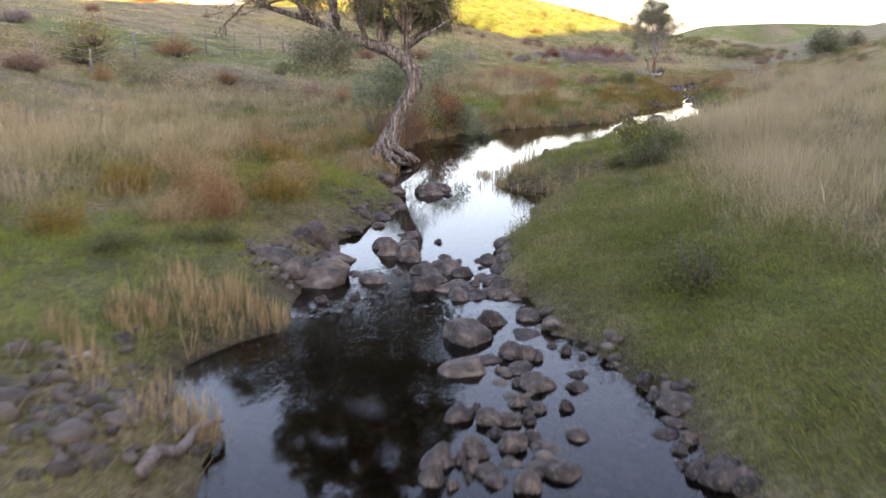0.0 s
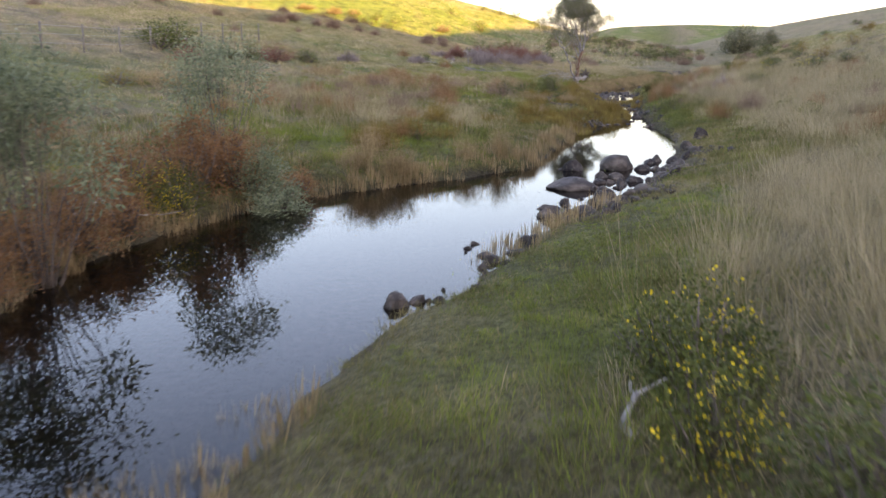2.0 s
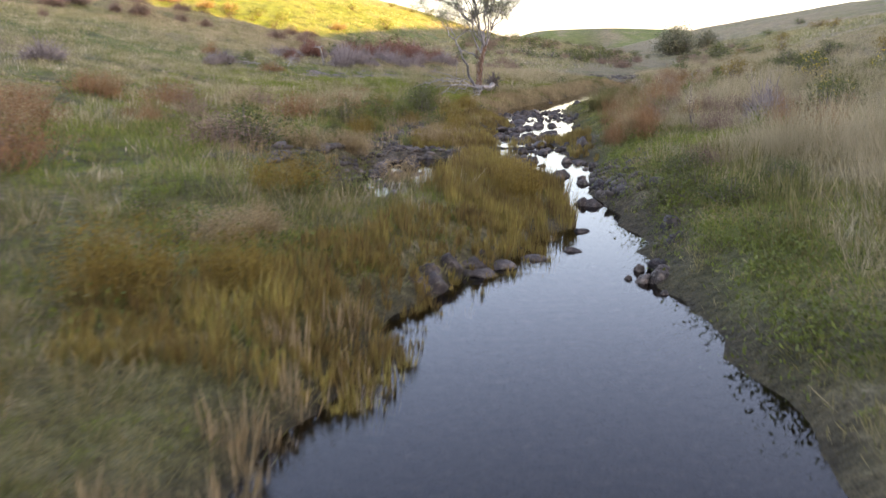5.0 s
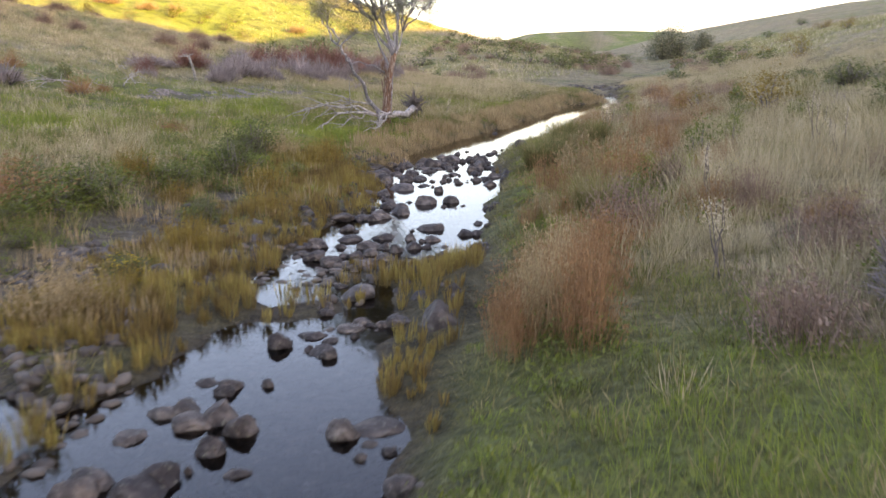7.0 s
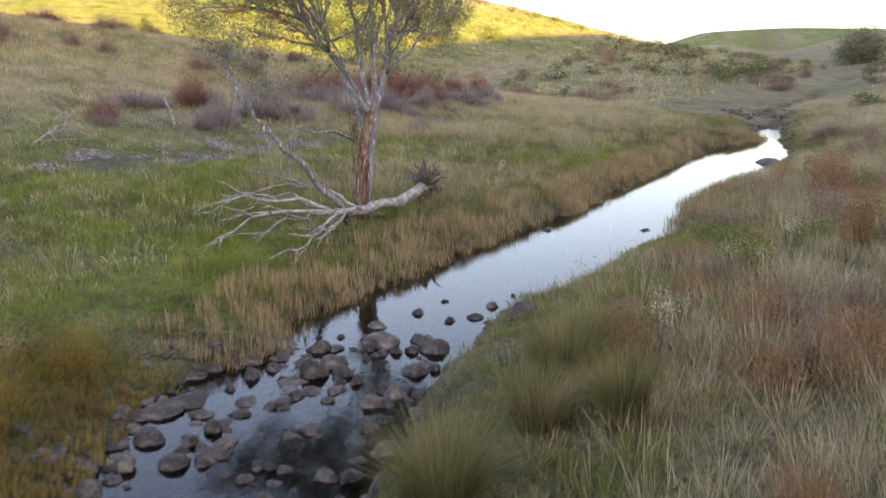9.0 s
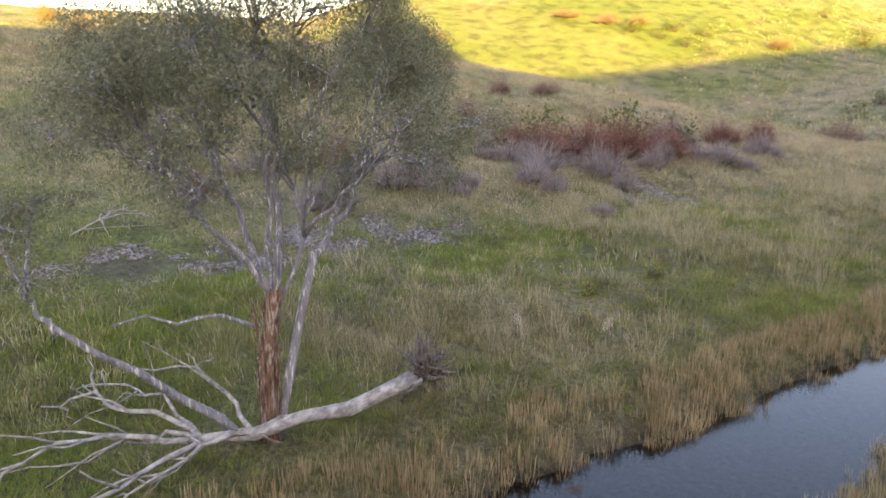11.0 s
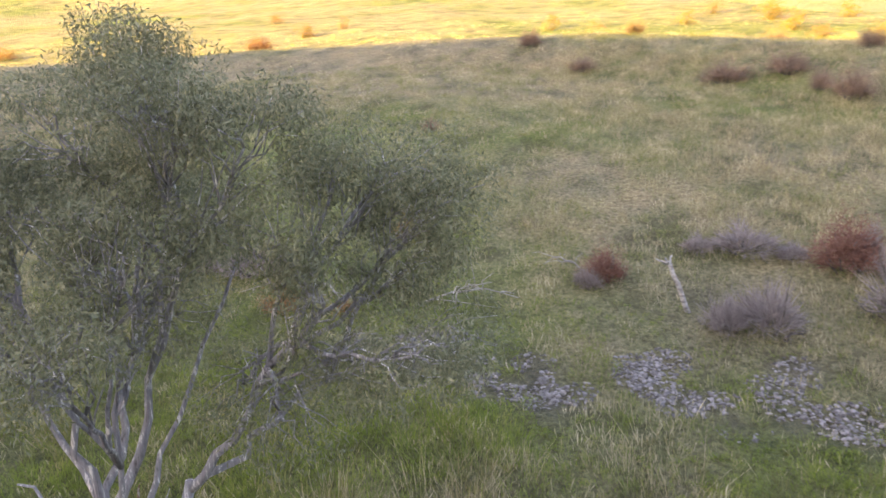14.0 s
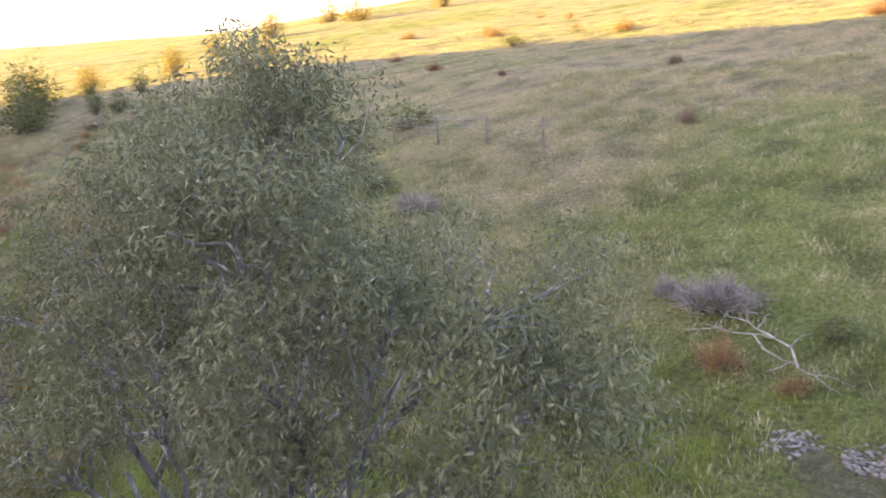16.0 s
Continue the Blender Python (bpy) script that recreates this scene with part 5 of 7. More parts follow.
def fallen_log():
    log = thing("fallen_log", "bleached fallen dead tree lying at the gum's foot", "log")
    body, root = Soup(), Soup()
    g = lambda px, py, up: np.array([px, py, gz(px, py) + up])
    a = np.array([g(20.75, 81.2, 0.42), g(20.5, 80.6, 0.36), g(20.24, 79.9, 0.28), g(19.88, 79.2, 0.36), g(19.6, 78.5, 0.34), g(19.1, 78.0, 0.4)])
    body.tube(a, [0.145, 0.12, 0.115, 0.10, 0.095, 0.07], 10, 0.12)
    part("log", body, DEAD_WOOD, log)
    ends = [(a[5], g(16.9, 76.1, 0.05), 0.06, 0.35), (a[5], g(18.7, 75.4, 0.04), 0.055, 0.2), (a[5], g(16.3, 77.7, 0.35), 0.055, 0.3), (a[4], g(17.4, 79.4, 0.5), 0.05, 0.35), (a[5], g(17.5, 77.1, 0.06), 0.045, 0.25),
            (a[4], g(18.9, 76.4, 0.06), 0.05, 0.25), (a[3], g(18.9, 77.2, 0.08), 0.04, 0.2), (a[5], g(16.6, 78.6, 0.6), 0.04, 0.2)]
    for s, e, r, sag in ends:
        limb, fine = Soup(), Soup()
        p = bent(s, e, 9, sag, 0.07)
        limb.tube(p, np.linspace(r * 0.85, r * 0.2, 9), 6, 0.05)
        for k in (3, 4, 5, 6, 7):
            q = p[k] + rng.normal(scale=0.32, size=3) + (p[k] - p[k - 1]) * 1.6
            q[2] = max(q[2], gz(q[0], q[1]) + 0.03)
            fine.tube(bent(p[k], q, 4, 0.03, 0.03), np.linspace(r * 0.45, r * 0.12, 4), 4)
        branch = part("branch", limb, DEAD_WOOD, log)
        tagged(part("twig", fine, DEAD_WOOD, branch, "thin bare grey twigs"), kind="stuff")
    c = a[0] + [0.05, 0.12, 0.05]
    for k in range(70):
        d = rng.normal(size=3) + [0.2, 0.35, 0.6]
        d /= np.linalg.norm(d)
        root.tube(bent(c, c + d * rng.uniform(0.25, 0.75), 5, 0.02, 0.05), np.linspace(0.06, 0.008, 5) * rng.uniform(0.5, 1.3), 5, 0.15)
    part("root_plate", root, TWIG, log, "grey tangle of upturned roots")


fallen_log()

# ---------------------------------------------------------------- shrubs: (x, y, width, height)
GORSE_AT = [(-3.2, 7.8, 0.4, 0.3), (4.1, 36.5, 0.3, 0.4), (-7.2, 37.8, 0.9, 0.7), (5.7, 38.7, 0.4, 0.3), (-7, 39.4, 0.8, 0.6), (15.8, 49.2, 0.5, 0.5), (15.4, 49.2, 0.7, 0.5), (9.6, 50.2, 0.4, 0.3), (10.4, 52.8, 0.7, 0.6), (9.4, 53.2, 1.3, 0.9), (9.8, 54.1, 0.6, 0.3), (-31.3, 55, 1.8, 1.1), (22.1, 55.4, 1.5, 1.1), (11, 57.6, 0.7, 0.4), (11.2, 59, 0.5, 0.4), (2.7, 8.5, 0.9, 0.75), (4.3, 16.8, 1.3, 0.7), (4.7, 18, 1.2, 0.7), (4.55, 20, 1, 0.65), (15.7, 48.2, 0.9, 0.4), (16.3, 50.6, 1, 0.45), (16.9, 48.9, 0.9, 0.4), (11.7, 61.1, 0.9, 0.8), (-7.4, 62.3, 2, 1.3)]
GORSE_AT_B = [(14.7, 63.5, 0.6, 0.6), (11.9, 64.4, 1, 0.7), (12.7, 64.8, 1.1, 0.7), (28, 65, 1.5, 0.9), (13.8, 66.8, 1.1, 0.5), (14.9, 68, 1.4, 1), (15.2, 70.5, 1.5, 1), (13.6, 96.8, 1.5, 1), (15.5, 102.4, 1.7, 1.8), (18.4, 104.2, 2.2, 2.1), (20.3, 105.8, 1.7, 1.9), (8.1, 82.2, 0.8, 0.5), (121.6, 209.1, 2.4, 1.6), (106.8, 196.8, 2.4, 1.5), (36.6, 81, 1.2, 0.5), (63.5, 136.7, 3, 2.3), (8.3, 83.6, 0.7, 0.8), (28.5, 57.9, 1.2, 0.6), (51.2, 107.2, 2.1, 1.1), (30.8, 70.5, 1.6, 0.7), (32.3, 70, 1.6, 0.7), (-6.9, 58.1, 2.6, 1.4), (6.6, 176.8, 2.8, 1.6), (10.1, 177.5, 2, 1.8)]
GORSE_AT_C = [(-2.9, 61.1, 1.2, 1), (-4.2, 60, 1.7, 0.5), (-0.2, 65.5, 1.6, 0.9), (34.5, 154.1, 1.3, 1.2), (-3, 49.3, 0.9, 0.4), (-2.1, 44.1, 1.1, 0.6), (-6.3, 59.5, 2.2, 1.4), (-14.4, 34, 2.2, 0.8), (-4.1, 10.1, 0.7, 0.3), (-3.4, 10.6, 0.4, 0.3), (-3, 10.9, 0.6, 0.3)]
GORSE_MORE = [(46, 111.1, 2.2, 1.1), (29.2, 149.6, 1.8, 1.5), (29.4, 95.9, 0.7, 0.7), (15, 68.4, 1.1, 0.8), (11.1, 57.8, 0.8, 0.5)]
GORSE_ALL = GORSE_MORE + GORSE_AT + GORSE_AT_B + GORSE_AT_C
RUST_AT = [(-3.6, 12.3, 1.2, 1.4), (-1.1, 34.5, 1.3, 1.2), (-8.9, 34.8, 1, 0.7), (-45.6, 35.9, 1.7, 0.9), (-27.7, 47, 1.3, 0.6), (-40, 48.6, 2, 1), (25.4, 53.3, 1.5, 1), (18, 56.9, 0.8, 1.2), (18.5, 58.1, 1.1, 1.3), (19, 59.3, 0.7, 0.8), (-35.2, 61.9, 1.7, 1.1), (22.9, 63.3, 0.5, 0.6), (23.2, 63.6, 0.5, 0.5), (20.9, 63.7, 1.8, 1.5), (27.7, 74, 0.6, 1.1), (6.4, 83.9, 1, 0.8), (9.9, 81.9, 0.6, 0.4), (9.4, 80.5, 1, 0.8), (13.1, 73.2, 0.9, 0.5), (23.1, 49.7, 1.3, 0.7), (1.5, 43.3, 0.6, 0.9), (2.2, 41.5, 0.6, 1), (3, 55.9, 1.3, 0.9), (5.1, 62.9, 1.1, 1)]
RUST_AT_B = [(6.8, 58.3, 1.1, 0.7), (4.1, 42.8, 1, 0.6), (-0.1, 31.8, 1.6, 1.4), (4.4, 55.4, 2.6, 1.2), (-11.9, 37.8, 2.3, 1.1), (-12.3, 30.5, 0.8, 0.7), (-4.6, 20.2, 1, 0.9), (-4.2, 14.3, 0.9, 0.9), (-3.8, 16.5, 0.6, 0.2)]
RUST_MORE = [(29.8, 78.2, 1, 0.8), (30.8, 81.9, 1, 1.2), (30.2, 80.6, 1.3, 1.2), (19.5, 61.5, 0.8, 0.9), (17.9, 56.6, 0.9, 1.3), (18.1, 57.6, 0.9, 1.0), (21.3, 60.8, 0.6, 0.7), (21.9, 58.8, 0.5, 0.6), (23, 63.4, 0.6, 0.8)]
RUST_ALL = RUST_MORE + RUST_AT + RUST_AT_B
OCHRE_AT = [(-4.9, 42.9, 1.4, 0.6), (20.8, 59.9, 0.7, 0.5), (28.2, 73.6, 1.4, 0.8), (30, 73.8, 1.3, 0.9), (48.7, 99.7, 1.5, 1.8), (79.5, 137.3, 2.3, 1.6), (66.1, 131.8, 1.8, 1.2), (54.2, 115.3, 2.4, 1), (46.8, 99.2, 0.8, 0.7), (27.7, 69.3, 1.6, 1.1), (36.3, 70.4, 1.2, 1), (31.3, 65.3, 1.3, 1), (80.2, 149.5, 2.3, 1.6), (101.5, 173.1, 3.6, 1.8), (-14.4, 35.3, 2.1, 1.5)]
BANK_SHRUBS = [(-1.55, 24.3, 0.9, 0.75), (-1.5, 25.4, 1.0, 0.9), (-1.25, 26.6, 1.1, 1.0), (-0.9, 27.6, 1.0, 0.9), (1.4, 31.2, 0.9, 0.7), (-0.35, 30.1, 1.5, 1.5), (-1.2, 29.2, 1.4, 1.2), (0.3, 30.8, 1.3, 1.15), (-1.6, 28.0, 1.1, 0.8)]
OCHRE_ALL = OCHRE_AT
RED_AT = [(-22, 54.1, 1.1, 0.7), (-17, 61.8, 0.5, 0.5), (-27.1, 79.3, 2.2, 1.1), (11.8, 93, 1.7, 1.4), (14.9, 100.6, 2.1, 1.4), (16.4, 100.4, 2.1, 1.6), (17.7, 101.3, 2.3, 1.8), (10.5, 87.8, 1, 0.9), (19, 102.3, 2.5, 1.9), (20.2, 104, 2.2, 1.6), (21.7, 109.6, 1.9, 1.3), (23.2, 110.9, 1.6, 1.5), (-1.9, 62.4, 2.2, 1.1), (-5.1, 56, 1.5, 1)]
RED_ALL = RED_AT
BROWN_AT = [(9.7, 101.6, 1.7, 1.2), (11.6, 103.6, 1.5, 1.2), (10.7, 109.9, 1.4, 1.1), (12.3, 112.2, 1.9, 0.9), (-3.6, 101, 2, 1.2), (-1.1, 100.8, 1, 1.1), (0.5, 101, 1.5, 1.6), (2.9, 103.4, 1.2, 1.1), (4.6, 103.4, 1.2, 1), (-1.1, 109, 2.7, 1), (2.4, 109, 1.5, 1), (-4.7, 98.8, 2.2, 1.2), (-14.5, 93.3, 1.4, 1.2), (-9.7, 94.4, 1.4, 0.9), (-14.2, 98.8, 1.3, 1.1), (-2, 85.9, 0.7, 0.6), (-4.7, 105.5, 1.4, 1.1), (-14.1, 106.7, 1.8, 1.1), (-5.6, 75.4, 0.7, 0.8), (-17.2, 71.3, 0.9, 0.6), (-1.1, 174.4, 3.5, 1.9), (2.4, 176.4, 3.1, 1.8)]
BROWN_AT_B = [(-6.2, 174.2, 3.8, 1.5), (19, 175.8, 2.9, 1.8), (-14.2, 28.9, 1.9, 0.9)]
BROWN_MORE = [(37.3, 96.2, 1.8, 1.0), (32.1, 127.6, 2.2, 1.1), (1.9, 112.1, 2, 1.2), (3.8, 112.7, 1.5, 1)]
BROWN_ALL = BROWN_MORE + BROWN_AT + BROWN_AT_B
MAUVE_AT = [(-18.8, 37.9, 1.7, 1.2), (20.5, 55.2, 1.2, 1.3), (20.7, 55.8, 1, 1.2), (14.1, 92.8, 1.8, 1.3), (14.1, 95, 2.1, 1.1), (15.2, 94, 1.6, 0.9), (13.5, 90.1, 1.7, 1.2), (16.9, 98.2, 2.2, 1.1), (17.3, 96.3, 1.8, 0.9), (18.8, 99.9, 2.4, 1.1), (15.4, 98.8, 1.6, 0.9), (20.2, 95.1, 0.8, 0.5), (10.1, 91.5, 2.2, 0.7), (6.8, 78.7, 0.9, 0.7), (20, 105.7, 1.8, 1.6), (22.2, 105, 2.2, 1), (23.5, 108.5, 1.5, 1), (7.2, 79.9, 2.1, 1.0), (28.8, 68.1, 0.4, 0.4), (2.1, 69, 2, 1)]
MAUVE_ALL = list(MAUVE_AT)
for bx, by, bw, bh in [r for r in MAUVE_AT if r[1] > 84] + [r for r in RED_ALL if 84 < r[1] < 106]:
    for k in range(2):
        w = rng.uniform(0, 6.283)
        MAUVE_ALL.append((bx + 0.5 * bw * math.cos(w), by + 0.5 * bw * math.sin(w), bw * rng.uniform(0.45, 0.7), bh * rng.uniform(0.5, 0.75)))
FLOWER_AT = [(3.6, 17.4, 0.5, 0.5), (4.3, 18.8, 0.8, 0.7), (4.6, 19.6, 0.9, 0.8), (-0.3, 29, 0.9, 0.95), (-0.8, 28.6, 0.8, 0.8), (10.1, 50, 0.4, 0.3), (23.2, 56.7, 1.2, 0.8), (14.1, 60.4, 0.8, 0.4), (23, 62.6, 0.7, 0.3), (15.3, 65.1, 0.7, 0.3), (25, 72, 0.4, 0.3), (26.5, 62.1, 1.6, 0.9), (27.6, 59.5, 1.9, 0.7), (22.1, 86, 0.5, 0.4), (21.05, 85.9, 0.4, 0.35), (21.8, 87.8, 0.5, 0.45), (22.8, 89.9, 0.5, 0.4)]
FLOWER_ALL = FLOWER_AT
GREY_AT = [(1.2, 30.1, 1.2, 0.8), (0.7, 30.7, 1.1, 0.9)]
SAPLING_AT = [(-1.2, 25.3, 1.6, 2.8), (-2.1, 26.0, 1.4, 2.4), (0.1, 31.0, 1.6, 2.6)]
TUSSOCK_AT = [(20.06, 61.0, 1.0, 0.6), (21.3, 67.5, 1.2, 0.6), (22.9, 68.4, 0.7, 0.6), (22.2, 68.7, 0.9, 0.5), (22.6, 69.7, 1.1, 0.6), (22.9, 70.4, 0.7, 0.5)]


def leafy(kind_mat, flowers=False, leaf=0.05, count=900, lumps=18):
    """Meshes of a rounded bush one metre wide and high: stems, foliage and maybe flowers."""
    stems, foliage, bloom = Soup(), Soup(), Soup()
    lump = rng.uniform(0, 6.283)
    for k in range(lumps):
        w, q = rng.uniform(0, 6.283), math.sqrt(rng.uniform(0, 1))
        k1 = 0.36 + 0.09 * math.sin(2 * w + lump) + 0.05 * math.sin(5 * w)
        c = np.array([k1 * q * math.cos(w), k1 * q * math.sin(w), rng.uniform(0.04, 0.86) * (1 - 0.5 * q * q)])
        stems.tube(bent((c[0] * 0.15, c[1] * 0.15, -0.05), c, 3, 0, 0.03), np.linspace(0.018, 0.005, 3), 3)
        n = count // lumps
        off = rng.normal(size=(n, 3)) * rng.uniform(0.06, 0.12)
        at = c + off
        at[:, 2] = np.maximum(at[:, 2], 0.0)
        foliage.leaves(at, off + rng.normal(scale=0.08, size=(n, 3)) + [0, 0, 0.05], rng.uniform(0.6, 1.4, n) * leaf, rng.uniform(0.7, 1.3, n) * leaf * 0.42)
        if flowers and math.sin(w + lump) > 0.4:
            m = 14
            o = rng.normal(size=(m, 3))
            o = o / np.linalg.norm(o, axis=1, keepdims=True) * 0.15 + [0, 0, 0.04]
            bloom.leaves(c + o, o, np.full(m, 0.024), np.full(m, 0.024))
    return [("wood", stems.mesh("wood", TWIG)), ("foliage", foliage.mesh("foliage", kind_mat))] + ([("blossom", bloom.mesh("blossom", YELLOW))] if flowers else [])


def twiggy(kind_mat, twigs=330, leaf=0.0):
    """A bare bush: a dome of thin branching twigs, with or without withered leaves."""
    stems, foliage, small = Soup(), Soup(), Soup()
    lump = rng.uniform(0, 6.283)
    for k in range(twigs):
        w, q = rng.uniform(0, 6.283), math.sqrt(rng.uniform(0, 1))
        k1 = 0.47 + 0.10 * math.sin(2 * w + lump) + 0.05 * math.sin(5 * w)
        high = math.sqrt(1 - 0.92 * q * q) * (0.8 + 0.2 * math.sin(3 * w + lump)) * rng.uniform(0.72, 1.12)
        c = np.array([k1 * q * math.cos(w), k1 * q * math.sin(w), high * rng.uniform(0.3, 1.0) ** 0.6])
        foot = np.array([c[0] * 0.35, c[1] * 0.35, -0.03])
        if k < 12:
            stems.tube(bent(foot, c * 0.9, 5, 0, 0.02), np.linspace(0.016, 0.004, 5), 4)
        p = foot + (c - foot) * rng.uniform(0.1, 0.6) + [0, 0, 0.05]
        m = 3
        small.leaves(np.repeat([p], m, 0), c - p + rng.normal(scale=0.12, size=(m, 3)), np.linalg.norm(c - p) * rng.uniform(0.5, 1.0, m), np.full(m, 0.010))
        if leaf:
            m = 5
            foliage.leaves(c + rng.normal(scale=0.055, size=(m, 3)), rng.normal(size=(m, 3)), np.full(m, leaf), np.full(m, leaf * 0.5))
    rows = [("wood", stems.mesh("wood", TWIG)), ("brushwood", small.mesh("brushwood", kind_mat))]
    return rows + ([("foliage", foliage.mesh("foliage", kind_mat))] if leaf else [])


def stalky(kind_mat, stalks=170):
    """A withered stand of upright weeds one metre wide and high: thin stalks with fuzzy tops and a little leaf."""
    small, fuzz = Soup(), Soup()
    a, r = rng.uniform(0, 6.283, stalks), 0.42 * rng.uniform(0, 1, stalks) ** 0.7
    foot = np.stack([r * np.cos(a), r * np.sin(a), np.full(stalks, -0.03)], 1)
    high = rng.uniform(0.45, 1.05, stalks) * (1 - 0.9 * r * r)
    lean = rng.normal(scale=0.12, size=(stalks, 2)) + foot[:, :2] * 0.25
    way = np.concatenate([lean, high[:, None]], 1)
    small.leaves(foot, way, high, np.full(stalks, 0.01))
    k = np.repeat(np.arange(stalks), 12)
    s = rng.uniform(0.35, 1.0, len(k))[:, None]
    fuzz.leaves(foot[k] + way[k] * s + rng.normal(scale=0.04, size=(len(k), 3)), way[k] + rng.normal(scale=0.7, size=(len(k), 3)), rng.uniform(0.03, 0.075, len(k)), rng.uniform(0.009, 0.02, len(k)))
    return [("stalk", small.mesh("stalk", kind_mat)), ("foliage", fuzz.mesh("foliage", kind_mat))]


def plant(rows, name, label, category, group, kinds):
    """Sets one bush for every row, taking the built kinds in turn."""
    models = []
    for meshes in kinds:
        ob = thing(name, label, category, group)
        last = ob
        for n, me in meshes:
            last = tagged(part(n, me, None, last if n == "blossom" else ob, "small yellow flowers" if n == "blossom" else ""), kind="stuff")
        models.append(ob)
    used = set()
    for i, (px, py, pw, ph) in enumerate(rows):
        ob = models[i % len(models)]
        z = gz(px, py) - 0.03
        ob2 = ob if ob not in used else copy_thing(ob, Matrix())
        used.add(ob)
        ob2.matrix_basis = pose(px, py, z, 0, 0, rng.uniform(0, 360)) @ Matrix.Diagonal((pw * 1.12, pw * 1.12, ph * 1.1, 1))


def close(rows):
    return [r for r in rows if r[1] < 72 and r[0] > -5]


def apart(rows):
    return [r for r in rows if not (r[1] < 72 and r[0] > -5)]


plant(close(GORSE_ALL), "gorse_bush", "dense dark green gorse bush among grass", "bush", "gorse bushes", [leafy(GORSE, leaf=0.04, count=3000, lumps=60) for k in range(3)])
plant(apart(GORSE_ALL), "gorse_bush", "dense dark green gorse bush on the slope", "bush", "gorse bushes", [leafy(GORSE, leaf=0.075, count=650, lumps=20) for k in range(2)])
plant(FLOWER_ALL, "flowering_gorse_bush", "dark green gorse bush with yellow flowers", "bush", "flowering gorse", [leafy(GORSE, True, 0.04, 2800, 50) for k in range(2)])
def sapling():
    """A thin young tree one metre wide and high: bare stems and an airy crown in the upper half."""
    stems, foliage = Soup(), Soup()
    for k in range(34):
        w, q = rng.uniform(0, 6.283), math.sqrt(rng.uniform(0, 1))
        c = np.array([0.46 * q * math.cos(w), 0.46 * q * math.sin(w), rng.uniform(0.42, 0.96) * (1 - 0.2 * q * q)])
        foot = np.array([0.05 * math.cos(w), 0.05 * math.sin(w), -0.03])
        stems.tube(bent(foot, c, 6, 0, 0.015), np.linspace(0.011 if k < 5 else 0.004, 0.002, 6), 4)
        n = 95
        off = rng.normal(size=(n, 3)) * [0.085, 0.085, 0.045]
        foliage.leaves(c + off, off * [1, 1, 0.3] + rng.normal(scale=0.04, size=(n, 3)) + [0, 0, -0.01], rng.uniform(0.03, 0.06, n), rng.uniform(0.009, 0.018, n))
    return [("wood", stems.mesh("wood", TWIG)), ("foliage", foliage.mesh("foliage", GREY_LEAF))]


plant(SAPLING_AT, "wattle_sapling", "thin grey-green sapling with an airy crown", "tree", "saplings", [sapling() for k in range(3)])
plant(GREY_AT, "wattle_shrub", "soft grey-green shrub leaning over the water", "shrub", "grey-green shrubs", [leafy(GREY_LEAF, leaf=0.05, count=4200, lumps=40) for k in range(2)])
plant(BANK_SHRUBS, "bank_shrub", "leafy rust-brown shrub overhanging the pool", "shrub", "bank shrubs", [leafy(RUST, leaf=0.045, count=3200, lumps=60) for k in range(2)])
plant(OCHRE_ALL, "ochre_bush", "olive to ochre rounded bush on the slope", "bush", "ochre bushes", [leafy(OCHRE, leaf=0.055, count=800, lumps=22) for k in range(2)])
plant([(a + 0.3 * w * dx, b + 0.3 * w * dy, w * 0.6 * sz, h * 0.72 * sz) for a, b, w, h in close(RUST_ALL) for dx, dy, sz in ((-1, 0.4, 0.7), (0.9, -0.7, 0.95))], "rusty_shrub", "withered rust-orange weedy shrub in long grass", "shrub", "rusty shrubs", [stalky(RUST, 125) for k in range(3)])
plant([(a + 0.1 * w, b + 0.3 * w, w * 0.55, h * 0.62) for a, b, w, h in close(RUST_ALL)], "withered_weed", "clump of withered tan weeds in long grass", "weeds", "withered weeds", [stalky(TAN, 150) for k in range(2)])
plant(apart(RUST_ALL), "rusty_shrub", "withered rust-orange shrub on the pasture slope", "shrub", "rusty shrubs", [twiggy(RUST, 190, 0.045) for k in range(2)])
plant([(x_, y_, w_, h_ * 1.1) for x_, y_, w_, h_ in RED_ALL if y_ > 84], "briar_bush", "rounded rust-red briar bush with few leaves", "bush", "briars", [twiggy(RED, 460, 0.03) for k in range(3)])
plant([r for r in RED_ALL if r[1] <= 84], "briar_bush", "reddish-brown nearly leafless briar bush", "bush", "briars", [twiggy(RED, 260, 0.042) for k in range(3)])
plant(BROWN_ALL, "withered_bush", "dull brown withered bush on the pasture slope", "bush", "withered bushes", [twiggy(BROWN, 360, 0.03) for k in range(4)])
plant([(a, b, w, h * (1.35 if b > 84 else 1.0)) for a, b, w, h in MAUVE_ALL], "bare_bush", "leafless mauve-grey thicket of fine twigs", "bush", "bare bushes", [twiggy(MAUVE, 400) for k in range(3)])

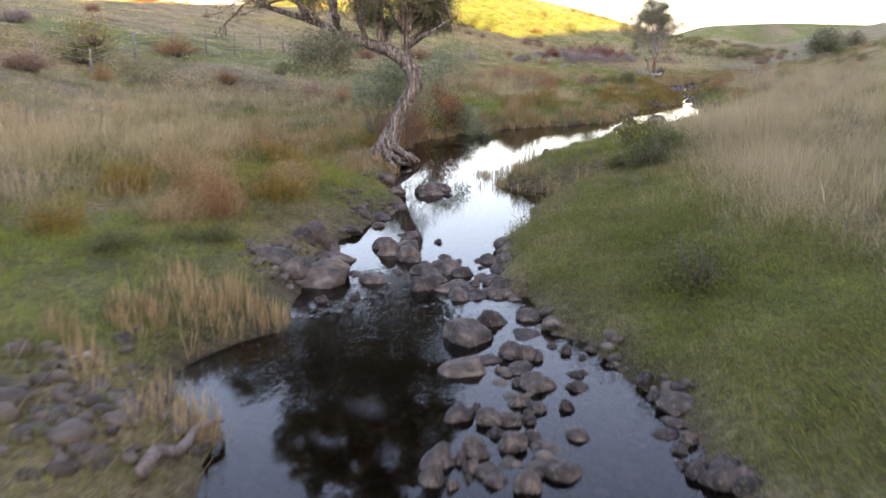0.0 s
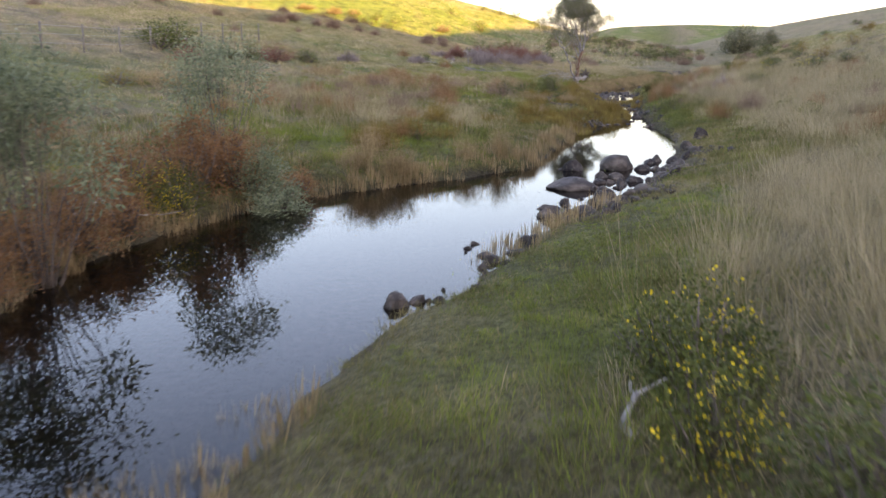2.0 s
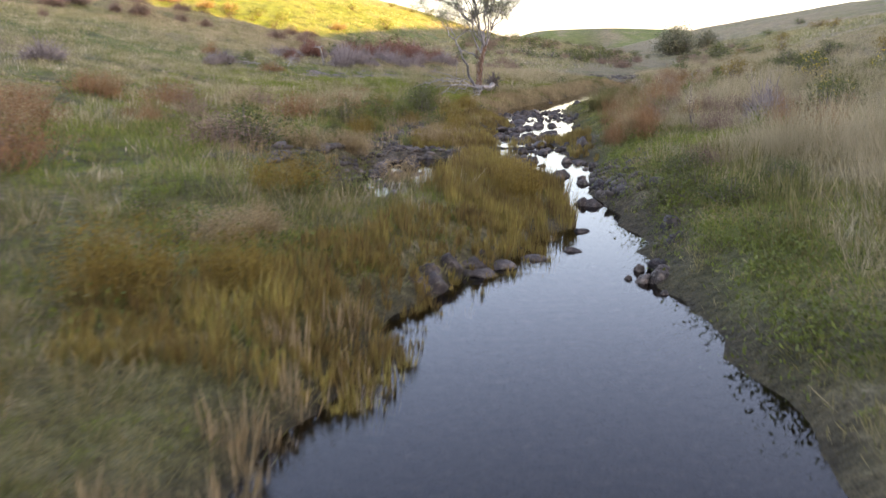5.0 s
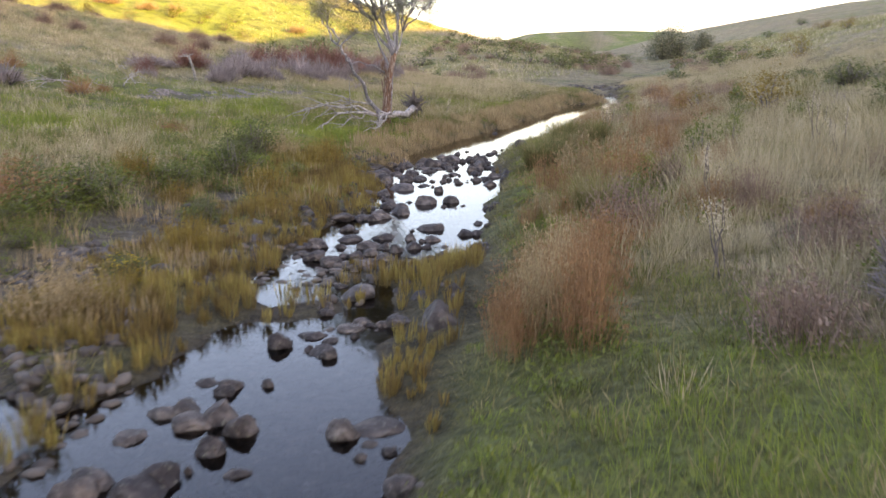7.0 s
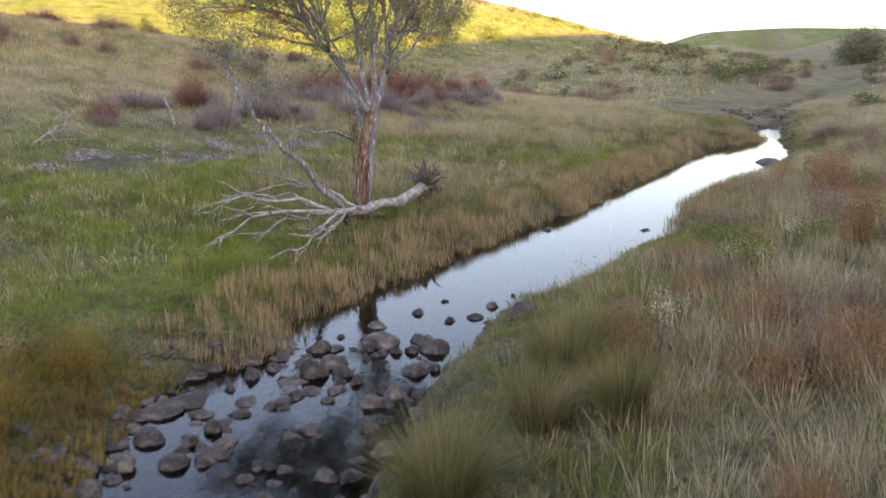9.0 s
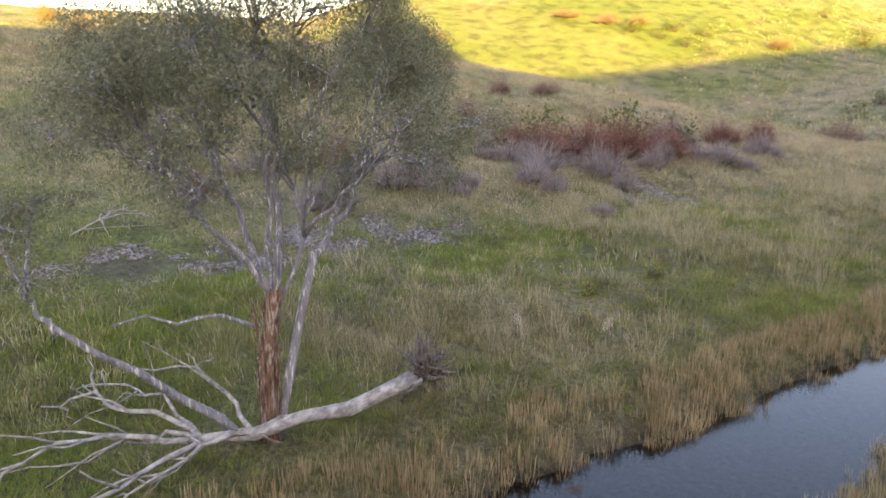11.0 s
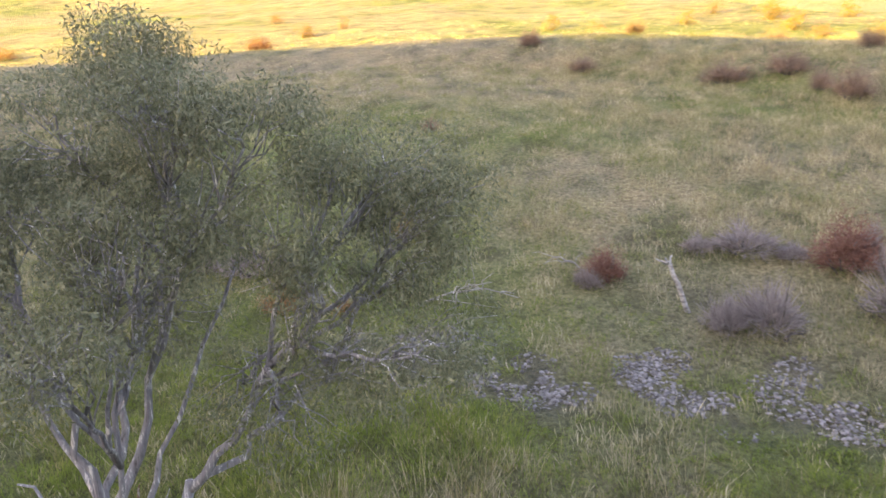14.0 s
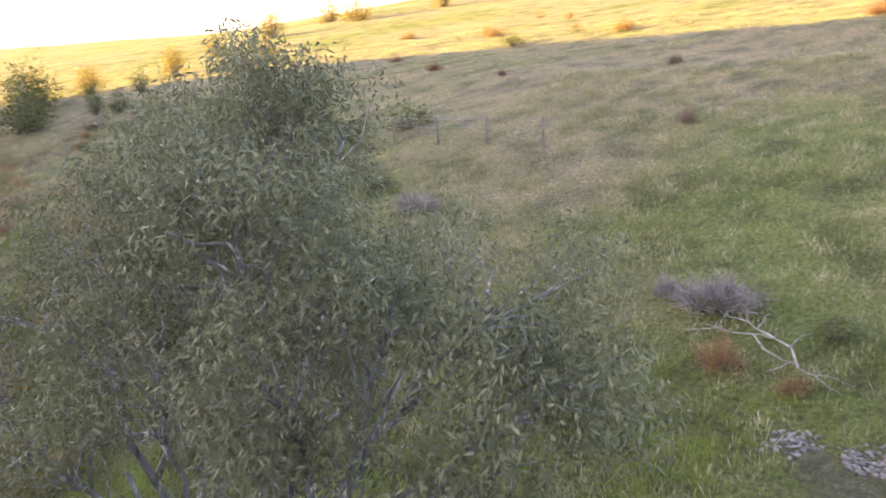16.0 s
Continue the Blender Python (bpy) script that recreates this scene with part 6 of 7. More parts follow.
HILL_SCRUB = [(33.4, 222.2), (37.7, 222.8), (42.1, 224.4), (46.4, 220.8), (50, 214.7), (54.4, 218.9), (57.2, 212.7), (27.8, 185.6), (45.6, 198.2), (49.1, 197.6), (50.9, 189.6), (51.3, 178.1), (54.5, 178.3), (40.9, 156.9), (36.3, 148.1), (31.9, 145.2), (42.8, 151.4),
              (45.7, 149.1), (51.6, 158.8), (59.5, 174.7), (2.2, 173.4), (5.6, 173.3), (9, 172.2), (11.7, 171), (22.9, 195.4), (27.8, 189.3), (62, 168), (66, 182), (58, 160), (47, 142), (53, 150), (70, 196)]
plant([(sx, sy, w, w * 0.62) for (sx, sy), w in zip(HILL_SCRUB, rng.uniform(2.0, 3.6, len(HILL_SCRUB)))], "hill_scrub", "low dark scrub clump on the far hillside", "bush", "far scrub", [leafy(GORSE, leaf=0.085, count=380) for k in range(2)])

# scattered low scrub up the side valley and along the valley floor
SCRUB = []
while len(SCRUB) < 200:
    sx, sy = rng.uniform(24, 100), rng.uniform(112, 225)
    dl, dr = side(sx, sy)
    if (2 < dl < 34 or 2 < dr < 12) and fractal(np.array(sx), np.array(sy), 14, 95) > -0.1:
        w = rng.uniform(0.8, 2.4)
        SCRUB.append((sx, sy, w, w * rng.uniform(0.4, 0.7)))
plant(SCRUB[::2], "hill_scrub", "low dark green scrub on the far valley side", "bush", "far scrub", [leafy(GORSE, leaf=0.085, count=380) for k in range(2)])
plant(SCRUB[1::2], "withered_bush", "dull brown withered bush on the far valley side", "bush", "withered bushes", [twiggy(BROWN, 200, 0.045) for k in range(2)])

# round trees and bushes on the sunlit hillside
SUN_TREES = [(-63.1, 0.9, 2.6, 2.9), (-77.6, 4.8, 3.6, 2.9), (-43.8, 10.5, 1.7, 1.9), (-41.1, 21.2, 1.5, 1.3), (-28.4, 21.6, 2.0, 2.2), (-20.9, 10.8, 2.6, 2.4), (-90, 12, 3.4, 3.6), (-84, -6, 3.0, 3.2), (-24, 15, 2.2, 2.0)]
SUN_BUSHES = [(-27, 114, 2.2, 1.3), (-19.5, 111.2, 1.6, 1.2), (-15.1, 110.1, 1.7, 1.0), (-12, 111.8, 2.0, 1.3), (-8.6, 110.6, 1.6, 1.2), (-37, 149.2, 3, 1.6), (-25.9, 157.8, 3, 1.6), (3.4, 111.9, 1.6, 1.2), (5.9, 114.2, 1.4, 1.1), (-15.6, 157, 3, 1.6), (-19.7, 148.7, 2.5, 1.5), (-31.3, 99.6, 1.6, 1.3),
              (-22.3, 99.7, 1.5, 1.2), (-27.8, 108.3, 1.7, 1.3), (-33.7, 113.2, 1.8, 1.3), (-26, 113.6, 1.9, 1.4), (-21, 112.3, 1.8, 1.2), (-27.1, 120.2, 2, 1.4)]
SUN_BUSHES_A = [(-52.6, 80.2, 1.8, 1.3), (-38.1, 82.8, 1.3, 0.9), (-42, 85.7, 1.5, 1.0), (-32.8, 54.1, 1.1, 0.7), (-28, 79.1, 1.9, 0.9), (-39, 56.7, 1.1, 0.7), (-37, 61.3, 1.2, 0.7), (-56.6, 44.8, 1.6, 0.9), (-51.4, 50.3, 1.5, 0.9), (-43.3, 46.2, 1.4, 0.7), (-37.9, 82.3, 1.8, 1.0)]
plant([(a, b, w * 1.35, h * 1.3) for a, b, w, h in SUN_TREES], "hillside_tree", "small round ochre tree on the sunlit pasture hillside", "tree", "hillside trees", [leafy(OCHRE, leaf=0.055, count=1600, lumps=30) for k in range(2)])
plant(SUN_BUSHES[::2] + SUN_BUSHES_A[::2], "hillside_bush", "low rust-coloured bush on the sunlit hillside", "bush", "hillside bushes", [leafy(RUST, leaf=0.06, count=700) for k in range(2)])
plant(SUN_BUSHES[1::2] + SUN_BUSHES_A[1::2], "hillside_bush", "low ochre bush on the sunlit hillside", "bush", "hillside bushes", [leafy(OCHRE, leaf=0.06, count=700) for k in range(2)])
VALLEY_TREES = [(95, 213, 8, 6.4), (101, 226, 8.5, 6.6), (105, 219, 5, 4.2)]
plant(VALLEY_TREES, "valley_tree", "dark broad tree far up the valley floor", "tree", "far trees", [leafy(GUM_LEAF, leaf=0.05, count=5200, lumps=60) for k in range(2)])

# dark trees down the valley, and small ones on the slope beside them
DOWN_TREES = [(-15.2, 18.6, 4.6, 4.6), (-18.5, 14.5, 5.2, 5.0), (-13.6, 21.5, 3.2, 3.4), (-16.9, 25.5, 1.7, 2.3), (-17.6, 27.8, 2.0, 2.0), (-22.3, 24.4, 1.6, 2.2)]
plant(DOWN_TREES, "valley_tree", "dark dense tree at the edge of sunlit slope", "tree", "trees down the valley", [leafy(GORSE, leaf=0.05, count=1500, lumps=34) for k in range(2)])

# withered weeds standing along the left bank
LEFT_WEEDS = []
for k in range(64):
    wy = rng.uniform(8.5, 72)
    LEFT_WEEDS.append((float(table(LEFT + LEFT2, wy)) - rng.uniform(0.6, 4.2), wy, rng.uniform(0.5, 1.0), rng.uniform(0.35, 0.75)))
plant(LEFT_WEEDS[::2], "withered_weed", "clump of withered ochre-brown weeds in bank grass", "weeds", "withered weeds", [stalky(OCHRE) for k in range(2)])
plant(LEFT_WEEDS[1::2], "withered_weed", "clump of withered tan weeds in bank grass", "weeds", "withered weeds", [stalky(TAN) for k in range(2)])

# the same along the right bank
RIGHT_WEEDS = []
for k in range(120):
    wy = rng.uniform(24, 98) if k < 60 else rng.uniform(52, 86)
    RIGHT_WEEDS.append((float(table(RIGHT + RIGHT2, wy)) + rng.uniform(1.6, 7.0) + (2.5 if wy < 36 else 0), wy, rng.uniform(0.45, 1.0), rng.uniform(0.4, 0.8)))
plant(RIGHT_WEEDS[::3], "withered_weed", "clump of withered rust-brown weeds in long grass", "weeds", "withered weeds", [stalky(RUST) for k in range(2)])
plant(RIGHT_WEEDS[1::3], "withered_weed", "clump of withered grey-brown weeds in long grass", "weeds", "withered weeds", [stalky(BROWN) for k in range(2)])
plant(RIGHT_WEEDS[2::3], "green_bush", "low dark green bush in long grass", "bush", "low green bushes", [leafy(WEED, leaf=0.065, count=950, lumps=26) for k in range(2)])
LEFT_GREEN = [(12.2, 63.5, 0.9, 0.6), (12.6, 64.4, 1.0, 0.65), (13.0, 65.4, 1.1, 0.65), (13.4, 66.6, 1.1, 0.55), (13.9, 67.0, 0.9, 0.6), (14.5, 64.1, 0.7, 0.4), (14.8, 68.7, 1.1, 0.5), (14.4, 67.5, 1.0, 0.5), (12.2, 62.9, 0.8, 0.5), (12.6, 63.6, 0.9, 0.5),
              (13.1, 64.8, 0.8, 0.35), (13.6, 66.4, 1.0, 0.4), (15.5, 67.8, 0.9, 0.3), (16.1, 68.4, 1.1, 0.3), (14.9, 67.1, 0.9, 0.4), (13.8, 68.6, 0.8, 0.4), (11.6, 65.4, 1.0, 0.45), (11.2, 63.6, 1.0, 0.5), (11.0, 62.0, 0.9, 0.5), (11.8, 64.6, 1.0, 0.5), (10.6, 64.4, 0.9, 0.5)]
for k in range(26):
    wy = rng.uniform(9, 70)
    LEFT_GREEN.append((float(table(LEFT + LEFT2, wy)) - rng.uniform(0.8, 6.0), wy, rng.uniform(0.4, 1.0), rng.uniform(0.3, 0.6)))
plant(LEFT_GREEN, "green_bush", "low dark green bush in bank grass", "bush", "low green bushes", [leafy(WEED, leaf=0.065, count=950, lumps=26) for k in range(2)])

# drifts of withered growth on the left slope
SLOPE_WEEDS = []
for k in range(40):
    wy = rng.uniform(34, 66)
    SLOPE_WEEDS.append((float(table(LEFT + LEFT2, wy)) - rng.uniform(4.0, 14.0), wy, rng.uniform(0.8, 1.7), rng.uniform(0.45, 0.85)))
plant(SLOPE_WEEDS[::3], "withered_weed", "clump of withered pinkish-tan weeds on the slope", "weeds", "withered weeds", [stalky(TAN, 110) for k in range(2)])
plant(SLOPE_WEEDS[1::3], "withered_weed", "clump of withered rust-brown weeds on the slope", "weeds", "withered weeds", [stalky(RUST, 110) for k in range(2)])
plant(SLOPE_WEEDS[2::3], "withered_weed", "clump of withered grey-brown weeds on the slope", "weeds", "withered weeds", [stalky(BROWN, 110) for k in range(2)])

# ---------------------------------------------------------------- grass and reeds
def strew(n, x0, x1, y0, y1, chance):
    """Places drawn evenly from a stretch of the plan and kept by chance."""
    px, py = rng.uniform(x0, x1, n), rng.uniform(y0, y1, n)
    keep = rng.uniform(0, 1, n) < chance(px, py)
    return px[keep], py[keep]


def tufts(soup, px, py, each, height, lean, width, reach, size=None):
    """A tuft of blades round every place."""
    n = len(px)
    s = rng.uniform(0.65, 1.25, n) if size is None else size
    k = np.repeat(np.arange(n), each)
    m = len(k)
    w, r = rng.uniform(0, 6.283, m), reach * np.sqrt(rng.uniform(0, 1, m)) * s[k]
    bx, by = px[k] + r * np.cos(w), py[k] + r * np.sin(w)
    wind = rng.normal(scale=0.8, size=m)
    h = np.broadcast_to(height, n)[k] * s[k] * rng.uniform(0.5, 1.15, m)
    soup.slivers(np.stack([bx, by, ground(bx, by)], 1), w + wind, h, h * lean * rng.uniform(0.1, 1.5, m), np.broadcast_to(width, n)[k] * rng.uniform(0.6, 1.4, m))


def open_ground(px, py):
    ok = ground(px, py) > 0.05
    for sx, sy, r in SCREE:
        ok = ok & (np.hypot(px - sx, py - sy) > r * rng.uniform(0.75, 1.3, len(px)))
    d, s = segment(px, py, 12.3, 57.5, 15.2, 67)
    e, s = segment(px, py, 9.8, 52.0, 11.2, 56.2)
    return ok & (d > rng.uniform(0.1, 1.7, len(px))) & (e > rng.uniform(0.1, 1.1, len(px))) & (margin(px, py) < rng.uniform(0.0, 1.08, len(px)))


def dryness(px, py):
    return np.clip(1.2 - 1.25 * green_share(px, py), 0.03, 1)


def heights(px, py, seed):
    """Taller and shorter drifts of grass, cropped low beside the water."""
    dl, dr = side(px, py)
    up = smooth(37, 44, py)
    low = 1 - 0.42 * np.exp(-((py - 22.5) / 6.5) ** 2) * (dr > 0) * (1 - smooth(1.8, 2.7, dr))
    return low * (0.42 + 0.58 * smooth(0, 1, (np.maximum(dl * 1.5, dr) - 0.6 + 0.4 * up) / (2.3 - 0.9 * up))) * (1 - 0.45 * smooth(7, 14, np.maximum(dl, dr))) * rng.uniform(0.7, 1.2, len(px)) * (0.72 + 0.75 * smooth(-0.25, 0.45, fractal(px, py, 3.2, seed))) * (0.62 + 0.7 * smooth(-0.35, 0.35, fractal(px, py, 0.75, seed + 30, 2)))


# a close mixed sward over all the ground near the creek
sward = Soup()
def sward_at(px, py):
    dl, dr = side(px, py)
    d = np.maximum(dl, dr)
    return open_ground(px, py) * smooth(0.02, 0.3, d) * (1 - 0.95 * smooth(4.0, 11, d)) * (1 - 0.6 * smooth(0.5, 1.0, green_share(px, py)))
px, py = strew(72000, -14, 48, 1, 112, sward_at)
tufts(sward, px, py, 17, 0.2, 0.85, 0.011 - 0.004 * (py < 32), 0.22, heights(px, py, 47))
# a low dense turf on the grazed edge
def turf_at(px, py):
    dl, dr = side(px, py)
    d = np.maximum(dl, dr)
    return open_ground(px, py) * smooth(0.0, 0.12, d) * (1 - smooth(1.8, 3.4, d)) * (1 - 0.6 * smooth(0.5, 1.0, green_share(px, py)))
px, py = strew(195000, -7, 43, 2, 108, turf_at)
tufts(sward, px, py, 15, 0.12, 1.1, 0.009 - 0.003 * (py < 32), 0.17)
tagged(new("mixed_grass", sward.mesh("mixed_grass", SWARD)), "matted olive-brown grass covering both banks", "grass", kind="stuff")

dry = Soup()
def right_tall(px, py):
    dl, dr = side(px, py)
    drift = (0.3 + 0.7 * smooth(-0.3, 0.25, fractal(px, py, 2.4, 53))) * (0.25 + 0.75 * smooth(-0.25, 0.2, fractal(px, py, 0.95, 54, 2)))
    return open_ground(px, py) * smooth(0, 1, (dr - 1.5 - 0.4 * (1 - smooth(26, 36, py)) + 0.9 * smooth(37, 44, py)) / 1.2) * (1 - 0.8 * smooth(8, 18, dr)) * dryness(px, py) * drift
px, py = strew(112000, -2, 52, -2, 118, right_tall)
tufts(dry, px, py, 36, 0.52, 0.65, 0.0052 - 0.002 * (py < 32), 0.2, heights(px, py, 48))
def left_tall(px, py):
    dl, dr = side(px, py)
    patch = smooth(-0.15, 0.4, fractal(px, py, 4.5, 51))
    return open_ground(px, py) * smooth(0.8, 3.0, dl) * (1 - 0.7 * smooth(7, 16, dl)) * dryness(px, py) * (0.35 + 0.65 * patch) * (0.3 + 0.7 * smooth(-0.25, 0.2, fractal(px, py, 1.0, 55, 2))) * (dl < 20)
px, py = strew(84000, -24, 34, 0, 118, left_tall)
tufts(dry, px, py, 30, 0.5 + 0.14 * (1 - smooth(24, 32, py)), 0.6, 0.0065 - 0.002 * (py < 32), 0.2, heights(px, py, 49))
px, py = strew(30000, -12, 34, 90, 122, lambda a, b: open_ground(a, b) * (side(a, b)[0] > 4) * smooth(90, 97, b) * (0.15 + 0.85 * smooth(-0.2, 0.3, fractal(a, b, 2.6, 67))))
tufts(dry, px, py, 11, 0.34, 0.6, 0.012, 0.26)
def straw_at(px, py):
    dl, dr = side(px, py)
    clump = 0.06 + 0.94 * smooth(-0.05, 0.3, fractal(px, py, 1.2, 59, 2))
    return open_ground(px, py) * smooth(1.9, 2.9, dr - 0.45 * (1 - smooth(28, 38, py))) * (1 - smooth(6.5, 9, dr)) * dryness(px, py) * clump * (0.75 - 0.3 * smooth(50, 60, py))
px, py = strew(105000, -1, 32, 2, 82, straw_at)
tufts(dry, px, py, 26, 0.68, 0.7, 0.0045 - 0.0015 * (py < 32), 0.17, heights(px, py, 46) * (1 - 0.2 * smooth(50, 60, py)) * (1 - 0.1 * (1 - smooth(26, 34, py))))
tagged(new("dry_grass", dry.mesh("dry_grass", STRAW)), "tall dry straw-coloured grass in tussocks", "grass", kind="stuff")

rank = Soup()
def rank_at(px, py):
    dl, dr = side(px, py)
    d = np.maximum(dl, dr)
    return open_ground(px, py) * smooth(0.5, 1.4, d) * (1 - smooth(6, 12, d)) * smooth(-0.05, 0.35, fractal(px, py, 1.5, 57))
px, py = strew(22000, -10, 42, 2, 110, rank_at)
tufts(rank, px, py, 26, 0.36, 0.5, 0.011 - 0.005 * (py < 32), 0.14, heights(px, py, 58))
tagged(new("rank_grass", rank.mesh("rank_grass", SWARD)), "knee-high olive and brown grass tufts", "grass", kind="stuff")

lush = Soup()
def lush_at(px, py):
    dl, dr = side(px, py)
    d = np.maximum(dl, dr)
    return open_ground(px, py) * smooth(0.1, 0.5, d) * (1 - smooth(9, 16, d)) * np.clip(green_share(px, py) * 1.3 - 0.1, 0.03, 1)
px, py = strew(122000, -16, 46, 0, 114, lush_at)
tufts(lush, px, py, 38, 0.17, 0.85, 0.0065 - 0.0022 * (py < 60), 0.2, heights(px, py, 50))
tagged(new("green_grass", lush.mesh("green_grass", GREEN)), "short fresh green grass on the creek banks", "grass", kind="stuff")

hill = Soup()
def hill_at(px, py):
    dl, dr = side(px, py)
    d = np.maximum(dl, dr)
    return open_ground(px, py) * smooth(3, 9, d) * (1 - 0.8 * smooth(30, 70, d))
px, py = strew(30000, -45, 66, -2, 130, hill_at)
tufts(hill, px, py, 10, 0.28, 0.5, 0.022, 0.3, heights(px, py, 45))
px, py = strew(9000, 10, 110, 120, 220, hill_at)
tufts(hill, px, py, 8, 0.5, 0.6, 0.06, 0.6)
px, py = strew(34000, -16, 20, 66, 112, lambda a, b: open_ground(a, b) * (side(a, b)[0] > 3) * (0.25 + 0.75 * smooth(-0.2, 0.25, fractal(a, b, 1.6, 66))))
tufts(hill, px, py, 9, 0.24, 0.75, 0.012, 0.24)
tagged(new("pasture_grass", hill.mesh("pasture_grass", PASTURE)), "thin mixed pasture grass over the slopes", "grass", kind="stuff")

reeds = Soup()
def olive_at(px, py):
    dl, dr = side(px, py)
    d, s = segment(px, py, 12.9, 49.6, 13.7, 52.9)
    island = d < 1.1
    edge = (py > 43.5) & (py < 71) & (dl > -0.35) & (dl < 1.5 + 1.3 * fractal(px, py, 3, 61)) & ((py < 48.5) | (py > 58))
    tuft = 0.35 + 0.65 * smooth(-0.2, 0.3, fractal(px, py, 1.1, 62))
    bars = (py > 56) & (py < 72) & (dl < 0) & (dr < 0) & (ground(px, py) > 0.0)
    return np.clip(island * 1.0 + edge * 0.75 + bars * 0.55, 0, 1) * tuft * (ground(px, py) > -0.16)
px, py = strew(34000, 8.5, 21, 43, 72, olive_at)
d, s = segment(px, py, 12.9, 49.6, 13.7, 52.9)
tufts(reeds, px, py, 24, 0.6, 0.22, 0.011, 0.11, np.where(d < 1.3, 0.66, 0.43) * rng.uniform(0.6, 1.15, len(px)) * (0.75 + 0.55 * smooth(-0.3, 0.3, fractal(px, py, 0.8, 63))))
tagged(new("olive_reeds", reeds.mesh("olive_reeds", OLIVE)), "olive-brown rushes standing in shallow water", "reeds", kind="stuff")

fringe = Soup()
def tan_at(px, py):
    dl, dr = side(px, py)
    left = ((py > 71.5) & (py < 103) & (dl > -0.25) & (dl < 1.25)) * 1.0 + ((py > 20) & (py < 45) & (dl > -0.15) & (dl < 0.45)) * 0.75 + ((py > 5.5) & (py < 9) & (dl > 0) & (dl < 1.1)) * 0.8
    right = ((py > 16.8) & (py < 21.8) & (dr > -0.5) & (dr < 0.6)) * 0.5 + ((py > 26) & (py < 29.3) & (dr > -0.4) & (dr < 0.5)) * 0.8 + ((py > 80) & (py < 88.5) & (dr > -0.25) & (dr < 0.9)) * 0.9
    d, s = segment(px, py, 12.3, 57.5, 15.2, 67)
    e, s = segment(px, py, 9.8, 52.0, 11.2, 56.2)
    flat = ((d < 1.9) | (e < 1.6)) & (ground(px, py) > 0.04)
    return np.clip(left + right + flat * 0.13, 0, 1) * (0.25 + 0.75 * smooth(-0.3, 0.3, fractal(px, py, 1.3, 65))) * (ground(px, py) > -0.22)
px, py = strew(170000, -6, 40, 4, 104, tan_at)
tufts(fringe, px, py, 20, 0.36, 0.2, 0.011, 0.12)
tagged(new("tan_reeds", fringe.mesh("tan_reeds", TAN)), "tan seeding reeds fringing the water", "reeds", kind="stuff")

weeds = Soup()
def weed_at(px, py):
    dl, dr = side(px, py)
    d = np.maximum(dl, dr)
    return open_ground(px, py) * smooth(0.4, 1.2, d) * (1 - smooth(7, 13, d)) * smooth(0.05, 0.45, fractal(px, py, 2.6, 71) + 0.3 * fractal(px, py, 9, 72))
def creeping(px, py):
    dl, dr = side(px, py)
    return (dr > 0.2) * (dr < 1.3) * smooth(-0.2, 0.25, fractal(px, py, 0.8, 73)) * (ground(px, py) > 0.03)
px, py = strew(15000, -12, 44, 2, 112, weed_at)
qx, qy = strew(2600, 11, 19, 43, 57, creeping)
sx, sy = strew(5000, 1, 7, 2, 13, lambda a, b: (side(a, b)[1] > 0.15) * (side(a, b)[1] < 3.5) * smooth(-0.35, 0.15, fractal(a, b, 0.9, 75)))
rx, ry = strew(8000, 0, 7, 3, 25, lambda a, b: (side(a, b)[1] > 0.9) * (side(a, b)[1] < 3.2) * smooth(-0.1, 0.3, fractal(a, b, 1.3, 74)) * 0.8)
px, py = np.concatenate([px, qx, rx, sx]), np.concatenate([py, qy, ry, sy])
k = np.repeat(np.arange(len(px)), 52)
size = rng.uniform(0.5, 1.7, len(px))[k]
o = rng.normal(size=(len(k), 3)) * [0.15, 0.15, 0.0] * size[:, None]
bx, by = px[k] + o[:, 0], py[k] + o[:, 1]
bz = ground(bx, by) + np.abs(rng.normal(size=len(k))) * 0.19 * size * np.exp(-(o[:, 0] ** 2 + o[:, 1] ** 2) / (0.06 * size * size))
fine = np.where(by < 30, 0.55, 1.0)
weeds.leaves(np.stack([bx, by, bz], 1), rng.normal(size=(len(k), 3)) + [0, 0, 0.7], rng.uniform(0.03, 0.075, len(k)) * fine, rng.uniform(0.012, 0.03, len(k)) * fine)
tagged(new("bank_weeds", weeds.mesh("bank_weeds", WEED)), "low dark green leafy weeds among bank grass", "weeds", kind="stuff")

# ---------------------------------------------------------------- tussocks, dead wood, fence
def tussock(px, py, w, h):
    ob = thing("grass_tussock", "grey-green drooping grass tussock on the bank", "grass", "tussocks")
    s = Soup()
    n = 1100
    a, r = rng.uniform(0, 6.283, n), 0.22 * w * np.sqrt(rng.uniform(0, 1, n))
    bx, by = px + r * np.cos(a), py + r * np.sin(a)
    hh = h * 1.2 * rng.uniform(0.6, 1.1, n)
    s.blades(np.stack([bx, by, ground(bx, by) - 0.03], 1), a + rng.normal(scale=0.4, size=n), hh, w * 0.45 * rng.uniform(0.2, 1.2, n), np.full(n, 0.007))
    tagged(part("blade", s, SWARD, ob), kind="stuff")


for row in TUSSOCK_AT:
    tussock(*row)


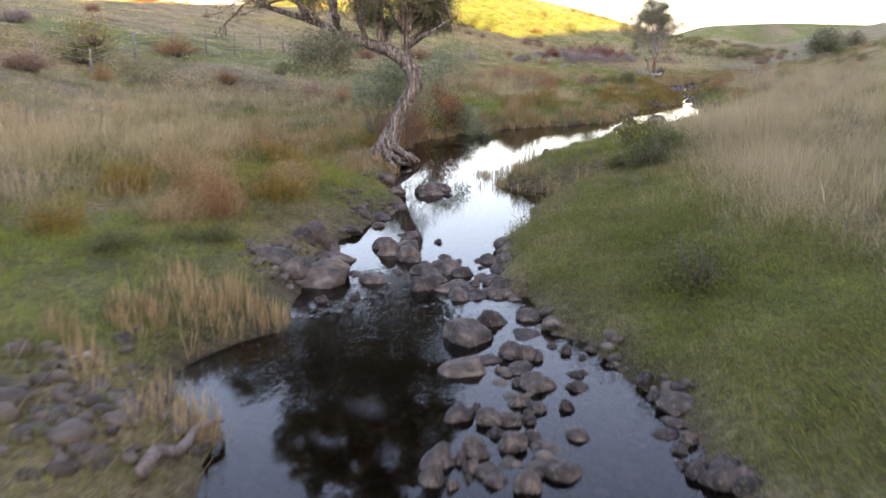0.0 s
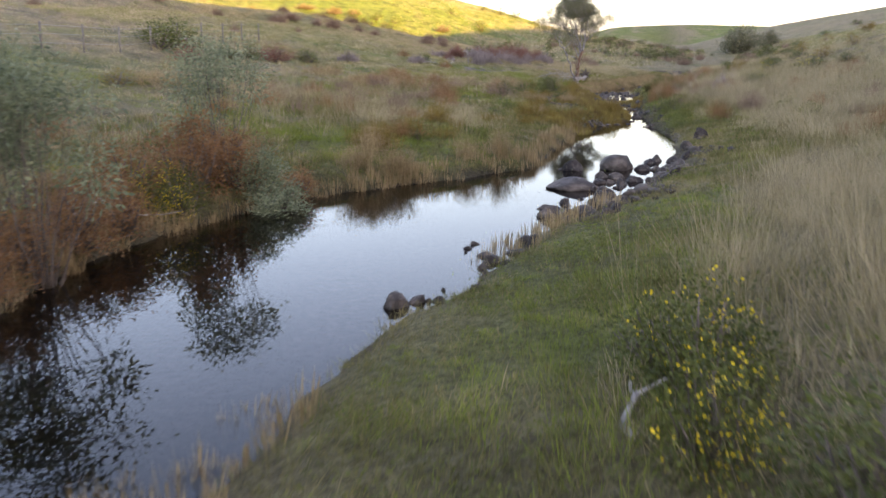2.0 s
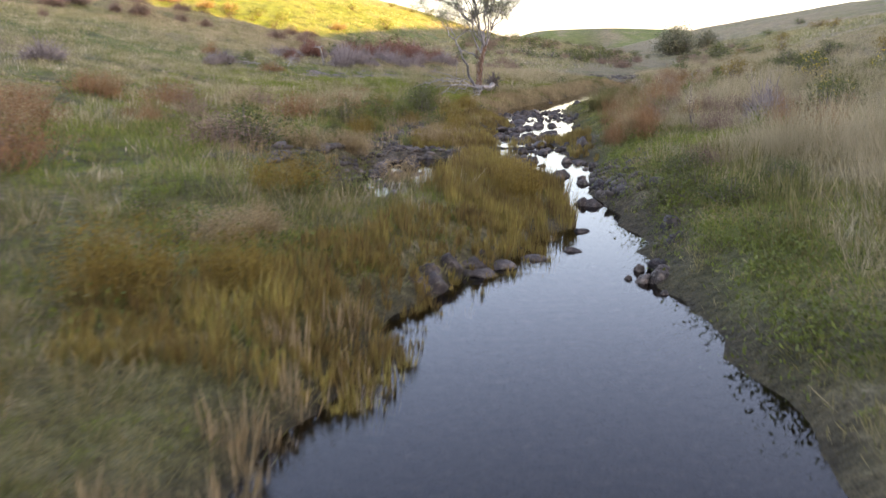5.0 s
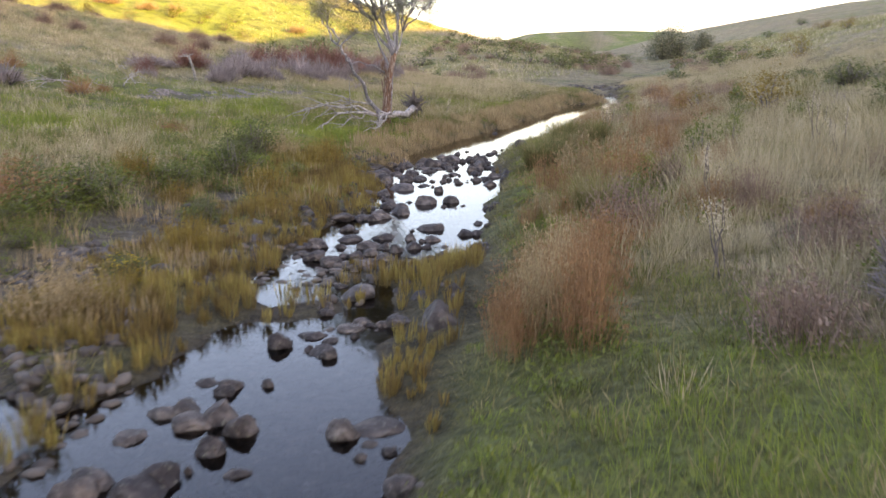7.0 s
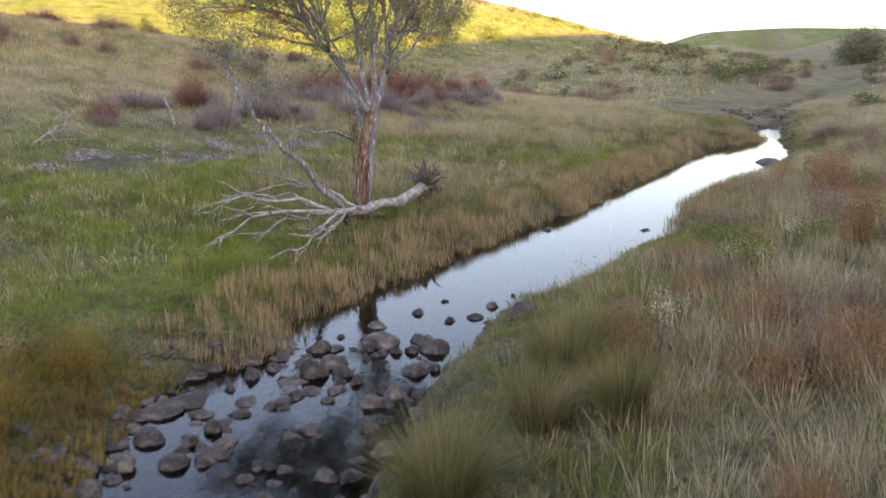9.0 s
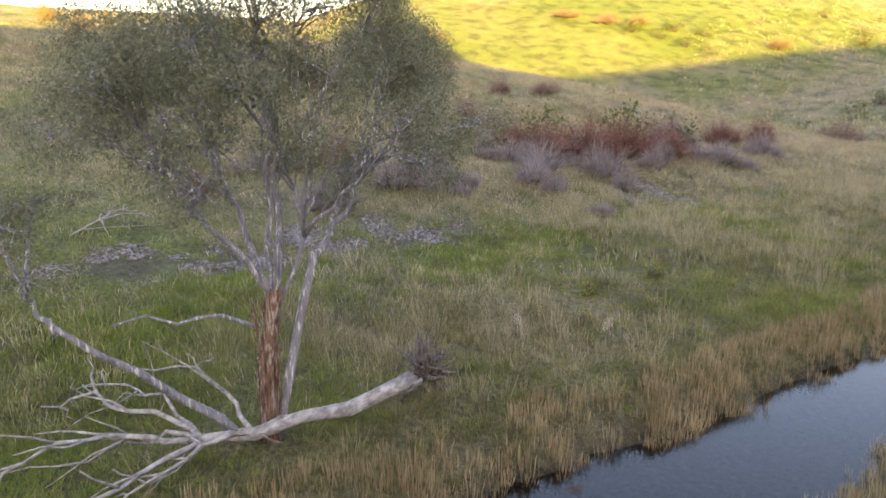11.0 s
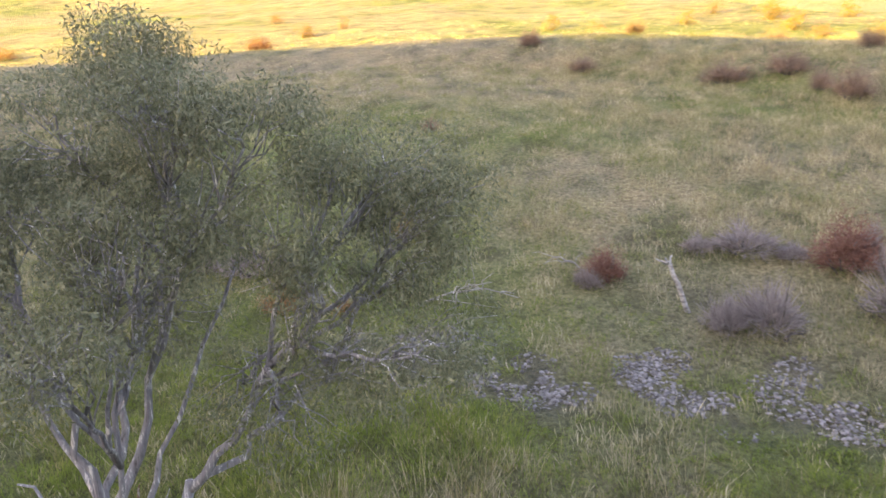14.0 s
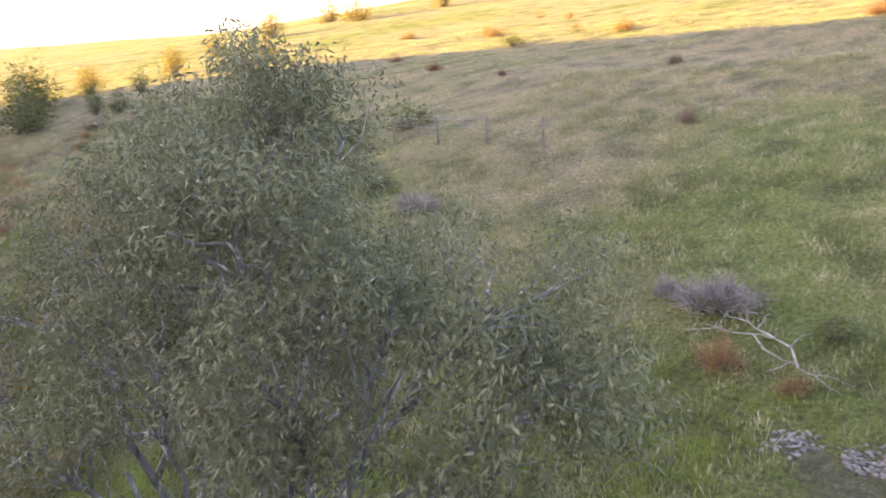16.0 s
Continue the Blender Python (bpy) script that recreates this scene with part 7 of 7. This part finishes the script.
def seed_plant(px, py, h):
    ob = thing("dock_stalks", "pale dried seed stalks rising above the grass", "plant", "dry seed stalks")
    stem, head = Soup(), Soup()
    z = gz(px, py)
    for k in range(5):
        e = np.array([px + rng.normal(scale=0.1), py + rng.normal(scale=0.1), z + h * rng.uniform(0.7, 1.05)])
        p = bent((px + rng.normal(scale=0.04), py + rng.normal(scale=0.04), z - 0.02), e, 5, 0, 0.02)
        stem.tube(p, np.linspace(0.008, 0.004, 5), 5)
        m = 46
        at = p[-1] + (p[-2] - p[-1]) * rng.uniform(0, 1.4, (m, 1)) + rng.normal(scale=0.025, size=(m, 3))
        head.leaves(at, rng.normal(size=(m, 3)) + [0, 0, 0.6], np.full(m, 0.03), np.full(m, 0.012))
    tagged(part("stalk", stem, TWIG, ob), kind="stuff")
    tagged(part("seed_head", head, PALE, ob), kind="stuff")


for sx, sy, sh in ((23.5, 69.5, 0.95), (24.6, 63.0, 1.0), (23.9, 61.4, 0.9), (21.4, 60.5, 0.9), (22.6, 58.6, 0.8), (19.9, 57.6, 0.8), (26.5, 73.5, 0.8), (22.9, 85.2, 0.6), (21.2, 84.6, 0.6)):
    seed_plant(sx, sy, sh)


def dead_branch(name, label, a, b, r, twigs, lift=0.25, mat=None):
    ob = thing(name, label, "branch")
    wood = Soup()
    a, b = np.array([*a, gz(*a) + r]), np.array([*b, gz(*b) + r])
    p = bent(a, b, 7, lift, 0.04)
    wood.tube(p, np.linspace(r, r * 0.3, 7), 6, 0.08)
    for k in range(twigs):
        i = rng.integers(1, 6)
        q = p[i] + rng.normal(scale=0.38, size=3) * [1, 1, 0.6] + (b - a) * 0.12
        q[2] = max(q[2], gz(q[0], q[1]) + 0.02)
        wood.tube(bent(p[i], q, 4, 0.04, 0.03), np.linspace(r * 0.5, r * 0.12, 4), 5)
    part("wood", wood, mat or DEAD_WOOD, ob)


for pa, pb, r, n in (((10.3, 83.5), (10.8, 85.7), 0.05, 12), ((10.6, 84.3), (10.2, 85.0), 0.035, 8), ((9.2, 81.8), (7.6, 80.2), 0.045, 7), ((9.0, 81.5), (8.2, 79.5), 0.035, 6), ((9.4, 81.3), (9.9, 82.6), 0.03, 4), ((9.9, 87.4), (9.6, 86.6), 0.04, 8)):
    dead_branch("dead_branch", "bleached fallen branch lying in short grass", pa, pb, r * 0.62, n)
dead_branch("driftwood_log", "grey curved driftwood log at the water's edge", (-1.95, 4.9), (-1.72, 6.0), 0.06, 0, 0.05, TWIG)
dead_branch("stick", "pale bare stick on the muddy bank", (-3.1, 6.5), (-2.55, 6.7), 0.03, 1, 0.03)
dead_branch("stick", "pale forked stick leaning on the bank", (-1.5, 27.2), (-0.8, 27.7), 0.035, 3, 0.35)
dead_branch("stick", "pale bare stick lying under gorse", (4.0, 19.1), (4.25, 19.9), 0.025, 1, 0.05)


def old_post():
    ob = thing("dead_stump", "thin leaning grey dead stump with broken top", "stump")
    wood = Soup()
    z = gz(12.3, 88.7)
    wood.tube(bent((12.45, 88.95, z - 0.1), (12.2, 88.55, z + 1.05), 6, 0, 0.015), np.linspace(0.065, 0.05, 6), 8, 0.08)
    for k in range(5):
        wood.tube(bent((12.2, 88.55, z + 1.0), (12.2 + rng.normal(scale=0.22), 88.55 + rng.normal(scale=0.3), z + rng.uniform(0.95, 1.2)), 4, 0, 0.02), [0.03, 0.025, 0.02, 0.01], 5)
    part("wood", wood, DEAD_WOOD, ob)


old_post()

fence = thing("fence", "old wire fence on grey wooden posts across the hillside", "fence")
spots = []
for k in range(-3, 14):
    s = 2.83 * k
    fx, fy = -12.7 + 0.25 * s, 35.1 + 0.97 * s
    z = gz(fx, fy)
    post_ = Soup()
    post_.tube([(fx, fy, z - 0.3), (fx, fy, z + 0.5), (fx + 0.01, fy, z + 1.12)], [0.05, 0.048, 0.044], 7, 0.06)
    part("post", post_, GREY_POST, fence)
    spots.append((fx, fy, z))
for h in (0.35, 0.7, 1.02):
    line = Soup()
    line.tube([(a, b, c + h) for a, b, c in spots], 0.006, 4)
    part("wire", line, WIRE, fence)
